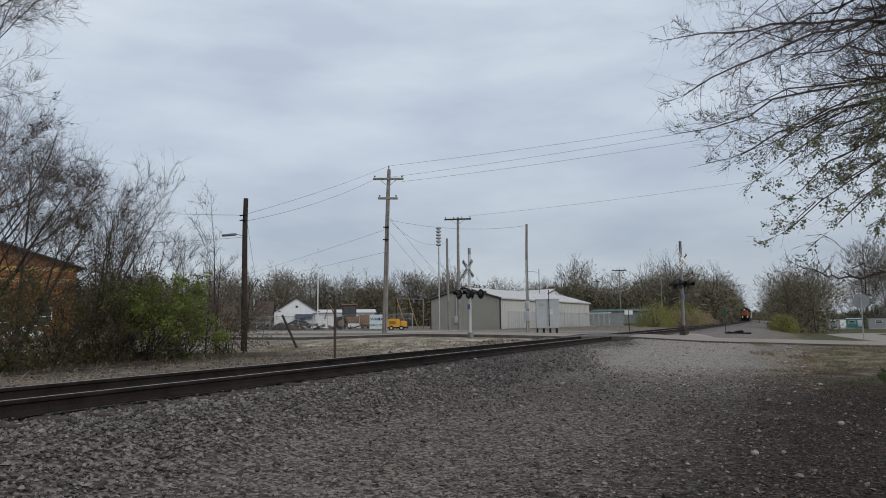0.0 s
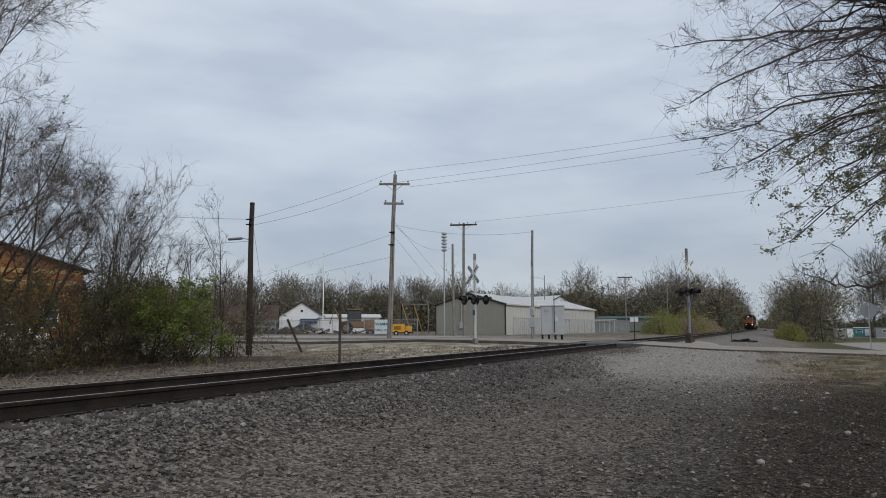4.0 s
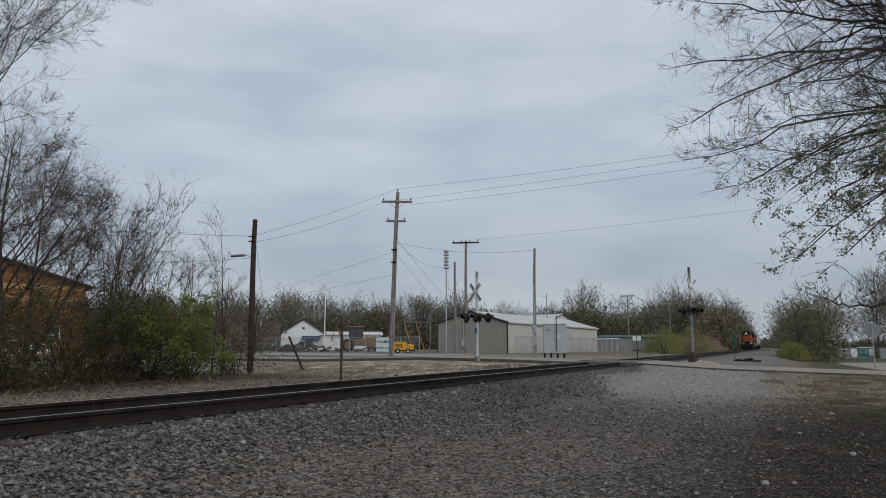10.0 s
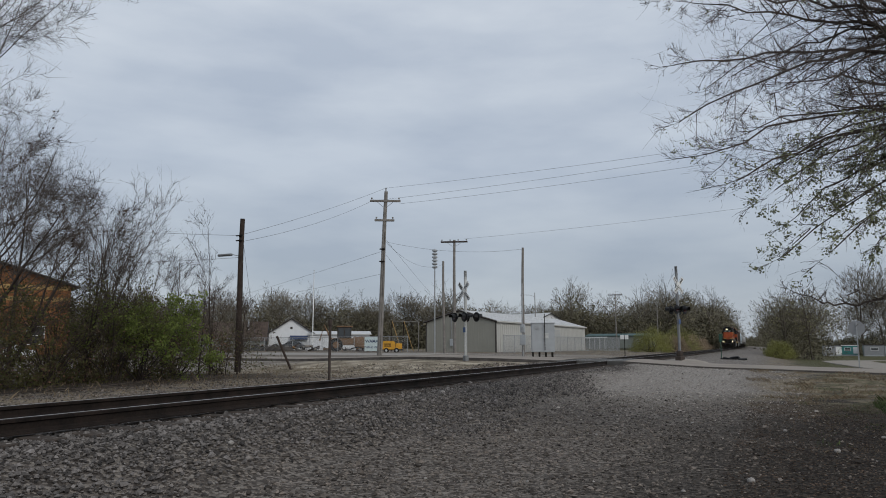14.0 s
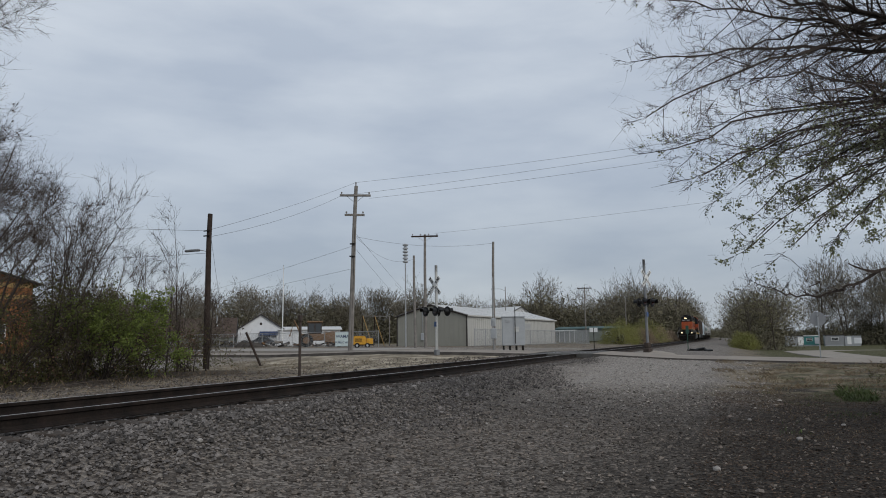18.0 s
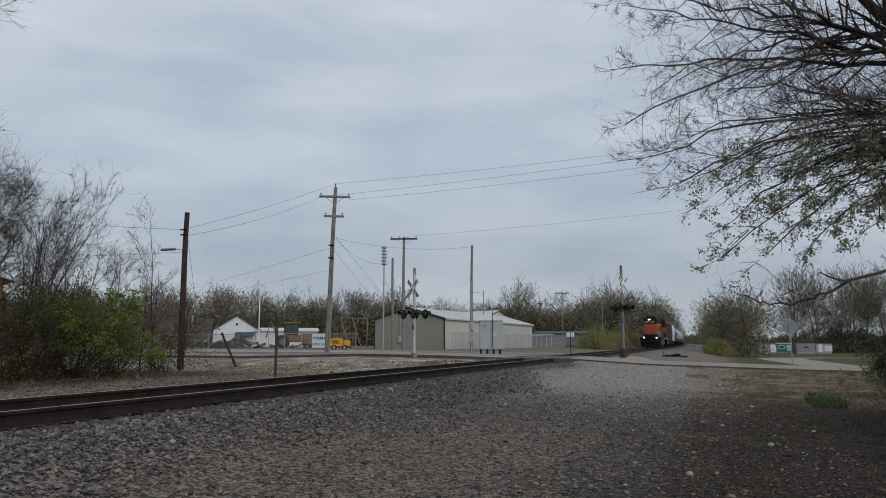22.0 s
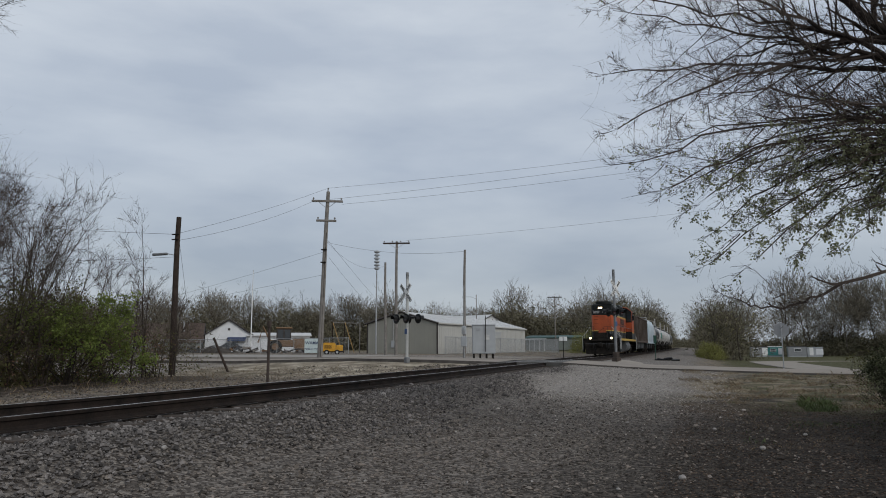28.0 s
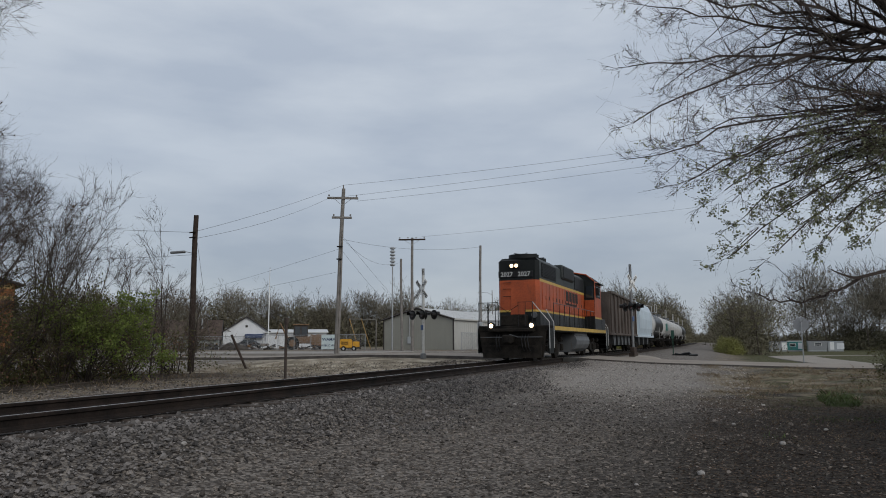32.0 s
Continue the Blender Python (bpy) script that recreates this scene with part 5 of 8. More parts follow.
def shed():
    """The long sheet-metal shed: ribbed walls, dark corner trim and a low pitched white roof."""
    ang = math.degrees(math.atan2(-2.0, 31.9))
    s = thing("metal_shed", pose(-28.1, 73.9, -0.45, 0, 0, ang), "long ribbed metal shed with cream sides and white roof", "shed")
    W, L, H, R = 9.1, 33.0, 3.85, 1.3
    part("gable_wall", Geo().extrude([(-W, 0), (0, 0), (0, H), (-W / 2, H + R), (-W, H)], 0, 0.15), M_OLIVEWALL, s, "olive grey sheet-metal gable wall")
    part("rear_wall", Geo().extrude([(-W, 0), (0, 0), (0, H), (-W / 2, H + R), (-W, H)], L - 0.15, L), M_OLIVEWALL, s)
    for x in (-W, -0.15):
        side = part("side_wall", Geo().box(x, x + 0.15, 0.15, L - 0.15, 0, H), M_CREAM, s, "cream ribbed side wall")
        if x > -1:
            rib = Geo().box(0, 0.03, -0.03, 0.03, 0.05, H - 0.02, 0.008).mesh("wall_rib", M_CREAM)
            for k in range(54):
                part("wall_rib", rib, None, side, m=pose(0, 0.6 + k * 0.6, 0))
            vent = part("louvre", Geo().box(0.03, 0.06, 19.0, 21.5, 2.2, 3.3, 0.01), M_CREAM, side)
            for k in range(6):
                part("slat", Geo().box(0.055, 0.075, 19.1, 21.4, 2.3 + k * 0.16, 2.38 + k * 0.16), M_CAB, vent)
    for k in range(15):
        x = -W + 0.3 + k * 0.6
        h = H + R * (1 - abs(x + W / 2) / (W / 2)) - 0.08
        part("gable_rib", Geo().box(x - 0.025, x + 0.025, -0.022, 0, 0.05, h, 0.006), M_OLIVEWALL, s)
    for sg in (-1, 1):
        x0, x1 = -W / 2, (-W - 0.2 if sg < 0 else 0.2)
        z1 = H - 0.2 * R / (W / 2)
        roof = part("roof", Geo().add([(x0, -0.15, H + R), (x1, -0.15, z1), (x1, L + 0.15, z1), (x0, L + 0.15, H + R), (x0, -0.15, H + R + 0.1), (x1, -0.15, z1 + 0.1), (x1, L + 0.15, z1 + 0.1), (x0, L + 0.15, H + R + 0.1)],
                                      [(0, 1, 2, 3), (4, 5, 6, 7), (0, 1, 5, 4), (1, 2, 6, 5), (2, 3, 7, 6), (3, 0, 4, 7)]), M_ROOFWHITE, s, "white metal roof slope")
        for k in range(27):
            y = 0.6 + k * 1.2
            part("roof_seam", Geo().tube([(x0, y, H + R + 0.11), (x1, y, z1 + 0.11)], 0.02, 4), M_ROOFWHITE, roof)
        part("rake_trim", Geo().tube([(x0, -0.17, H + R + 0.03), (x1, -0.17, z1 + 0.03)], 0.1, 4), M_DARKTRIM, s, "dark brown rake trim")
    part("eave_trim", Geo().box(0.18, 0.26, -0.15, L + 0.15, H - 0.12, H + 0.06, 0.01), M_CREAM, s)
    for x in (-W - 0.02, -0.1):
        part("corner_trim", Geo().box(x, x + 0.14, -0.04, 0.1, 0, H, 0.01), M_DARKTRIM, s, "dark brown corner trim")
    part("meter_box", Geo().box(-W + 3.3, -W + 3.75, -0.2, 0, 1.1, 1.9, 0.03), M_CAB, s)
    part("conduit", Geo().tube([(-W + 3.52, -0.08, 1.9), (-W + 3.52, -0.08, 4.6)], 0.04, 6), M_GALV, s)
    return s


shed()


def gable_house(name, label, m, W, L, H, R, wall, roof, eave=0.35):
    """A plain house of gable form: walls, two roof slopes, and a gable end at y = 0 that faces the camera."""
    h = thing(name, m, label, "house")
    part("front_wall", Geo().extrude([(-W / 2, 0), (W / 2, 0), (W / 2, H), (0, H + R), (-W / 2, H)], 0, 0.2), wall, h)
    part("back_wall", Geo().extrude([(-W / 2, 0), (W / 2, 0), (W / 2, H), (0, H + R), (-W / 2, H)], L - 0.2, L), wall, h)
    for x in (-W / 2, W / 2 - 0.2):
        part("side_wall", Geo().box(x, x + 0.2, 0.2, L - 0.2, 0, H), wall, h)
    for s in (-1, 1):
        x1, z1 = s * (W / 2 + eave), H - eave * R / (W / 2)
        part("roof", Geo().add([(0, -eave, H + R), (x1, -eave, z1), (x1, L + eave, z1), (0, L + eave, H + R), (0, -eave, H + R + 0.16), (x1, -eave, z1 + 0.16), (x1, L + eave, z1 + 0.16), (0, L + eave, H + R + 0.16)],
                               [(0, 1, 2, 3), (4, 5, 6, 7), (0, 1, 5, 4), (1, 2, 6, 5), (2, 3, 7, 6), (3, 0, 4, 7)]), roof, h)
        part("fascia", Geo().tube([(0, -eave - 0.02, H + R + 0.06), (x1, -eave - 0.02, z1 + 0.06)], 0.1, 4), M_DARKTRIM, h)
    return h


def box_window(parent, x, y, z, w, h, axis="y", out=-1):
    g = Geo().box(-w / 2, w / 2, -0.03, 0.03, -h / 2, h / 2, 0.01)
    m = pose(x, y + out * 0.03, z) if axis == "y" else pose(x + out * 0.03, y, z, 0, 0, 90)
    f = part("window", g, M_WHITE, parent, m=m)
    part("pane", Geo().box(-w / 2 + 0.08, w / 2 - 0.08, -0.04, 0.04, 0.03, h / 2 - 0.08), M_GLASS2, f)
    part("pane", Geo().box(-w / 2 + 0.08, w / 2 - 0.08, -0.04, 0.04, -h / 2 + 0.08, -0.03), M_GLASS2, f)
    return f


M_GLASS2 = glass("dark_window_glass", (0.03, 0.035, 0.04))
# white house with its long brown roof and a flat annex
hs = gable_house("house", "white house with brown shingle roof and navy awning", pose(-77.4, 101.5, -0.3, 0, 0, 37), 7.8, 10.0, 3.15, 2.55, M_SIDING, M_SHINGLE)
for k in range(9):
    part("siding_course", Geo().box(-3.72, 3.72, -0.03, 0, 0.3 + k * 0.3, 0.33 + k * 0.3), M_SIDING, hs)
box_window(hs, 1.1, 0, 1.6, 1.2, 1.1)
part("awning", Geo().extrude([(-0.05, 2.75), (-1.0, 2.15), (-1.0, 2.05), (-0.05, 2.05)], -0.2, 2.9, axis="x"), M_NAVY, hs, "navy blue window awning")
part("gable_vent", Geo().box(-0.2, 0.2, -0.05, 0, 3.9, 4.3, 0.02), M_DARKTRIM, hs)
wing = gable_house("house", "low brown-roofed wing of the white house", pose(-82.6, 101.0, -0.3, 0, 0, 127), 8.6, 13.0, 2.0, 3.1, M_SAGE, M_SHINGLE)
part("chimney_pipe", Geo().tube([(-2.0, 3.0, 3.5), (-2.0, 3.0, 5.6)], 0.15, 8), M_CAB, wing)
an = thing("annex_building", pose(-74.6, 103.2, -0.3, 0, 0, 35), "low white flat-roofed building behind the fence", "building")
part("wall", Geo().box(0, 10.6, 0, 6.0, 0, 2.9), M_SIDING, an)
part("roof", Geo().extrude([(-0.4, 2.9), (6.4, 2.9), (6.4, 3.05), (3.0, 3.6), (-0.4, 3.05)], -0.3, 10.9, axis="x"), M_ROOFWHITE, an)
box_window(an, 4.0, 0, 1.7, 1.2, 1.2)
box_window(an, 7.0, 0, 1.7, 1.2, 1.2)
b2 = gable_house("house", "pale roofed building behind the shed", pose(-42.6, 144.5, -0.2, 0, 0, 62), 9.5, 14.0, 5.6, 2.0, M_SIDING, M_ROOFWHITE)
# the boarded brown building behind the brush
bb = gable_house("barn", "brown-roofed building with orange-brown timber walls behind brush", pose(-58.8, 35.9, -0.4, 0, 0, 62), 13.0, 14.0, 6.3, 2.0, M_BRICK, M_SHINGLE, 0.6)
for k in range(12):
    part("board", Geo().box(-6.4, 6.4, -0.05, 0, 0.4 + k * 0.5, 0.78 + k * 0.5, 0.01), M_WOOD if k in (9, 11) else M_BRICK, bb)
for x in (-3.5, 0.5, 4.0):
    box_window(bb, x, -0.05, 2.0, 1.4, 1.6)
# homes past the shed
mh = thing("mobile_home", pose(-32.2, 131.0, -0.4, 0, 0, -8), "sage grey mobile home with dull green roof and white porch", "mobile home")
part("wall", Geo().box(0, 12.0, 1.2, 5.5, 0.5, 2.7), M_SAGE, mh)
part("roof", Geo().extrude([(0.9, 2.7), (5.8, 2.7), (5.8, 2.85), (3.35, 3.25), (0.9, 2.85)], -0.2, 12.2, axis="x"), M_TEALROOF, mh)
porch = part("porch", Geo().box(0.1, 4.2, -0.2, 1.2, 2.35, 2.6, 0.03), M_WHITE, mh, "white porch roof")
for k in range(5):
    part("porch_post", Geo().box(0.15 + k * 0.98, 0.27 + k * 0.98, -0.15, -0.03, 0.3, 2.4, 0.01), M_WHITE, porch)
box_window(mh, 10.2, 1.2, 1.75, 1.0, 0.9)
gable_house("house", "small sage shed with white trimmed gable", pose(-22.9, 138.5, -0.4, 0, 0, 8), 4.2, 5.0, 2.0, 0.9, M_SAGE, M_ROOFWHITE, 0.25)


def trailer_home(x, y, w, d, h, wall, roof, turn, label, bits):
    t = thing("mobile_home", pose(x, y, gz0(x, y), 0, 0, turn), label, "mobile home", "mobile homes by the side street")
    part("wall", Geo().box(0, w, 0, d, 0.35, h, 0.03), wall, t)
    part("skirt", Geo().box(0.05, w - 0.05, 0.05, d - 0.05, 0, 0.35), M_CAB, t)
    part("roof", Geo().box(-0.1, w + 0.1, -0.1, d + 0.1, h, h + 0.18, 0.05), roof, t)
    for kind, bx, bw in bits:
        if kind == "door":
            part("door", Geo().box(bx, bx + bw, -0.06, 0, 0.4, 2.3, 0.01), M_WHITE, t)
        elif kind == "panel":
            part("panel", Geo().box(bx, bx + bw, -0.05, 0, 0.6, h - 0.3, 0.01), M_SIDING, t)
        else:
            box_window(t, bx + bw / 2, 0, h - 0.85, bw, 0.8)
    return t


def gz0(x, y):
    return float(ground_z(x, y))


trailer_home(11.4, 199.0, 3.8, 3.2, 2.6, M_SIGNBACK, M_DARKTRIM, 5, "grey weathered mobile home", (("door", 2.6, 1.3), ("window", 0.5, 1.2)))
trailer_home(15.4, 201.0, 3.6, 3.2, 2.5, M_TEAL, M_WHITE, -4, "teal mobile home with white trim", (("window", 0.6, 1.4), ("panel", 2.5, 1.0)))
trailer_home(19.9, 198.0, 4.2, 3.2, 2.6, M_SIGNBACK, M_DARKTRIM, 0, "pale mobile home with dark roof edge", (("window", 1.4, 1.6),))
trailer_home(24.3, 198.5, 3.5, 3.2, 2.3, M_CAB, M_CAB, 0, "white boxy mobile home", (("door", 0.5, 0.9), ("panel", 2.0, 1.6)))


# ---- fences ----
def chain_fence(pts, h, label, top_rail=True, step=3.0, mesh=0.16):
    f = thing("chain_link_fence", Matrix(), label, "fence", "chain-link fences")
    for a, b in zip(pts, pts[1:]):
        a, b = Vector((*a, gz0(*a))), Vector((*b, gz0(*b)))
        L = (b - a).length
        n = max(1, round(L / step))
        post = Geo().tube([(0, 0, -0.1), (0, 0, h + 0.05)], 0.042, 6).mesh("post", M_GALV)
        for i in range(n + 1):
            part("post", post, None, f, m=Matrix.Translation(a.lerp(b, i / n)))
        if top_rail:
            part("top_rail", Geo().tube([a + Vector((0, 0, h)), b + Vector((0, 0, h))], 0.034, 5), M_GALV, f)
        segs = []
        d = (b - a) / L
        k = -h
        while k < L:
            for s in (0, 1):
                lo, hi = max(0.0, k), min(L, k + h)
                if hi > lo:
                    z0, z1 = (lo - k, hi - k) if s == 0 else (h - (lo - k), h - (hi - k))
                    segs.append(((a + d * lo + Vector((0, 0, z0)))[:], (a + d * hi + Vector((0, 0, z1)))[:], 0.0075, 0.0075))
            k += mesh
        v, q = tubes(segs, 3)
        part("wire_fabric", quick_mesh("wire_fabric", v, q, M_GALV), None, f, kind="stuff")
    return f



chain_fence([(-26.3, 71.5), (-24.2, 101.0), (-19.8, 101.5)], 1.9, "galvanised chain-link fence beside the metal shed")
chain_fence([(-19.8, 101.5), (-27.5, 116.0)], 1.9, "galvanised chain-link fence past the metal shed")
chain_fence([(-37.5, 70.5), (-60.0, 76.0), (-80.0, 80.0)], 1.8, "galvanised chain-link fence around the works yard", mesh=0.2)


# ---- yard and trackside equipment ----
def signal_cabinet():
    c = thing("signal_cabinet", pose(-16.9, 52.2, -0.35, 0, 0, 20), "light grey steel railway signal cabinet standing on legs", "cabinet")
    body = part("body", Geo().box(0, 1.75, 0, 1.2, 0.55, 2.75, 0.03), M_CAB, c)
    part("roof", Geo().box(-0.05, 1.8, -0.05, 1.25, 2.73, 2.82, 0.02), M_CAB, c)
    part("door", Geo().box(1.75, 1.78, 0.1, 1.1, 0.65, 2.65, 0.01), M_CAB, c)
    part("vent", Geo().box(0.25, 0.6, -0.03, 0, 2.3, 2.55, 0.01), M_GALV, body)
    part("notice_plate", Geo().box(0.9, 1.3, -0.03, 0, 1.6, 2.0, 0.005), M_ALU, body)
    part("antenna", Geo().tube([(1.0, -0.12, 0.7), (1.0, -0.12, 3.5)], 0.03, 6), M_DARKMETAL, c)
    for x in (0.1, 0.6, 1.1, 1.6):
        for y in (0.1, 1.1):
            part("leg", Geo().box(x - 0.05, x + 0.05, y - 0.05, y + 0.05, -0.1, 0.56, 0.01), M_DARKMETAL, c)


signal_cabinet()
mb = thing("meter_box", pose(-16.72, 49.62, 0.3), "grey electric meter boxes mounted on the pole", "meter box")
part("upper_box", Geo().box(-0.17, 0.17, -0.18, 0, 1.35, 1.95, 0.03), M_CAB, mb)
part("meter", Geo().tube([(0, -0.18, 1.7), (0, -0.26, 1.7)], 0.1, 12), M_GALV, mb, smooth=True)
part("lower_box", Geo().box(-0.22, 0.22, -0.16, 0, 0.45, 1.2, 0.03), M_CAB, mb)
part("conduit", Geo().tube([(0, -0.08, -0.6), (0, -0.08, 5.0)], 0.035, 6), M_GALV, mb)

sr = thing("warning_siren", pose(-32.65, 67.5, -0.1), "white stacked warning siren on a tall steel pole", "siren")
part("pole", Geo().tube([(0, 0, -0.3), (0, 0, 9.0)], [0.09, 0.07], 10), M_GALV, sr, smooth=True)
for k in range(6):
    z = 9.05 + k * 0.36
    part("horn_ring", Geo().tube([(0, 0, z), (0, 0, z + 0.1), (0, 0, z + 0.2), (0, 0, z + 0.3)], [0.14, 0.3, 0.3, 0.14], 18), M_CAB, sr, smooth=True)

fp = thing("flagpole", pose(-61.2, 85.3, -0.2), "tall thin white flagpole with no flag", "flagpole")
part("pole", Geo().tube([(0, 0, -0.1), (0, 0, 6), (0, 0, 11.9)], [0.09, 0.07, 0.04], 8), M_WHITE, fp, smooth=True)
part("ball", Geo().tube([(0, 0, 11.88), (0, 0, 11.95), (0, 0, 12.05)], [0.04, 0.09, 0.03], 8), M_GALV, fp, smooth=True)

lp = thing("street_lamp", pose(-33.9, 106.7, -0.3), "slim grey street lamp with one short arm", "street lamp")
part("pole", Geo().tube([(0, 0, 0), (0, 0, 9.3)], [0.1, 0.06], 8), M_POLE, lp, smooth=True)
part("arm", Geo().tube([(0, 0, 8.6), (-0.8, 0, 8.95), (-1.9, 0, 9.0)], 0.035, 6), M_GALV, lp)
part("lamp_head", Geo().box(-2.4, -1.8, -0.12, 0.12, 8.92, 9.04, 0.04), M_GALV, lp)

M_FADED = material("faded_pale_blue_board", (0.46, 0.53, 0.53), 0.6, vary=0.15, scale=3, bump=0.03)
sg = thing("sign", pose(-37.0, 61.8, -0.15, 0, 0, 30), "white board sign with faded dark lettering on posts", "sign")
board = part("board", Geo().box(-0.75, 0.95, -0.04, 0, 0.3, 1.72, 0.01), M_FADED, sg)
lettering("WAMA", 0.42, M_NAVY, board, pose(-0.02, -0.045, 1.28, 90, 0, 0))
lettering("PUBLIC WO", 0.27, M_NAVY, board, pose(0.0, -0.045, 0.68, 90, 0, 0))
for x in (-0.65, 0.85):
    part("post", Geo().box(x - 0.05, x + 0.05, 0, 0.1, -0.1, 1.75, 0.01), M_POLE, sg)


def towed_compressor():
    g = thing("towed_compressor", pose(-38.3, 66.0, -0.1, 0, 0, 28) @ Matrix.Scale(0.85, 4), "yellow towed compressor with rounded hood in the yard", "compressor")
    part("hood", Geo().extrude([(0, 0.45), (0, 1.35), (0.25, 1.52), (1.5, 1.52), (1.7, 1.35), (1.7, 0.45)], 0, 1.1), M_CATYELLOW, g, "yellow steel hood")
    part("tool_box", Geo().box(1.75, 2.6, 0.1, 1.0, 0.5, 1.2, 0.04), M_CATYELLOW, g)
    for k in range(5):
        part("vent", Geo().box(0.3, 1.2, -0.02, 0, 0.8 + k * 0.09, 0.84 + k * 0.09, 0.005), M_BLACK, g)
    part("chassis", Geo().box(-0.1, 2.7, 0.1, 1.0, 0.32, 0.46, 0.02).box(-1.2, -0.1, 0.48, 0.6, 0.34, 0.44, 0.01), M_BLACK, g)
    for x in (0.6, 1.9):
        for y in (-0.05, 1.15):
            w = part("wheel", Geo().tube([(x, y - 0.09, 0.32), (x, y + 0.09, 0.32)], 0.32, 16), M_RUBBER, g, smooth=True)
            part("rim", Geo().tube([(x, y - 0.1, 0.32), (x, y + 0.1, 0.32)], 0.15, 12), M_CAB, w)


towed_compressor()


def swing_frame():
    """Two timber A-frames with a rail across."""
    f = thing("swing_frame", pose(-42.2, 79.3, gz0(-42, 79), 0, 0, 27), "tall yellow and grey A-frame swing in the yard", "swing frame")
    for x in (-2.0, -0.5):
        part("leg", Geo().tube([(x, 0.0, 3.9), (x + 1.25, -0.6, 0)], 0.05, 6), M_WOOD, f, "yellow slanting leg")
        part("leg", Geo().tube([(x, 0.0, 3.9), (x - 0.1, 0.8, 0)], 0.06, 6), M_DARKPOLE, f)
    part("top_rail", Geo().tube([(-2.0, 0, 3.85), (1.4, 0, 3.75)], 0.06, 6), M_POLE, f)
    part("post", Geo().tube([(1.4, 0, 3.75), (1.4, 0, 0)], 0.07, 6), M_POLE, f)


swing_frame()


def backhoe():
    b = thing("backhoe_loader", pose(-49.8, 76.5, gz0(-49.8, 76.5), 0, 0, 32) @ Matrix.Scale(1.12, 4), "dusty orange-tan backhoe loader parked behind the fence", "backhoe")
    part("body", Geo().box(-1.5, 1.2, -0.6, 0.6, 0.7, 1.5, 0.08), M_TAN, b)
    part("engine_hood", Geo().extrude([(1.0, 0.9), (2.6, 0.9), (2.6, 1.5), (1.0, 1.75)], -0.45, 0.45, axis="x"), M_TAN, b, m=pose(0, 0, 0, 0, 0, -90))
    cab = part("cab", Geo().box(-0.9, 0.7, -0.65, 0.65, 1.5, 2.75, 0.06), M_DARKTRIM, b)
    part("cab_roof", Geo().box(-1.0, 0.85, -0.75, 0.75, 2.75, 2.9, 0.05), M_TAN, cab)
    for x0, x1 in ((-0.75, -0.15), (0.0, 0.6)):
        part("pane", Geo().box(x0, x1, -0.67, -0.65, 1.7, 2.6), M_GLASS2, cab)
    for x, r in ((-1.0, 0.75), (1.7, 0.48)):
        for s in (-1, 1):
            w = part("wheel", Geo().tube([(x, s * 0.62, r), (x, s * 0.95, r)], r, 20), M_RUBBER, b, smooth=True)
            part("rim", Geo().tube([(x, s * 0.6, r), (x, s * 0.97, r)], r * 0.5, 14), M_TAN, w)
    part("loader_arm", Geo().tube([(0.9, -0.5, 1.5), (2.3, -0.5, 1.3), (3.3, -0.5, 0.5)], 0.12, 6), M_TAN, b)
    part("bucket", Geo().extrude([(3.2, 0.1), (3.9, 0.1), (3.5, 0.5), (3.4, 1.0), (3.2, 0.9)], -1.0, 1.0, axis="x"), M_DARKMETAL, b, m=pose(0, 0, 0, 0, 0, -90))
    part("boom", Geo().tube([(-1.5, 0, 1.2), (-2.4, 0, 3.0), (-2.9, 0, 1.2)], [0.16, 0.12, 0.1], 6), M_TAN, b)


backhoe()


def parked_car(x, y, turn, paint, label, name="car"):
    c = thing(name, pose(x, y, gz0(x, y), 0, 0, turn), label, "car")
    prof = [(-2.2, 0.35), (-2.25, 0.75), (-1.3, 0.92), (-0.7, 1.42), (0.8, 1.45), (1.5, 0.98), (2.15, 0.85), (2.2, 0.4)]
    part("body", Geo().extrude(prof, -0.85, 0.85, axis="x"), paint, c, m=pose(0, 0, 0, 0, 0, 90))
    part("side_glass", Geo().extrude([(-1.1, 0.95), (-0.65, 1.36), (0.75, 1.38), (1.3, 0.98)], -0.86, 0.86, axis="x"), M_GLASS2, c, m=pose(0, 0, 0, 0, 0, 90))
    for a in (-1.35, 1.35):
        for s in (-1, 1):
            w = part("wheel", Geo().tube([(-a, s * 0.72, 0.32), (-a, s * 0.9, 0.32)], 0.32, 16), M_RUBBER, c, smooth=True)
            part("rim", Geo().tube([(-a, s * 0.88, 0.32), (-a, s * 0.91, 0.32)], 0.18, 12), M_GALV, w)
    return c


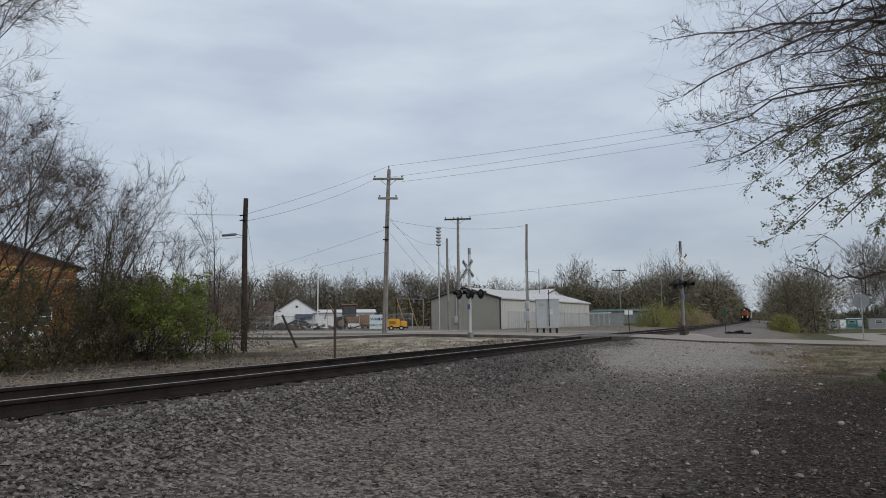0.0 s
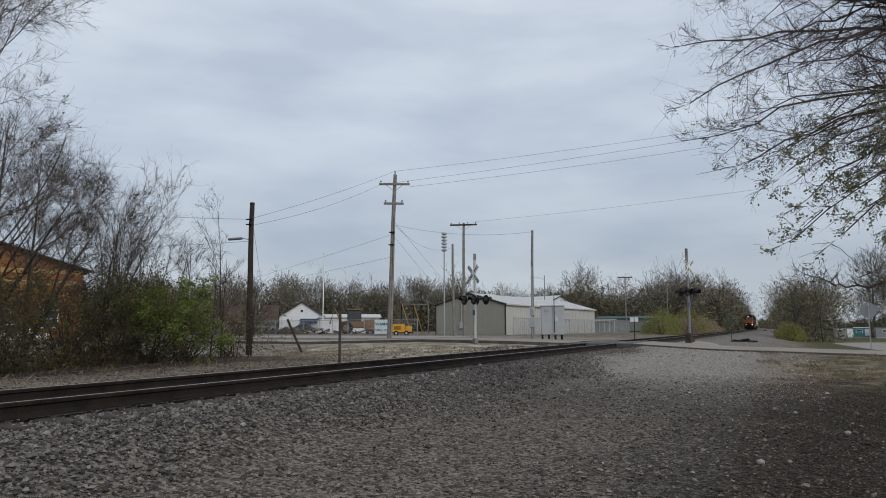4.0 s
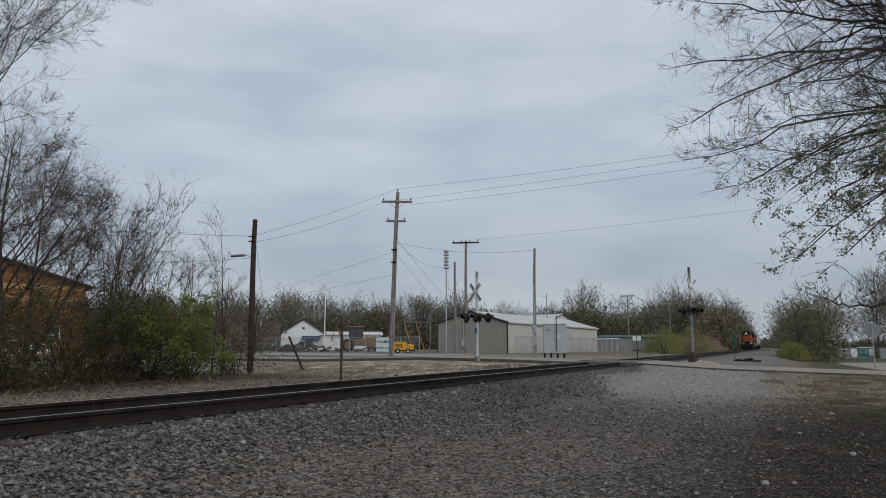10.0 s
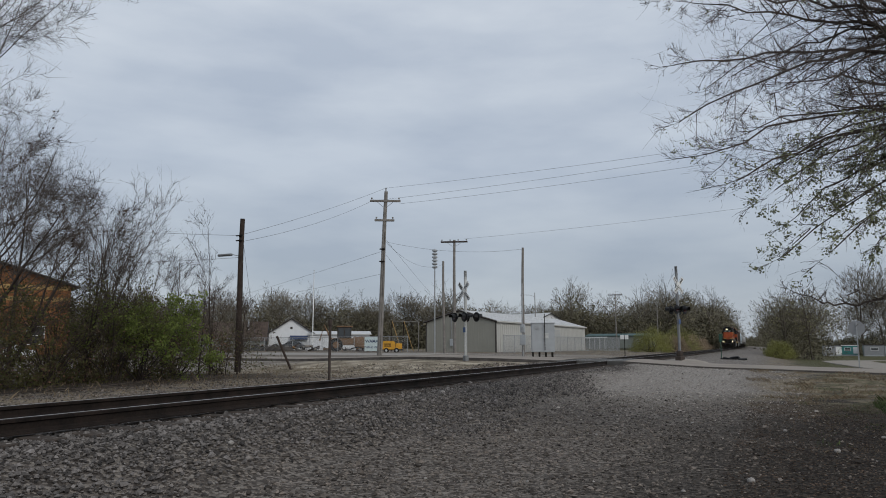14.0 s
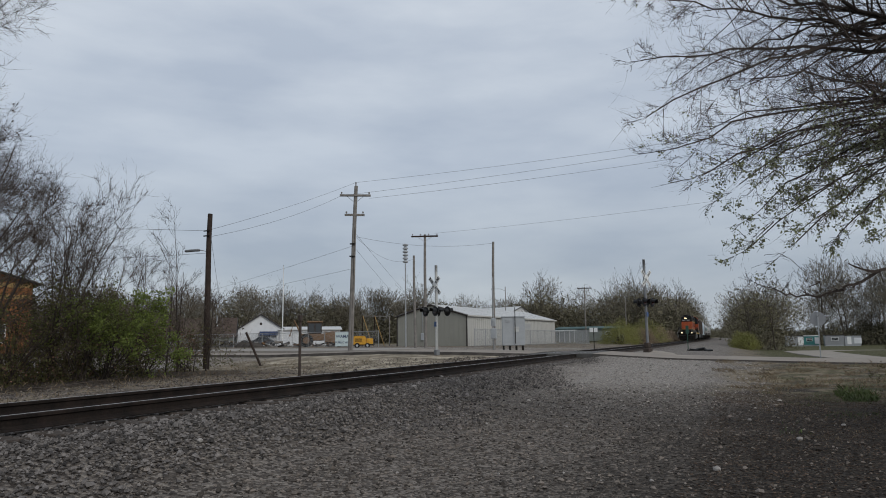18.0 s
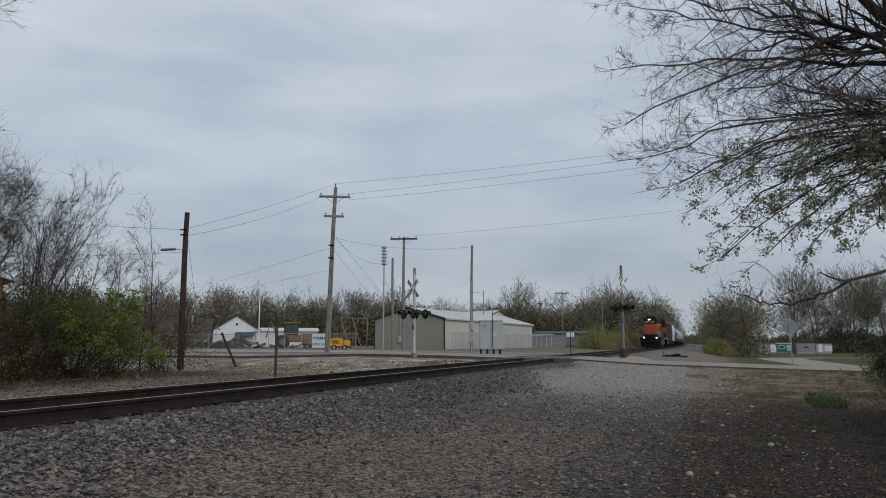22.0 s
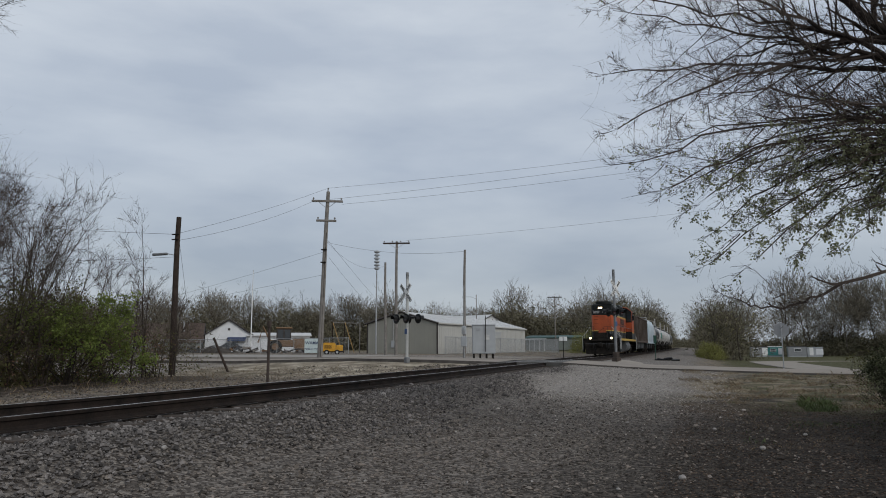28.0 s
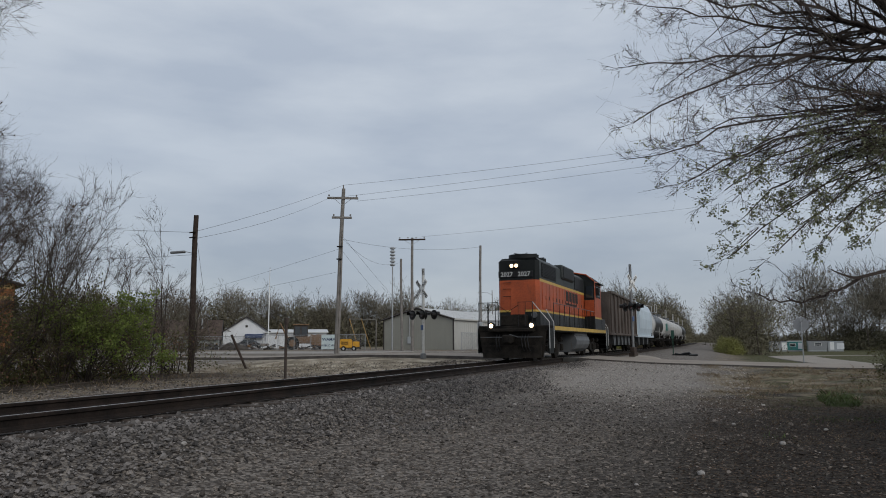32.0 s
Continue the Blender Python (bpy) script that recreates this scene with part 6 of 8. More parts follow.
def salvage():
    """The jumble of timber, pipes and rusty iron behind the yard fence."""
    rng = random.Random(77)
    mats = (M_SHINGLE, M_DARKTRIM, M_TAN, M_POLE, M_DARKMETAL, M_CONCRETE, M_RUSTPOST)
    for k in range(9):
        x, y = -46.0 - 2.6 * k + rng.uniform(-0.6, 0.6), 73.6 + 0.55 * k + rng.uniform(-0.5, 0.8)
        t = thing("scrap_heap", pose(x, y, gz0(x, y), 0, 0, rng.uniform(0, 90)) @ Matrix.Scale(0.55 if k in (1, 2) else 0.9, 4), "jumbled heap of old timber, pipe and rusty iron", "scrap heap", "scrap heaps behind the fence")
        for i in range(7):
            L, w = rng.uniform(0.4, 1.1), rng.uniform(0.05, 0.22)
            m = pose(rng.uniform(-0.7, 0.7), rng.uniform(-0.5, 0.5), rng.uniform(0.15, 0.75), rng.uniform(-20, 20), rng.uniform(-35, 35), rng.uniform(0, 180))
            if i % 3 == 0:
                part("pipe", Geo().tube([(-L, 0, 0), (L, 0, 0)], w * 0.7, 9), mats[rng.randrange(7)], t, m=m)
            else:
                part("timber", Geo().box(-L, L, -w, w, -w * 0.7, w * 0.7, 0.01), mats[rng.randrange(7)], t, m=m)
        part("pallet", Geo().box(-0.7, 0.7, -0.6, 0.6, 0, 0.14, 0.01), M_POLE, t)
    d = thing("storage_tank", pose(-46.8, 75.6, gz0(-46.8, 75.6), 0, 0, 20), "round tan steel tank lying in the yard", "tank")
    part("tank", Geo().tube([(0, 0, 1.0), (0, 0.1, 1.0), (0, 2.2, 1.0), (0, 2.3, 1.0)], [0.7, 0.95, 0.95, 0.7], 20), M_TAN, d, smooth=True)
    for yy in (0.5, 1.8):
        part("cradle", Geo().box(-0.8, 0.8, yy - 0.08, yy + 0.08, 0, 0.35, 0.01), M_RUSTPOST, d)


salvage()
parked_car(-46.5, 29.5, 40, M_WHITE, "white car parked behind the brush")
parked_car(-69.5, 92.0, 30, M_TANKGREY0, "dark grey car parked by the white house")
parked_car(-36.0, 79.5, 80, M_BLACK, "dark pickup parked beside the shed")
for k in range(9):
    x, y = -57 - 2.1 * k, 74 + 1.3 * k
    r = thing("spoil_heap", pose(x, y, gz0(x, y)), "low dark heap of spoil behind the fence", "spoil heap", "heaps in the yard")
    part("spoil", Geo().tube([(0, 0, -0.1), (0.1, 0, 0.25), (0.15, 0.1, 0.5 + 0.15 * (k % 3)), (0.1, 0.1, 0.6 + 0.2 * (k % 3))], [1.3, 1.0, 0.5, 0.1], 9), M_EDGE, r)

ss = thing("stop_sign", pose(4.02, 42.6, gz0(4.02, 42.6), 0, 0, -6), "octagonal stop sign seen from its bare grey back", "road sign")
part("post", Geo().box(-0.03, 0.03, -0.02, 0.02, -0.2, 2.75, 0.006), M_GALV, ss, "galvanised steel post")
oct_ = [(0.41 * math.cos(math.pi / 8 + k * math.pi / 4), 2.42 + 0.41 * math.sin(math.pi / 8 + k * math.pi / 4)) for k in range(8)]
plate = part("plate", Geo().extrude(oct_, 0.03, 0.045, 0, 0), M_SIGNBACK, ss, "grey back of the plate")
part("red_face", Geo().extrude(oct_, 0.046, 0.049), M_REDSIGN, plate, "red front of the plate")
part("bolt", Geo().tube([(0, 0.03, 2.6), (0, 0.015, 2.6)], 0.02, 6), M_DARKMETAL, plate)

dp = thing("post_with_sign", pose(-11.1, 59.0, gz0(-11.1, 59)), "thin dark post with small white plates", "sign post")
part("post", Geo().tube([(0, 0, -0.1), (0, 0, 1.95)], 0.035, 6), M_DARKMETAL, dp)
for x in (-0.18, 0.18):
    part("plate", Geo().box(x - 0.15, x + 0.15, -0.06, -0.04, 1.6, 1.95, 0.005), M_WHITE, dp)

gp = thing("marker_post", pose(-3.75, 59.9, gz0(-3.75, 59.9)), "dark green marker post with a flat green plate", "marker post")
part("post", Geo().tube([(0, 0, -0.2), (0, 0, 1.6)], 0.035, 6), M_GREENPAINT, gp)
part("plate", Geo().box(-0.12, 0.12, -0.03, 0, 1.3, 1.95, 0.005), M_GREENPAINT, gp)
scrap = thing("scrap_sleepers", pose(-3.0, 57.5, gz0(-3.0, 57.5), 0, 0, -20), "small heap of dark old sleepers on the gravel", "sleeper heap")
for k, (x, y, z, a, l) in enumerate(((0, 0, 0.03, 0, 0.5), (0.7, 0.3, 0.03, 25, 0.42), (0.2, 0.4, 0.09, -28, 0.45), (-0.5, 0.3, 0.02, 50, 0.35), (0.9, -0.1, 0.0, 70, 0.3), (0.4, 0.0, 0.14, 8, 0.25))):
    part("sleeper", Geo().box(-l, l, -0.09, 0.09, -0.06, 0.06, 0.012), M_BLACK, scrap, m=pose(x, y, z + 0.03, 4 * k, 7 - 3 * k, a))

fpst = thing("fence_post", pose(-12.95, 19.0, gz0(-12.95, 19.0)), "rusty bare steel post beside the track", "post")
part("post", Geo().tube([(0, 0, -0.2), (0, 0, 2.05)], 0.045, 8).box(-0.05, 0.05, -0.06, 0.06, 1.9, 2.1, 0.01), M_RUSTPOST, fpst, smooth=True)
lean = thing("leaning_post", tilt_to((-21.7, 28.6, gz0(-21.7, 28.6) - 0.15), (-22.45, 28.2, 1.3)), "dark leaning wooden post in dead grass", "post")
part("post", Geo().tube([(0, 0, -0.1), (0, 0, 1.95)], 0.06, 7), M_DARKPOLE, lean)

# concrete apron and side street
ap = Geo()
for k in range(6):
    x0, x1 = -44 + k * 3.4, -44 + (k + 1) * 3.4 - 0.05
    ap.box(x0, x1, 43.0, 54.0, -0.12, 0.045, 0.01)
tagged(new("pavement", ap.mesh("pavement", M_CONCRETE)), "pale concrete yard apron beside the road", "pavement", kind="structure")
dr = Geo()
pts = [(11.5, 38.0), (9.8, 48), (8.0, 60), (7.0, 74), (7.0, 88), (9.0, 101), (14, 110), (24, 115)]
for (xa, ya), (xb, yb) in zip(pts, pts[1:]):
    wa, wb = 1.8 + (ya - 38) * 0.01, 1.8 + (yb - 38) * 0.01
    za, zb = gz0(xa, ya) + 0.06, gz0(xb, yb) + 0.06
    dr.add([(xa - wa, ya, za), (xa + wa, ya - 0.8, za), (xb + wb, yb - 0.8, zb), (xb - wb, yb, zb), (xa - wa, ya, za - 0.2), (xa + wa, ya - 0.8, za - 0.2), (xb + wb, yb - 0.8, zb - 0.2), (xb - wb, yb, zb - 0.2)],
           [(0, 1, 2, 3), (0, 3, 7, 4), (1, 2, 6, 5)])
tagged(new("side_street", dr.mesh("side_street", M_DRIVE)), "pale gravel side street curving away to the homes", "road", kind="structure")
mound = Geo()
mound.tube([(0, 0, -0.5), (0, 0, 0.0), (0, 0, 0.12), (0, 0, 0.16)], [2.0, 1.2, 0.6, 0.15], 20)
tagged(new("gravel_mound", mound.mesh("gravel_mound", M_DRIVE, True)), "pale gravel mound under the crossing signal", "gravel mound", kind="structure").matrix_basis = pose(-4.5, 40.6, -0.16)


# ---- loose stone, grass and litter ----
def shoulder(x, y, rng):
    o = x - track_x(y)
    edge = 3.1 - 1.1 * ease(y, 16, 27) + 0.45 * np.sin(y * 0.7) + rng.normal(0, 0.3, len(x))
    keep = (o > 0.83) & (o < edge) & ~((np.abs(y - road_y(x)) < ROAD_HALF + 0.2))
    return keep


stones(44000, (-7.2, -3.9), (1.0, 31.0), 0.0185, M_BALLAST, "ballast", "dark grey broken ballast stones along the rail", 0.012, 1, shoulder, 0.75)
stones(7000, (-8.62, -7.3), (1.0, 33.0), 0.03, M_BALLAST, "ballast", "dark grey broken ballast stones between the rails", 0.012, 2)
stones(9000, (-12.6, -8.8), (4.0, 32.0), 0.03, M_PEBBLE, "ballast", "grey ballast stones beyond the track", 0.004, 3)


def lot(x, y, rng):
    fade = rng.random(len(x)) > ease(y + rng.normal(0, 1.0, len(x)), 14.0, 23.0) * (x < 0.2)
    return (x > -5.6 + rng.normal(0, 0.4, len(x))) & ((x < rng.normal(-0.3, 0.9, len(x)) + 0.09 * np.minimum(y - 15, 0)) | (rng.random(len(x)) < 0.2)) & (x > -0.92 * y - 0.6) & fade


def pad(x, y, rng):
    return (rng.random(len(x)) < ease(y, 11.0, 27.0)) & (x > -5.4 + rng.normal(0, 0.3, len(x)))


stones(9000, (-19.0, -11.2), (8.0, 31.0), 0.024, M_PEBBLE, "gravel", "grey loose gravel along the far side of the track", 0.0, 12)
stones(38000, (-6.2, 1.6), (3.2, 24.0), 0.016, M_PEBBLE, "gravel", "small grey gravel stones pressed into the lot", 0.0, 4, lot, 0.55)
stones(15000, (-6.0, 0.8), (12.0, 33.0), 0.017, M_PALEPEBBLE, "gravel", "small pale gravel stones near the crossing", 0.0, 5, pad, 0.5)
stones(120, (-6.0, 2.5), (4.0, 24.0), 0.017, M_PALESTONE, "pale_pebbles", "scattered pale pebbles on the gravel", 0.0, 6)


def single_stone(x, y, r, label, seed, mat=None):
    rng = random.Random(seed)
    bm = bmesh.new()
    bmesh.ops.create_icosphere(bm, subdivisions=2, radius=r)
    for v in bm.verts:
        v.co *= 1 + 0.25 * noise.noise(v.co / r * 1.3 + Vector((seed, 0, 0)))
        v.co.z *= 0.75
    me = bpy.data.meshes.new("stone")
    bm.to_mesh(me)
    bm.free()
    me.materials.append(mat or M_PALESTONE)
    ob = new("stone", me)
    ob.matrix_basis = pose(x, y, gz(x, y) + r * 0.45, 0, 0, seed * 40)
    tagged(ob, label, "stone", "pale stones on the gravel")


for k, (x, y, r) in enumerate(((-0.3, 8.5, 0.058), (0.72, 11.3, 0.062), (-6.2, 13.2, 0.07), (-0.9, 7.6, 0.03), (0.1, 13.6, 0.05), (1.5, 13.2, 0.05), (-6.3, 8.9, 0.05), (-5.6, 6.3, 0.05))):
    single_stone(x, y, r * 0.72, "pale rounded stone lying on the dark gravel", k + 1)


def blades(n, region, h, mat, name, label, seed, width=0.006, lean=0.5, keep=None):
    """Thin blades of grass or dead stalks."""
    rng = np.random.default_rng(seed)
    x, y = rng.uniform(region[0], region[1], n), rng.uniform(region[2], region[3], n)
    clump = np.array([noise.noise(Vector((a * 0.9, b * 0.9, seed))) for a, b in zip(x, y)])
    k = clump > 0.02 if keep is None else keep(x, y, clump)
    x, y = x[k], y[k]
    n = len(x)
    z = ground_z(x, y) - 0.01 + 0.055 * np.array([noise.noise(Vector((a * 0.35, b * 0.35, 0))) for a, b in zip(x, y)])
    hh = h * rng.lognormal(0, 0.4, n)
    a = rng.uniform(0, 6.28, n)
    dx, dy = np.cos(a), np.sin(a)
    l = lean * rng.uniform(0.2, 1.4, n) * hh
    w = width * rng.uniform(0.6, 1.5, n)
    px, py = -dy * w, dx * w
    v = np.stack([np.stack([x - px, y - py, z], -1), np.stack([x + px, y + py, z], -1),
                  np.stack([x + px * 0.7 + dx * l * 0.4, y + py * 0.7 + dy * l * 0.4, z + hh * 0.6], -1), np.stack([x + dx * l, y + dy * l, z + hh], -1)], 1)
    f = np.arange(n)[:, None] * 4 + np.arange(4)[None]
    tagged(new(name, quick_mesh(name, v.reshape(-1, 3), f, mat)), label, "grass", kind="stuff")


M_BLADE = material("fresh_grass", (0.058, 0.08, 0.026), 0.7, vary=0.3, scale=2, bump=0, random_tint=0.3)
M_DEAD = material("dead_straw", (0.17, 0.13, 0.085), 0.85, vary=0.3, scale=2, bump=0, random_tint=0.35)
M_LITTER = material("brown_leaf_litter", (0.078, 0.054, 0.039), 0.9, vary=0.35, scale=2, bump=0, random_tint=0.8)
blades(9000, (0.2, 5.0, 11.0, 27.0), 0.026, M_DEAD, "dead_grass", "dead straw-coloured grass on the bank", 1, 0.005, 1.2)
blades(26000, (-1.0, 6.0, 19.0, 33.0), 0.06, M_DEAD, "dead_grass", "dead straw-coloured grass beside the road", 2, 0.006, 1.0, lambda x, y, c: c > 0.0 + np.maximum(0, 1.6 - x) * 0.16 + np.maximum(0, 22 - y) * 0.06)
blades(12000, (0.5, 5.0, 12.0, 27.0), 0.035, M_BLADE, "grass", "patchy fresh green grass on the bank", 3, 0.006, 0.9, lambda x, y, c: c > 0.2)
blades(4500, (1.6, 3.6, 17.6, 21.6), 0.075, M_BLADE, "grass", "tuft of fresh bright green grass on the bank", 6, 0.008, 0.8, lambda x, y, c: ((x - 2.55) / 0.55) ** 2 + ((y - 19.6) / 1.5) ** 2 < 0.8 + c)
blades(3000, (-24.0, -15.5, 10.0, 31.0), 0.10, M_DEAD, "dead_grass", "dead grass along the far side of the track", 4, 0.009, 0.8)
blades(5000, (14.0, 34.0, 43.0, 90.0), 0.07, M_BLADE, "grass", "green grass beside the side street", 5, 0.02, 0.6)


def flat_litter(n, region, mat, name, label, seed, size=0.03):
    rng = np.random.default_rng(seed)
    x, y = rng.uniform(region[0], region[1], n), rng.uniform(region[2], region[3], n)
    z = ground_z(x, y) + 0.012 + 0.055 * np.array([noise.noise(Vector((a * 0.35, b * 0.35, 0))) for a, b in zip(x, y)])
    v, f = leaf_quads(np.stack([x, y, z], -1), size, seed, 0.0)
    v[:, 2] = np.repeat(z, 4) + (v[:, 2] - np.repeat(z, 4)) * 0.3
    tagged(new(name, quick_mesh(name, v, f, mat)), label, "leaf litter", kind="stuff")


flat_litter(42000, (-0.6, 5.0, 4.5, 20.0), M_LITTER, "leaf_litter", "brown dead leaf litter under the tree", 1, 0.024)
flat_litter(9000, (-1.6, 5.0, 4.5, 14.0), M_EDGE, "bark_litter", "dark bark and twig litter under the tree", 3, 0.03)
flat_litter(5000, (-24.0, -17.5, 8.0, 30.0), M_LITTER, "leaf_litter", "brown dead leaf litter under the brush", 2, 0.05)

# twigs and fallen limbs
for k, (x, y, a, L, grp) in enumerate(((-19.6, 14.4, 20, 2.6, 1), (-19.3, 15.2, 50, 2.2, 1), (-18.9, 14.0, -15, 1.8, 1), (1.6, 9.8, 60, 0.9, 2), (0.9, 15.0, 80, 1.3, 2), (1.9, 12.0, 30, 1.1, 2))):
    rng = random.Random(70 + k)
    segs, tips = [], []
    grow(rng, (0, 0, 0.05), (math.cos(radians(a)), math.sin(radians(a)), 0.12), L, 0.035 if grp == 1 else 0.012, 0, ((5, 3, 0.12, 0.0, 35, 0.5), (4, 2, 0.15, 0.0, 35, 0.5), (2, 0, 0.1, 0, 30, 0.5)), segs, tips)
    v, f = tubes(segs, 5)
    v[:, 2] = np.abs(v[:, 2]) * 0.6
    ob = new("fallen_branch", quick_mesh("fallen_branch", v, f, M_PALETWIG if grp == 1 else M_BARK, smooth=True))
    ob.matrix_basis = pose(x, y, gz(x, y) - 0.005)
    tagged(ob, "bare fallen branch lying on the ground", "branch", "fallen branches")

M_DARKOLIVE = material("dark_olive_leaf", (0.048, 0.052, 0.024), 0.8, vary=0.3, scale=1.5, fine=9, bump=0.0, random_tint=0.35)
# brush growing under the near tree, at the edge of the bank
for k, (x, y, h, g, mat, lab) in enumerate(((3.4, 13.8, 0.5, 0.95, M_DARKOLIVE, "small thin green shrub at the foot of the bank"), (3.7, 14.6, 1.3, 0.95, M_DARKOLIVE, "dark tangled brush under the tree"), (4.2, 15.8, 1.7, 0.95, M_DARKOLIVE, "dark tangled brush under the tree"), (4.2, 17.6, 1.2, 0.95, M_DARKOLIVE, "dark tangled brush under the tree"), (3.1, 11.6, 0.6, 0.95, M_DARKOLIVE, "dark tangled brush under the tree"),
                                        (3.5, 12.7, 0.9, 0.95, M_DARKOLIVE, "dark tangled brush under the tree"), (3.95, 13.3, 1.3, 0.95, M_DARKOLIVE, "dark tangled brush under the tree"), (3.0, 10.9, 0.6, 0.95, M_DARKOLIVE, "dark tangled brush under the tree"), (4.4, 16.8, 1.6, 0.95, M_DARKOLIVE, "dark tangled brush under the tree"), (3.2, 10.2, 0.7, 0.95, M_DARKOLIVE, "dark tangled brush under the tree"), (3.6, 9.5, 0.8, 0.95, M_DARKOLIVE, "dark tangled brush under the tree"), (3.6, 14.8, 0.9, 0.95, M_DARKOLIVE, "dark tangled brush under the tree"), (3.9, 17.8, 1.1, 0.3, M_LEAF, "thin green brush beyond the tree"), (4.4, 21.5, 1.3, 0.3, M_OLIVE, "thin green brush beyond the tree"), (5.0, 17.0, 1.5, 0.3, M_LEAF, "thin green brush beyond the tree"), (5.6, 20.5, 1.6, 0.3, M_LEAF, "thin green brush beyond the tree"))):
    upright_tree("shrub", lab, (x, y, gz(x, y)), h, 0.012, 90 + k, SHRUB, 10, (0, 0), 0.5, 0.008, leaves=((g, 0.03, mat, "leaves", 9.0),), group="brush under the tree", category="shrub")


# ---- the train ----
M_ORANGE = material("faded_orange_paint", (0.33, 0.06, 0.013), 0.5, vary=0.28, scale=1.2, fine=14, bump=0.04, rust=(0.075, 0.03, 0.018), rust_amount=0.38)
M_LOCOBLACK = material("sooty_dark_green_paint", (0.006, 0.0075, 0.007), 0.62, vary=0.35, scale=1.5, fine=14, bump=0.05)
M_SLATE = material("weathered_slate_paint", (0.032, 0.037, 0.036), 0.55, vary=0.3, scale=1.5, fine=14, bump=0.05)
M_LOCOGREY = material("worn_charcoal_paint", (0.016, 0.017, 0.018), 0.5, vary=0.25, scale=1.5, fine=14, bump=0.05)
M_YELLOW = material("yellow_stripe_paint", (0.48, 0.31, 0.06), 0.5, vary=0.15, scale=2, bump=0.03)
M_TANKGREY = material("dusty_grey_paint", (0.1, 0.105, 0.11), 0.55, vary=0.25, scale=2, bump=0.05, rust=(0.09, 0.06, 0.045), rust_amount=0.3)
M_RAILING = material("pale_handrail", (0.42, 0.42, 0.41), 0.5, vary=0.1, scale=4, bump=0.0)
M_BROWN = material("brown_hopper_paint", (0.085, 0.068, 0.058), 0.75, vary=0.28, scale=0.8, fine=12, bump=0.08, rust=(0.13, 0.075, 0.05), rust_amount=0.25)
M_PALEBLUE = material("pale_blue_grey_hopper_paint", (0.46, 0.53, 0.58), 0.6, vary=0.1, scale=0.8, fine=10, bump=0.05, rust=(0.16, 0.11, 0.08), rust_amount=0.12)
M_TANKWHITE = material("grimy_white_tank_paint", (0.45, 0.44, 0.42), 0.5, vary=0.14, scale=0.8, fine=10, bump=0.04, rust=(0.15, 0.12, 0.10), rust_amount=0.3)
M_TANKBLACK = material("black_tank_paint", (0.02, 0.02, 0.021), 0.4, vary=0.4, scale=0.8, fine=10, bump=0.05)
M_GREEN = material("teal_green_paint", (0.02, 0.17, 0.14), 0.5, vary=0.15, scale=2, bump=0.03)
M_LAMP = glow("lit_headlight", (1.0, 0.74, 0.42), 6.0)
M_GLASS = glass("dark_cab_glass")


def front_s(t):
    """How far up the line the train's front stands at t seconds."""
    u = (t - 32.0) / 16.0
    return 27.52 - 130.23 * u - 19.25 * u * u - 6.86 * u ** 3


AXLES = []


def wheelset(parent, y, r=0.49):
    g = Geo().tube([(-0.9, 0, 0), (0.9, 0, 0)], 0.085, 10)
    for s in (-1, 1):
        g.tube([(s * 0.69, 0, 0), (s * 0.70, 0, 0), (s * 0.725, 0, 0), (s * 0.83, 0, 0)], [r + 0.03, r + 0.03, r, r - 0.01], 24)
    for s in (-1, 1):
        for k in range(6):
            a = k * math.pi / 3
            g.box(s * 0.83, s * 0.845, 0.2 * math.cos(a) - 0.04, 0.2 * math.cos(a) + 0.04, 0.2 * math.sin(a) - 0.04, 0.2 * math.sin(a) + 0.04, 0.01)
    ob = part("wheelset", g, M_DARKMETAL, parent, m=pose(0, y, 0), smooth=True)
    AXLES.append((ob, y, r))
    return ob


def bogie(parent, y, half, r, name="truck"):
    """A two-axle truck: side frames, bolster, springs and its wheelsets."""
    t = new(name)
    t.empty_display_size = 0.2
    t.parent = parent
    t.matrix_basis = pose(0, y, r)
    for s in (-1, 1):
        g = Geo()
        x0, x1 = s * 0.93, s * 1.06
        g.extrude([(-half - 0.3, 0.12), (-half + 0.22, 0.16), (-0.45, 0.28), (0.45, 0.28), (half - 0.22, 0.16), (half + 0.3, 0.12), (half + 0.3, -0.12), (half - 0.2, -0.1), (0.5, -0.26), (-0.5, -0.26), (-half + 0.2, -0.1), (-half - 0.3, -0.12)], x0, x1, axis="x")
        for e in (-1, 1):
            g.tube([(s * 1.02, e * half, 0), (s * 1.15, e * half, 0)], 0.13, 12)
            g.box(s * 1.05, s * 1.11, e * half - 0.16, e * half + 0.16, -0.16, 0.16, 0.02)
        for k in (-0.2, 0, 0.2):
            g.tube([(s * 1.09, k, -0.18), (s * 1.09, k, 0.14)], 0.075, 8)
        part("side_frame", g, M_DARKMETAL, t)
    part("bolster", Geo().box(-1.0, 1.0, -0.22, 0.22, 0.0, 0.28, 0.03), M_DARKMETAL, t)
    for e in (-1, 1):
        wheelset(t, e * half, r)
    return t


def handrail(parent, pts, r=0.018, mat=None, name="handrail", label=""):
    return part(name, Geo().tube(pts, r, 6), mat or M_BLACK, parent, label)


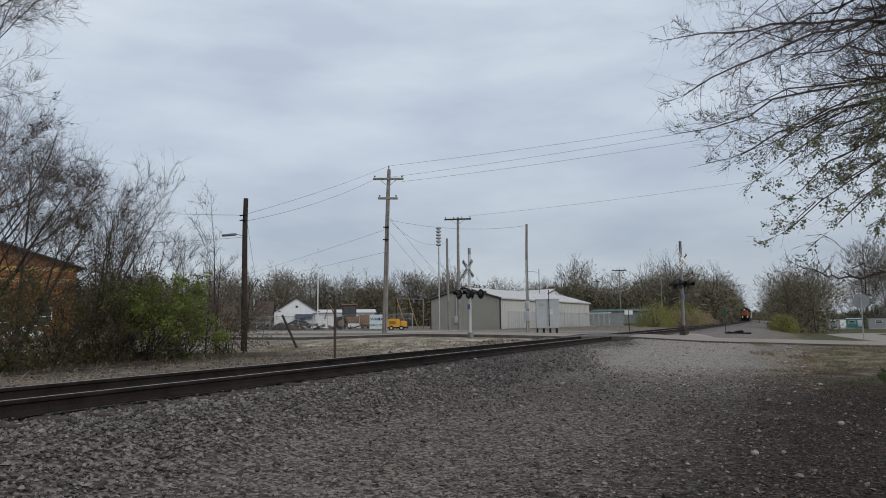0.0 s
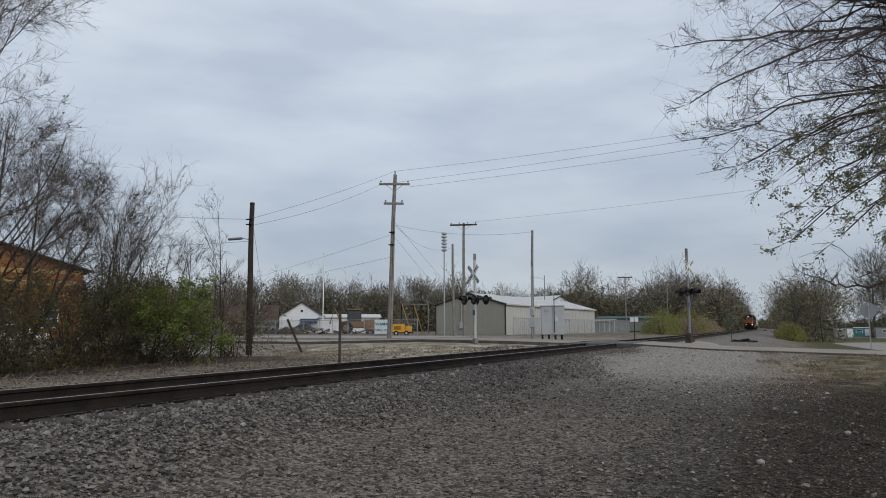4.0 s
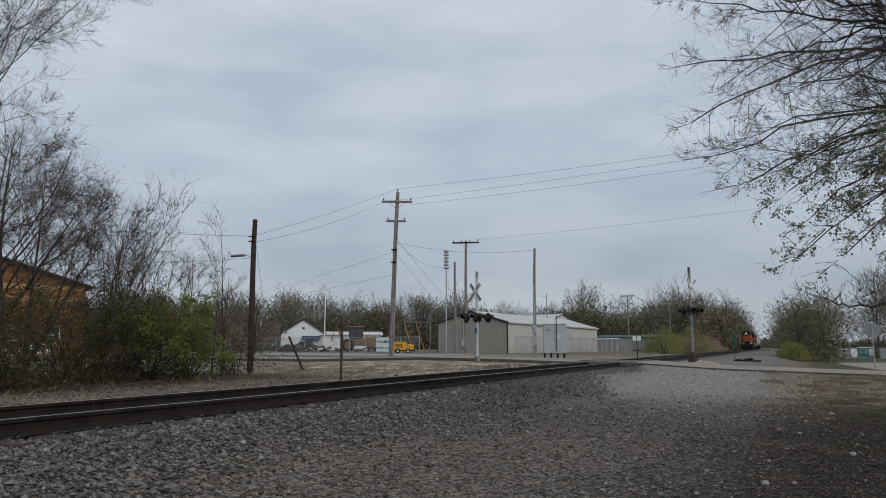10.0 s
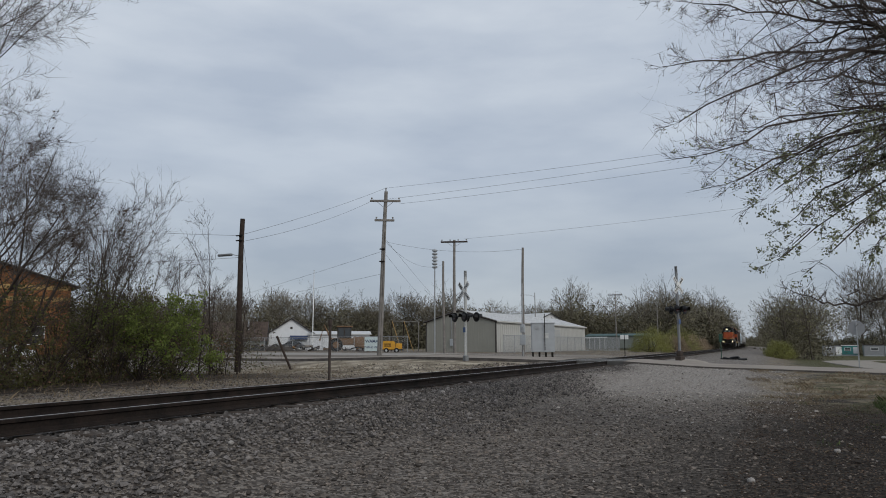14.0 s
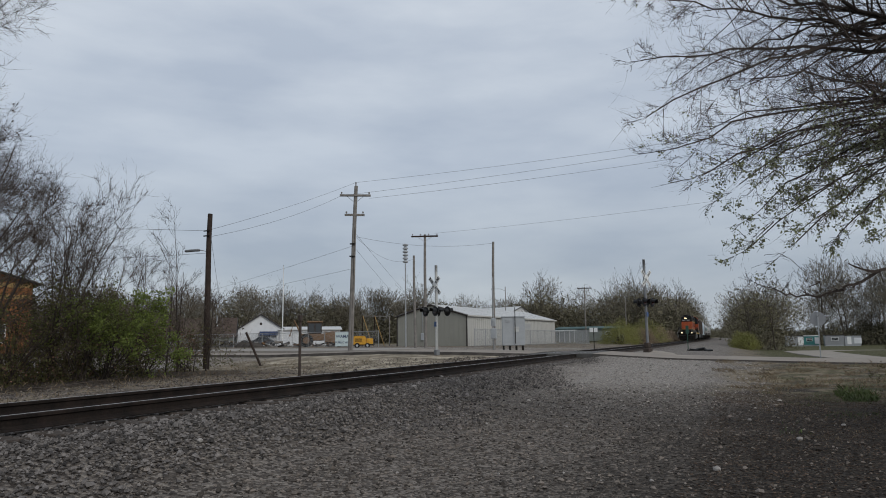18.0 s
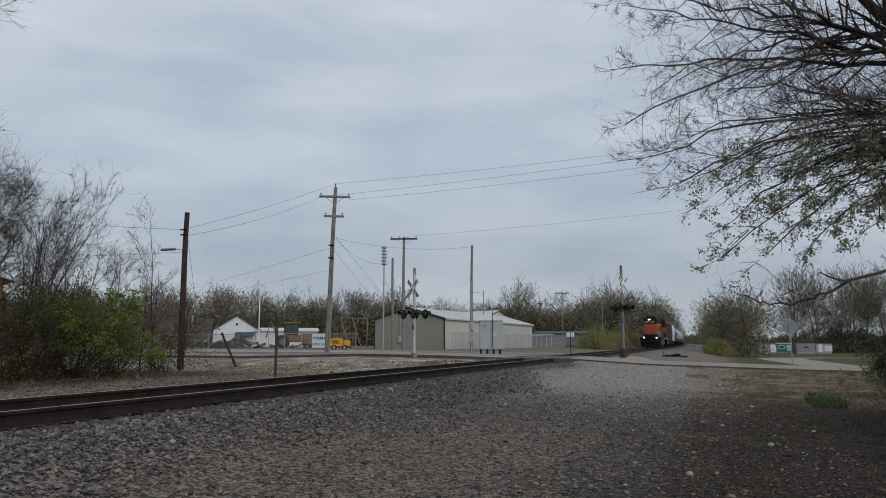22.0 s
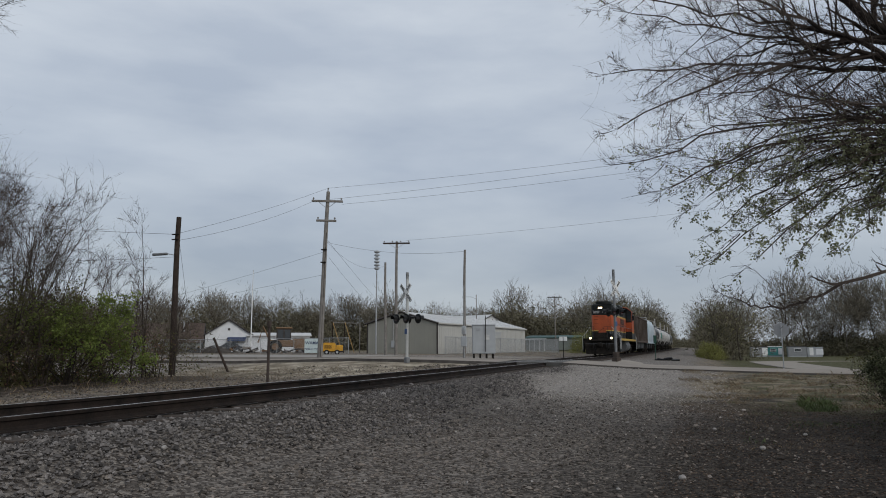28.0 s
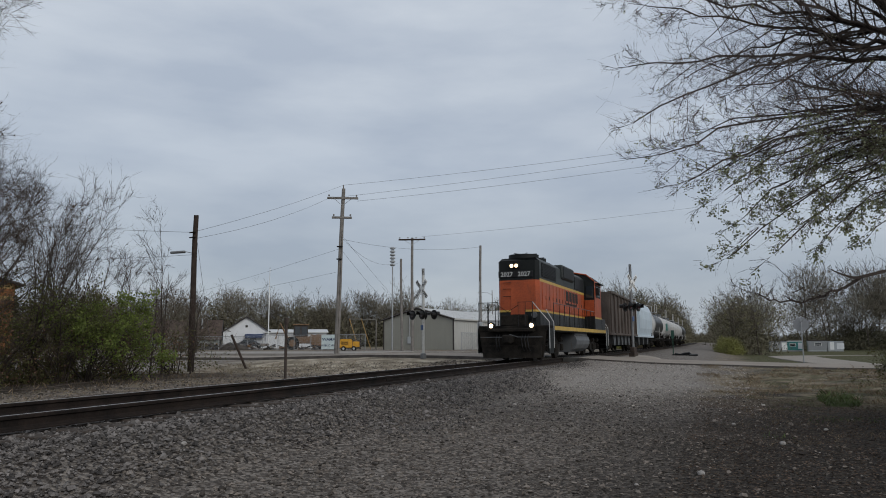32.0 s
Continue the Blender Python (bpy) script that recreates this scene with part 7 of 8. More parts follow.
def locomotive():
    lo = thing("locomotive", pose(0, 0, 0), "orange and black diesel road switcher locomotive with lit headlights", "locomotive")
    # under frame and walkway
    part("frame", Geo().box(-1.5, 1.5, 0.25, 15.8, 1.18, 1.42, 0.02).box(-0.7, 0.7, 0.3, 15.7, 0.75, 1.2, 0.03), M_DARKMETAL, lo, "black steel underframe")
    for s in (-1, 1):
        part("sill_stripe", Geo().box(s * 1.5, s * 1.512, 1.3, 15.0, 1.24, 1.41), M_YELLOW, lo, "yellow sill stripe")
    # long hood, with its stripes in one outline
    w, ch = 0.9, 0.16
    prof = [(-w, 1.42), (-w, 1.98), (-w, 2.06), (-w, 3.2), (-w, 3.31), (-w, 4.02), (-w + ch, 4.16), (w - ch, 4.16), (w, 4.02), (w, 3.31), (w, 3.2), (w, 2.06), (w, 1.98), (w, 1.42)]
    sides = [2, 3, 0, 3, 4, 4, 4, 4, 4, 3, 0, 3, 2, 1]
    hood = Geo().extrude(prof, 1.35, 11.6, sides, 1)
    hoodob = part("long_hood", hood, [M_ORANGE, M_LOCOBLACK, M_LOCOGREY, M_YELLOW, M_SLATE], lo, "orange hood with black top and yellow stripes")
    # slightly narrower nose face in its own bands
    f = Geo()
    wn = w - 0.13
    for z0, z1, mt in ((1.42, 1.98, 1), (1.98, 2.06, 3), (2.06, 3.25, 0), (3.25, 4.04, 1)):
        f.add([(-w, 1.35, z0), (-wn, 1.1, z0), (wn, 1.1, z0), (w, 1.35, z0), (-w, 1.35, z1), (-wn, 1.1, z1), (wn, 1.1, z1), (w, 1.35, z1)], [(0, 1, 5, 4), (1, 2, 6, 5), (2, 3, 7, 6)], mt)
    f.add([(-w, 1.35, 4.02), (-wn, 1.1, 4.04), (wn, 1.1, 4.04), (w, 1.35, 4.02), (w - ch, 1.35, 4.16), (-w + ch, 1.35, 4.16)], [(0, 1, 2, 3, 4, 5)], 1)
    nose = part("nose", f, [M_ORANGE, M_LOCOBLACK, M_LOCOGREY, M_YELLOW], lo, "orange nose with black top")
    # hood doors, latches and louvres
    for s in (-1, 1):
        for k in range(14):
            y = 1.75 + k * 0.69
            part("hood_door", Geo().box(s * w, s * (w + 0.022), y, y + 0.62, 2.12, 3.18, 0.01), M_ORANGE, hoodob)
            part("latch", Geo().box(s * (w + 0.02), s * (w + 0.045), y + 0.52, y + 0.56, 2.5, 2.66, 0.006), M_LOCOGREY, hoodob)
            part("lower_door", Geo().box(s * w, s * (w + 0.018), y, y + 0.62, 1.5, 1.95, 0.01), M_LOCOGREY, hoodob)
        grille = part("radiator_grille", Geo().box(s * w, s * (w + 0.03), 1.7, 4.4, 3.4, 3.98, 0.01), M_BLACK, hoodob, "black radiator grille")
        for k in range(9):
            z = 3.44 + k * 0.062
            part("slat", Geo().box(s * (w + 0.028), s * (w + 0.05), 1.75, 4.35, z, z + 0.022), M_LOCOBLACK, grille)
        part("air_intake", Geo().box(s * 0.55, s * (w + 0.10), 5.6, 8.4, 3.62, 4.26, 0.06), M_SLATE, hoodob, "slate grey blower bulge")
        part("intake_screen", Geo().box(s * (w + 0.1), s * (w + 0.12), 5.75, 8.2, 3.68, 4.18, 0.01), M_BLACK, hoodob)
        part("grille_panel", Geo().box(s * w, s * (w + 0.03), 8.9, 11.2, 3.36, 3.95, 0.01), M_BLACK, hoodob)
    # roof: fans, stack, horns
    for y, r in ((2.2, 0.66), (3.75, 0.62)):
        fan = part("cooling_fan", Geo().tube([(0, y, 4.14), (0, y, 4.36), (0, y, 4.40), (0, y, 4.36)], [r, r, r - 0.05, r - 0.1], 24), M_LOCOBLACK, hoodob, "black round radiator fan", smooth=True)
        for k in range(6):
            a = k * math.pi / 3
            part("fan_bar", Geo().tube([(0, y, 4.40), (r * 0.9 * math.cos(a), y + r * 0.9 * math.sin(a), 4.40)], 0.015, 4), M_LOCOGREY, fan)
    part("fan_hatch", Geo().box(-0.5, 0.5, 4.7, 5.3, 4.15, 4.3, 0.04), M_LOCOBLACK, hoodob)
    part("exhaust_stack", Geo().box(-0.3, 0.3, 9.2, 9.8, 4.14, 4.42, 0.05), M_LOCOBLACK, hoodob)
    part("bell_housing", Geo().box(-0.35, 0.35, 6.6, 7.6, 4.15, 4.34, 0.06), M_LOCOGREY, hoodob)
    for k in range(3):
        part("air_horn", Geo().tube([(0.25 + k * 0.12, 10.75, 4.3), (0.25 + k * 0.12, 10.3, 4.32)], [0.03, 0.075], 8), M_LOCOGREY, hoodob)
    # nose fittings
    hl = part("headlight", Geo().box(-0.36, 0.10, 1.03, 1.1, 3.72, 3.93, 0.03), M_BLACK, nose, "twin headlight housing")
    for x in (-0.235, -0.025):
        part("lamp", Geo().tube([(x, 1.03, 3.825), (x, 1.015, 3.825)], 0.068, 16), M_LAMP, hl, "lit white headlamp")
    for x in (-0.46, 0.30):
        board = part("number_board", Geo().box(x - 0.37, x + 0.37, 1.06, 1.1, 3.36, 3.62, 0.01), M_BLACK, nose, "black number board")
        lettering("2027", 0.27, M_RAILING, board, pose(x, 1.055, 3.48, 90, 0, 0))
    part("nose_door", Geo().box(-0.32, 0.32, 1.085, 1.1, 1.5, 3.2, 0.01), M_ORANGE, nose)
    for z in (2.6, 2.9, 3.15):
        handrail(nose, [(-0.62, 1.1, z), (-0.62, 1.02, z), (-0.3, 1.02, z), (-0.3, 1.1, z)], 0.012, M_LOCOBLACK, "grab_iron")
    # pilot and platform
    pilot = part("pilot", Geo().extrude([(-1.32, 0.55), (-1.25, 0.14), (1.25, 0.14), (1.32, 0.55), (1.4, 1.18), (-1.4, 1.18)], 0.12, 0.3), M_DARKMETAL, lo, "black snow plough pilot")
    part("plough_blade", Geo().extrude([(-1.2, 0.12), (1.2, 0.12), (1.25, 0.62), (-1.25, 0.62)], -0.03, 0.12), M_DARKMETAL, pilot)
    part("anticlimber", Geo().box(-0.95, 0.95, -0.12, 0.3, 1.16, 1.30, 0.03), M_DARKMETAL, pilot)
    part("coupler", Geo().box(-0.11, 0.11, -0.55, 0.3, 0.74, 0.98, 0.03).box(-0.2, 0.2, -0.72, -0.42, 0.68, 1.04, 0.06), M_DARKMETAL, pilot)
    for x in (-0.62, -0.5, 0.45, 0.58, 0.7):
        part("air_hose", Geo().tube([(x, 0.05, 1.05), (x, -0.12, 0.85), (x + 0.05, -0.14, 0.55), (x + 0.1, -0.08, 0.4)], 0.024, 6), M_BLACK, pilot)
    part("uncoupling_lever", Geo().tube([(-1.3, -0.05, 0.95), (-0.3, -0.1, 0.95), (0, -0.15, 1.05), (0.3, -0.1, 0.95), (1.3, -0.05, 0.95)], 0.016, 5), M_TANKGREY, pilot)
    for s in (-1, 1):
        dl = part("ditch_light", Geo().tube([(s * 0.85, 0.16, 1.414), (s * 0.85, -0.02, 1.414)], [0.13, 0.15], 14), M_BLACK, lo, "lit ditch light", smooth=True)
        part("lamp", Geo().tube([(s * 0.85, -0.015, 1.414), (s * 0.85, -0.03, 1.414)], 0.085, 16), M_LAMP, dl, "lit white lamp")
        part("ditch_bracket", Geo().box(s * 0.85 - 0.1, s * 0.85 + 0.1, 0.0, 0.25, 1.2, 1.3, 0.02), M_DARKMETAL, dl)
    part("marker_lamp", Geo().tube([(0.72, 1.06, 1.85), (0.72, 0.98, 1.85)], 0.12, 14), M_TANKGREY, nose, "grey round cover")
    part("platform_box", Geo().box(-0.6, 0.45, 0.5, 1.05, 1.42, 1.86, 0.04), M_DARKMETAL, lo)
    for e, y0 in ((0, 0.25), (1, 15.0)):
        for s in (-1, 1):
            st = part("step_well", Geo().box(s * 1.46, s * 1.52, y0, y0 + 0.75, 0.3, 1.3, 0.01), M_LOCOBLACK, lo)
            for k in range(4):
                part("tread", Geo().box(s * 1.12, s * 1.5, y0 + 0.04, y0 + 0.7, 0.32 + k * 0.26, 0.35 + k * 0.26, 0.006), M_LOCOGREY, st)
            for yy, xt, zt in ((y0 - 0.03, 0.85, 2.32), (y0 + 0.78, 1.22, 2.05)):
                handrail(lo, [(s * 1.53, yy, 0.5), (s * 1.53, yy, 1.55), (s * xt, yy, zt)], 0.02, M_RAILING, "stair_rail", "pale grey stair handrail")
    for x0, x1 in ((-1.45, -0.6), (0.25, 0.85)):
        handrail(lo, [(x0, 0.2, 1.42), (x0, 0.2, 2.32), (x1, 0.2, 2.32), (x1, 0.2, 1.42)], 0.02, M_BLACK, "end_railing")
        handrail(lo, [((x0 + x1) / 2, 0.2, 1.42), ((x0 + x1) / 2, 0.2, 2.32)], 0.016, M_BLACK, "end_railing_post")
    handrail(lo, [(-0.6, 0.2, 2.2), (-0.2, 0.2, 1.95), (0.25, 0.2, 2.2)], 0.012, M_DARKMETAL, "safety_chain")
    for s in (-1, 1):
        handrail(lo, [(s * 1.45, 1.4, 2.32), (s * 1.45, 11.4, 2.32)], 0.015, M_TANKGREY, "side_handrail", "dull grey walkway handrail")
        for k in range(10):
            handrail(lo, [(s * 1.45, 1.4 + k * 1.11, 1.4), (s * 1.45, 1.4 + k * 1.11, 2.32)], 0.018, M_BLACK, "handrail_post")
        # letters on the hood side become plain dark bars
        for k in range(4):
            part("lettering_bar", Geo().box(s * (w + 0.022), s * (w + 0.028), 6.6 + k * 0.78, 7.2 + k * 0.78, 2.66, 3.12), M_LOCOBLACK, hoodob, "plain dark lettering bar")
        part("lettering_underline", Geo().box(s * (w + 0.022), s * (w + 0.028), 6.6, 9.2, 2.48, 2.57), M_LOCOBLACK, hoodob)
    # cab
    cw = 1.48
    cab = [(-cw, 1.42), (-cw, 1.98), (-cw, 2.06), (-cw, 3.1), (-cw, 3.95), (-1.05, 4.28), (-0.4, 4.4), (0.4, 4.4), (1.05, 4.28), (cw, 3.95), (cw, 3.1), (cw, 2.06), (cw, 1.98), (cw, 1.42)]
    cabob = part("cab", Geo().extrude(cab, 11.6, 13.8, [2, 3, 0, 0, 1, 1, 1, 1, 1, 0, 0, 3, 2, 1], 1), [M_ORANGE, M_LOCOBLACK, M_LOCOGREY, M_YELLOW], lo, "orange and black cab")
    for s in (-1, 1):
        win = part("cab_window", Geo().box(s * cw, s * (cw + 0.02), 12.0, 13.5, 3.1, 3.75, 0.02), M_BLACK, cabob)
        part("pane", Geo().box(s * (cw + 0.015), s * (cw + 0.026), 12.1, 12.7, 3.16, 3.69), M_GLASS, win)
        part("pane", Geo().box(s * (cw + 0.015), s * (cw + 0.026), 12.78, 13.4, 3.16, 3.69), M_GLASS, win)
        part("front_window", Geo().box(s * 1.0, s * 1.38, 11.57, 11.6, 3.05, 3.7, 0.02), M_GLASS, cabob)
        part("sunshade", Geo().box(s * cw, s * (cw + 0.22), 11.9, 13.6, 3.82, 3.86, 0.01), M_LOCOBLACK, cabob)
        part("mirror", Geo().box(s * (cw + 0.03), s * (cw + 0.2), 11.95, 11.98, 3.2, 3.6, 0.01), M_BLACK, cabob)
    part("cab_roof_edge", Geo().tube([(-cw, 11.57, 3.95), (-1.05, 11.57, 4.28), (-0.4, 11.57, 4.4), (0.4, 11.57, 4.4), (1.05, 11.57, 4.28), (cw, 11.57, 3.95)], 0.035, 5), M_ORANGE, cabob, "faded orange roof rim")
    for s in (-1, 1):
        part("cab_front_panel", Geo().box(s * (w + 0.02), s * (cw - 0.02), 11.56, 11.6, 2.1, 2.95, 0.01), M_ORANGE, cabob, "orange panel below the cab window")
    part("short_hood", Geo().extrude([(-w, 1.42), (-w, 2.0), (-w, 2.85), (-w + 0.2, 3.0), (w - 0.2, 3.0), (w, 2.85), (w, 2.0), (w, 1.42)], 13.8, 15.2, [2, 0, 1, 1, 1, 0, 2, 1], 1), [M_ORANGE, M_LOCOBLACK, M_LOCOGREY], lo, "orange short hood")
    for s in (-1, 1):
        part("sill_panel", Geo().box(s * 1.46, s * 1.5, 13.8, 15.0, 1.42, 2.0, 0.01), M_LOCOGREY, lo)
    part("rear_pilot", Geo().box(-1.5, 1.5, 15.75, 15.9, 0.3, 1.2, 0.03), M_DARKMETAL, lo)
    # fuel tank, air tanks, trucks
    part("fuel_tank", Geo().extrude([(-1.3, 0.42), (-1.05, 0.26), (1.05, 0.26), (1.3, 0.42), (1.42, 0.62), (1.44, 0.82), (1.38, 1.0), (1.2, 1.14), (-1.2, 1.14), (-1.38, 1.0), (-1.44, 0.82), (-1.42, 0.62)], 6.3, 9.8), M_TANKGREY, lo, "dusty grey fuel tank")
    for s in (-1, 1):
        part("air_reservoir", Geo().tube([(s * 1.2, 6.5, 1.12), (s * 1.2, 6.6, 1.12), (s * 1.2, 9.5, 1.12), (s * 1.2, 9.6, 1.12)], [0.1, 0.17, 0.17, 0.1], 12), M_TANKGREY, lo, smooth=True)
    bogie(lo, 3.1, 1.37, 0.508)
    bogie(lo, 12.9, 1.37, 0.508)
    for y in (2.4, 3.8, 12.2, 13.6):
        for s in (-1, 1):
            part("brake_cylinder", Geo().tube([(s * 1.14, y, 0.85), (s * 1.14, y + 0.35, 0.85)], 0.1, 10), M_DARKMETAL, lo)
    # the body above the walkway stands a little taller
    for ob in lo.children_recursive:
        if ob.type != "MESH" or ob.parent.name.startswith("truck"):
            continue
        if ob.name.split(".")[0] == "lettering":
            ob.matrix_basis = pose(ob.matrix_basis.translation.x, 1.055, 1.42 + 2.06 * 1.062, 90, 0, 0)
            continue
        for v in ob.data.vertices:
            if v.co.z > 1.42:
                v.co.z = 1.42 + (v.co.z - 1.42) * 1.062
    return lo


def car_ends(c, y0, y1, mat):
    for y, s in ((y0, -1), (y1, 1)):
        part("coupler", Geo().box(-0.1, 0.1, min(y, y + s * 0.55), max(y, y + s * 0.55), 0.74, 0.98, 0.03), M_DARKMETAL, c)
    part("centre_sill", Geo().box(-0.35, 0.35, y0, y1, 0.75, 1.1, 0.03), M_DARKMETAL, c)


def open_hopper(length):
    c = thing("hopper_car", Matrix(), "dark brown ribbed steel open-top hopper car", "railway car", "cars of the train")
    L = length
    body = part("body", Geo().extrude([(-1.5, 1.25), (-1.5, 3.8), (-1.42, 3.87), (1.42, 3.87), (1.5, 3.8), (1.5, 1.25)], 0.5, L - 0.5), M_BROWN, c)
    n = 9
    for s in (-1, 1):
        for k in range(n):
            y = 0.62 + k * (L - 1.24) / (n - 1)
            part("rib", Geo().box(s * 1.5, s * 1.6, y - 0.07, y + 0.07, 1.2, 3.8, 0.015), M_BROWN, body)
        part("top_chord", Geo().box(s * 1.42, s * 1.62, 0.45, L - 0.45, 3.77, 3.91, 0.02), M_BROWN, body)
        part("side_sill", Geo().box(s * 1.42, s * 1.6, 0.1, L - 0.1, 1.15, 1.3, 0.02), M_BROWN, body)
        for e in (0.15, L - 0.15):
            part("corner_post", Geo().box(s * 1.4, s * 1.55, e - 0.07, e + 0.07, 1.15, 3.85, 0.015), M_BROWN, body)
            for k in range(6):
                handrail(body, [(s * 1.2, e, 1.4 + k * 0.38), (s * 1.5, e, 1.4 + k * 0.38)], 0.012, M_BROWN, "ladder_rung")
    for k in range(5):
        y = 3.6 + k * (L - 7.2) / 4
        for s in (-1, 1):
            part("discharge_gate", Geo().extrude([(y - 0.75, 1.2), (y - 0.25, 0.5), (y + 0.25, 0.5), (y + 0.75, 1.2)], s * 0.3, s * 1.3, axis="x"), M_TANKGREY, c, "grey hopper outlet")
    part("slope_sheet", Geo().extrude([(0.55, 3.2), (0.55, 3.26), (3.0, 1.3), (3.0, 1.24)], -1.4, 1.4, axis="x"), M_BROWN, c)
    car_ends(c, 0, L, M_BROWN)
    bogie(c, 2.1, 0.89, 0.46)
    bogie(c, L - 2.1, 0.89, 0.46)
    return c


def covered_hopper(length):
    c = thing("covered_hopper_car", Matrix(), "pale blue-grey covered hopper car with rounded sides", "railway car", "cars of the train")
    L = length
    side = [(-1.35, 1.2), (-1.52, 1.9), (-1.56, 2.7), (-1.48, 3.5), (-1.2, 4.15), (-0.8, 4.3), (0.8, 4.3), (1.2, 4.15), (1.48, 3.5), (1.56, 2.7), (1.52, 1.9), (1.35, 1.2)]
    body = part("body", Geo().extrude(side, 1.7, L - 1.7), M_PALEBLUE, c, smooth=False)
    for e, d in ((1.7, -1), (L - 1.7, 1)):
        part("end_slope", Geo().extrude([(e, 1.3), (e, 3.9), (e + d * 0.1, 3.9), (e + d * 1.2, 1.6), (e + d * 1.2, 1.3)], -1.25, 1.25, axis="x"), M_PALEBLUE, body)
    for s in (-1, 1):
        part("side_sill", Geo().box(s * 1.3, s * 1.5, 0.15, L - 0.15, 1.1, 1.3, 0.02), M_PALEBLUE, body)
        for e in (0.35, L - 0.35):
            handrail(c, [(s * 1.42, e, 1.2), (s * 1.42, e, 4.3)], 0.03, M_TANKWHITE, "ladder_post")
            for k in range(7):
                handrail(c, [(s * 1.0, e, 1.4 + k * 0.4), (s * 1.42, e, 1.4 + k * 0.4)], 0.014, M_TANKWHITE, "ladder_rung")
            handrail(c, [(s * 1.42, e, 4.3), (s * 0.5, e + (1.4 if e < 2 else -1.4), 4.45)], 0.025, M_TANKWHITE, "roof_rail")
    walkway = part("roof_walk", Geo().box(-0.45, 0.45, 0.4, L - 0.4, 4.42, 4.48, 0.01), M_TANKGREY, c)
    for k in range(4):
        y = 2.8 + k * (L - 5.6) / 3
        part("roof_hatch", Geo().box(-0.4, 0.4, y - 0.5, y + 0.5, 4.3, 4.42, 0.04), M_PALEBLUE, c)
    for k in range(3):
        y = 3.6 + k * (L - 7.2) / 2
        part("outlet", Geo().extrude([(y - 0.9, 1.25), (y - 0.25, 0.45), (y + 0.25, 0.45), (y + 0.9, 1.25)], -1.2, 1.2, axis="x"), M_TANKGREY, c)
    car_ends(c, 0, L, M_PALEBLUE)
    bogie(c, 1.9, 0.89, 0.46)
    bogie(c, L - 1.9, 0.89, 0.46)
    return c


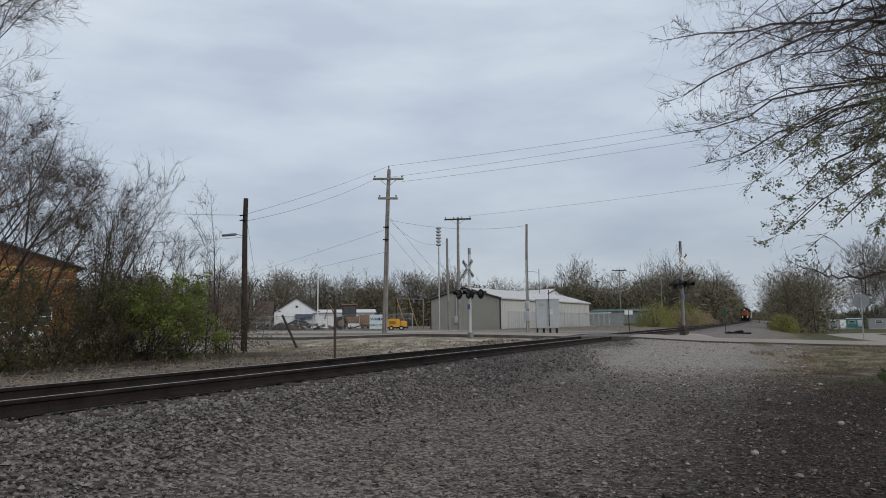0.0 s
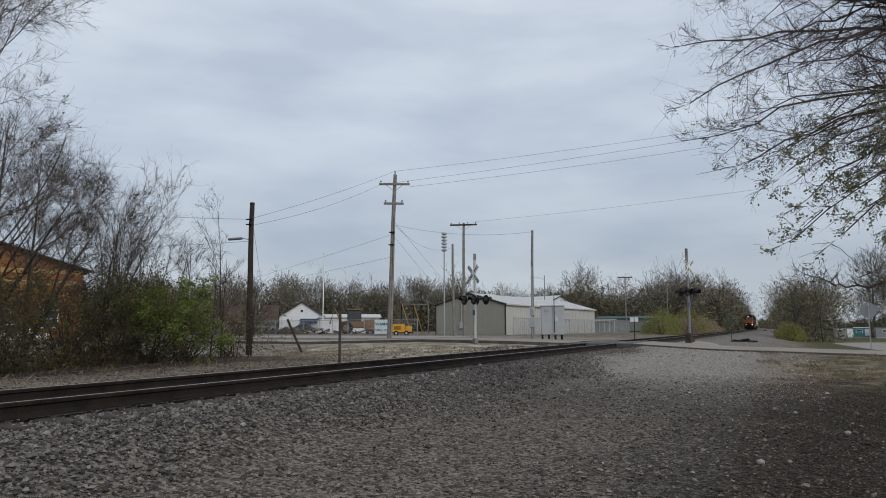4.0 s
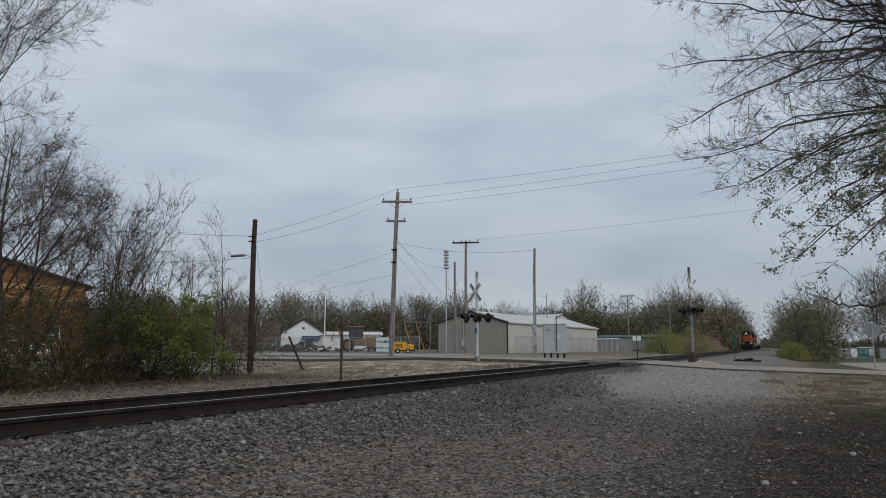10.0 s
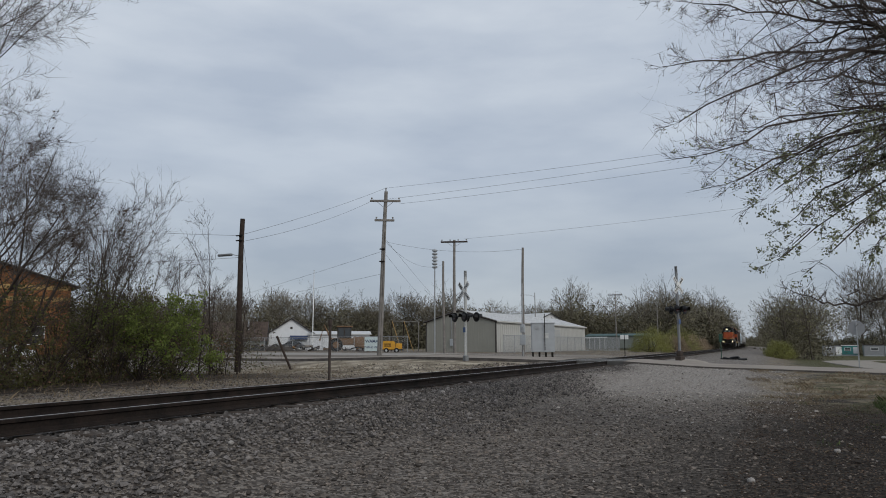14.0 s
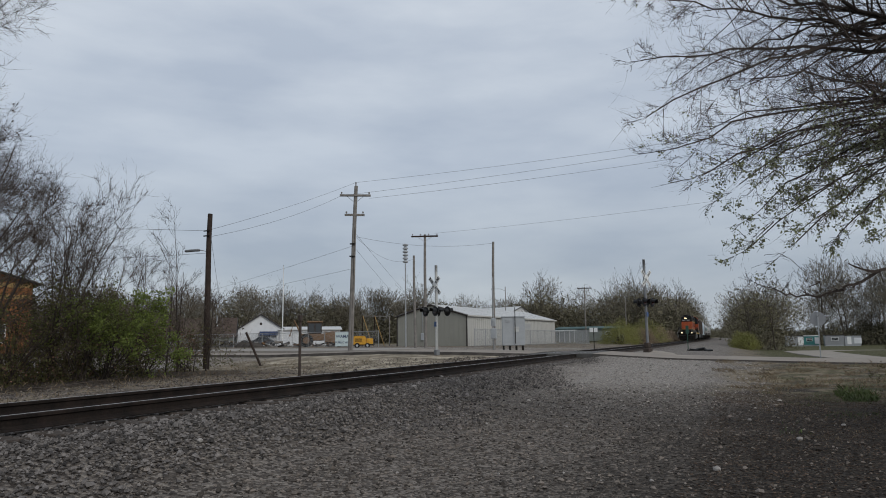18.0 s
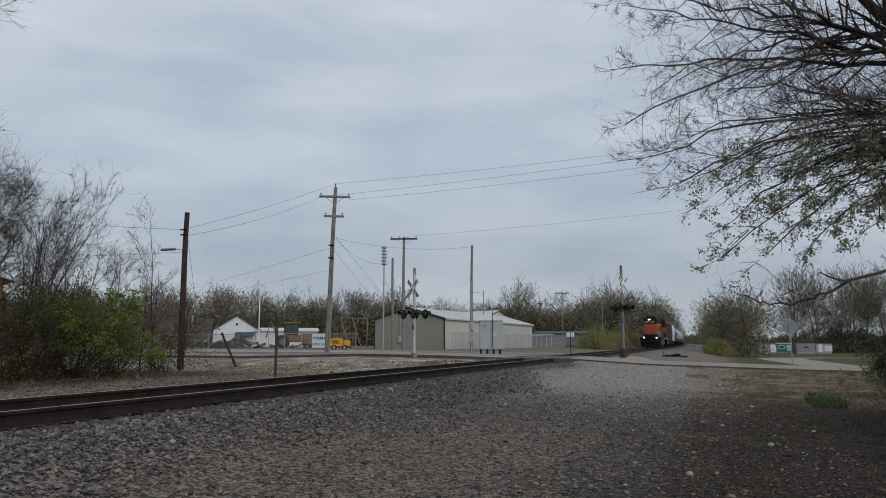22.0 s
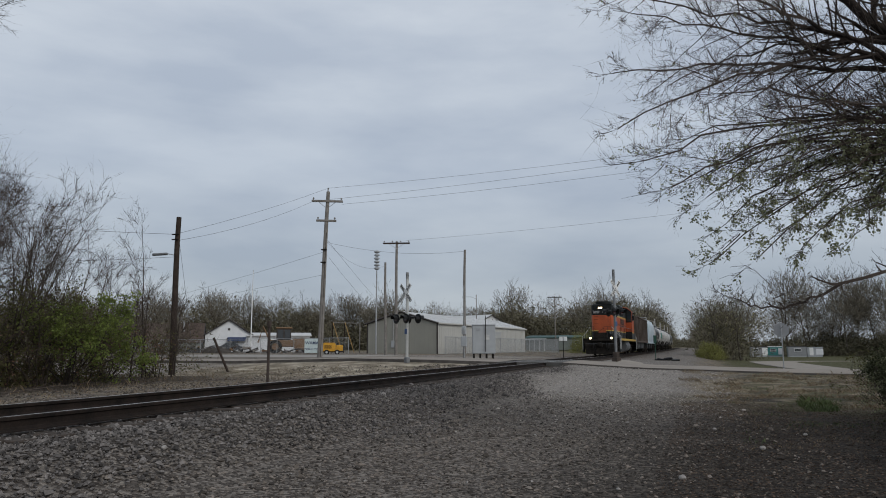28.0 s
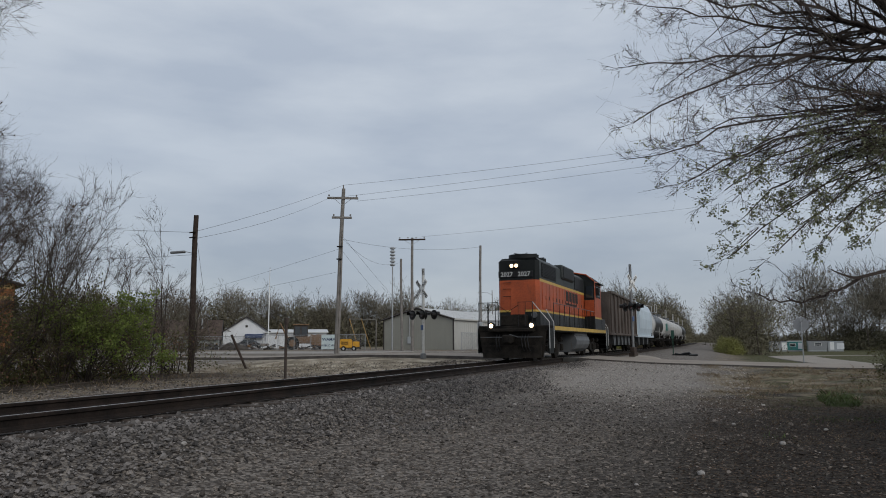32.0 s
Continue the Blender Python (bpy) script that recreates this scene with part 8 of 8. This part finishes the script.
def tank_car(length, shell, middle, label, patch=None):
    c = thing("tank_car", Matrix(), label, "railway car", "cars of the train")
    L, r, z = length, 1.42, 2.55
    def ring(y0, y1, mat, name, extra=0.0):
        return part(name, Geo().tube([(0, y0, z), (0, y1, z)], r + extra, 32, caps=False), mat, c, smooth=True)
    prof = [(0.55, 0.25), (0.62, 0.75), (0.8, 1.15), (1.05, 1.36), (1.35, r)]
    tank = part("tank_shell", Geo().tube([(0, a, z) for a, _ in prof] + [(0, L - a, z) for a, _ in prof[::-1]], [b for _, b in prof] + [b for _, b in prof[::-1]], 32), shell, c, smooth=True)
    if middle:
        ring(3.0, L - 1.6, middle, "black_band" if middle is M_TANKBLACK else "band", 0.006)
    for k in range(5):
        y = 2.2 + k * (L - 4.4) / 4
        part("strap", Geo().tube([(0, y - 0.05, z), (0, y + 0.05, z)], r + 0.012, 32, caps=False), M_TANKGREY, tank, smooth=True)
    if patch:
        for s in (-1, 1):
            part("painted_panel", Geo().box(s * (r - 0.02), s * (r + 0.02), 2.0, 5.0, 2.1, 3.0, 0.01), patch, tank, "teal green painted panel")
    dome = part("dome_housing", Geo().tube([(0, L / 2, z + r - 0.05), (0, L / 2, z + r + 0.42)], 0.48, 16), M_TANKGREY, c, smooth=True)
    plat = part("platform", Geo().box(-1.1, 1.1, L / 2 - 1.2, L / 2 + 1.2, z + r + 0.02, z + r + 0.06), M_TANKWHITE, c)
    for s in (-1, 1):
        handrail(plat, [(s * 1.1, L / 2 - 1.2, z + r), (s * 1.1, L / 2 - 1.2, z + r + 0.95), (s * 1.1, L / 2 + 1.2, z + r + 0.95), (s * 1.1, L / 2 + 1.2, z + r)], 0.035, M_TANKWHITE, "platform_rail")
        handrail(plat, [(s * 1.1, L / 2 - 0.4, z + r), (s * 1.45, L / 2 - 0.4, z - 0.4), (s * 1.45, L / 2 - 0.4, 1.0)], 0.025, M_TANKWHITE, "ladder_post")
        part("running_board", Geo().box(s * 1.05, s * 1.45, 0.1, L - 0.1, 1.02, 1.1, 0.01), M_DARKMETAL, c)
        handrail(c, [(s * 1.5, 0.6, 1.75), (s * 1.5, L - 0.6, 1.75)], 0.02, M_TANKWHITE, "side_handrail")
        for e in (0.15, L - 0.15):
            handrail(c, [(s * 1.35, e, 1.05), (s * 1.35, e, 2.0)], 0.022, M_TANKWHITE, "grab_iron")
    for y in (2.2, L - 2.2):
        part("saddle", Geo().extrude([(-1.1, 1.0), (-1.2, 1.75), (1.2, 1.75), (1.1, 1.0)], y - 0.35, y + 0.35), M_DARKMETAL, c)
    car_ends(c, 0, L, shell)
    bogie(c, 1.9, 0.89, 0.46)
    bogie(c, L - 1.9, 0.89, 0.46)
    return c


TRAIN = []


def add_car(ob, start, length, axles_from):
    TRAIN.append((ob, start, length, AXLES[axles_from:]))


n0 = 0
add_car(locomotive(), 0.0, 15.9, n0)
n0 = len(AXLES)
add_car(open_hopper(14.9), 16.6, 14.9, n0)
n0 = len(AXLES)
add_car(covered_hopper(15.0), 32.3, 15.0, n0)
LAYOUT = ((M_TANKWHITE, M_TANKBLACK, "black tank car with white ends", None), (M_TANKWHITE, None, "white tank car with a teal green panel", M_GREEN),
          (M_TANKWHITE, None, "grimy white tank car with top platform", None), (M_TANKWHITE, None, "grimy white tank car with top platform", None), (M_TANKBLACK, None, "sooty black tank car at the tail", None))
for k, (shell, middle, label, patch) in enumerate(LAYOUT):
    n0 = len(AXLES)
    add_car(tank_car(15.4, shell, middle, label, patch), 48.2 + k * 16.6, 15.4, n0)


def motions():
    """The train rolls towards the crossing; its wheels turn as it goes."""
    ts = [i * 1.0 for i in range(33)]
    for ob, start, length, axles in TRAIN:
        rows = []
        for t in ts:
            y0 = front_s(t) + start
            xa, xb = float(track_x(y0)), float(track_x(y0 + length))
            rows.append((t, pose(xa, y0, 0, 0, 0, math.degrees(math.atan2(-(xb - xa), length)))))
        walk(ob, rows)
        for wheel, y, r in axles:
            turn, last, rows = 0.0, front_s(0.0), []
            for i in range(0, 32 * FPS + 1):
                s = front_s(i / FPS)
                a = math.degrees((last - s) / r)
                if i == 0 or a > 60 or i == 32 * FPS:
                    turn, last = turn + a, s
                    rows.append((i / FPS, pose(0, y, 0, turn, 0, 0)))
            walk(wheel, rows)


motions()
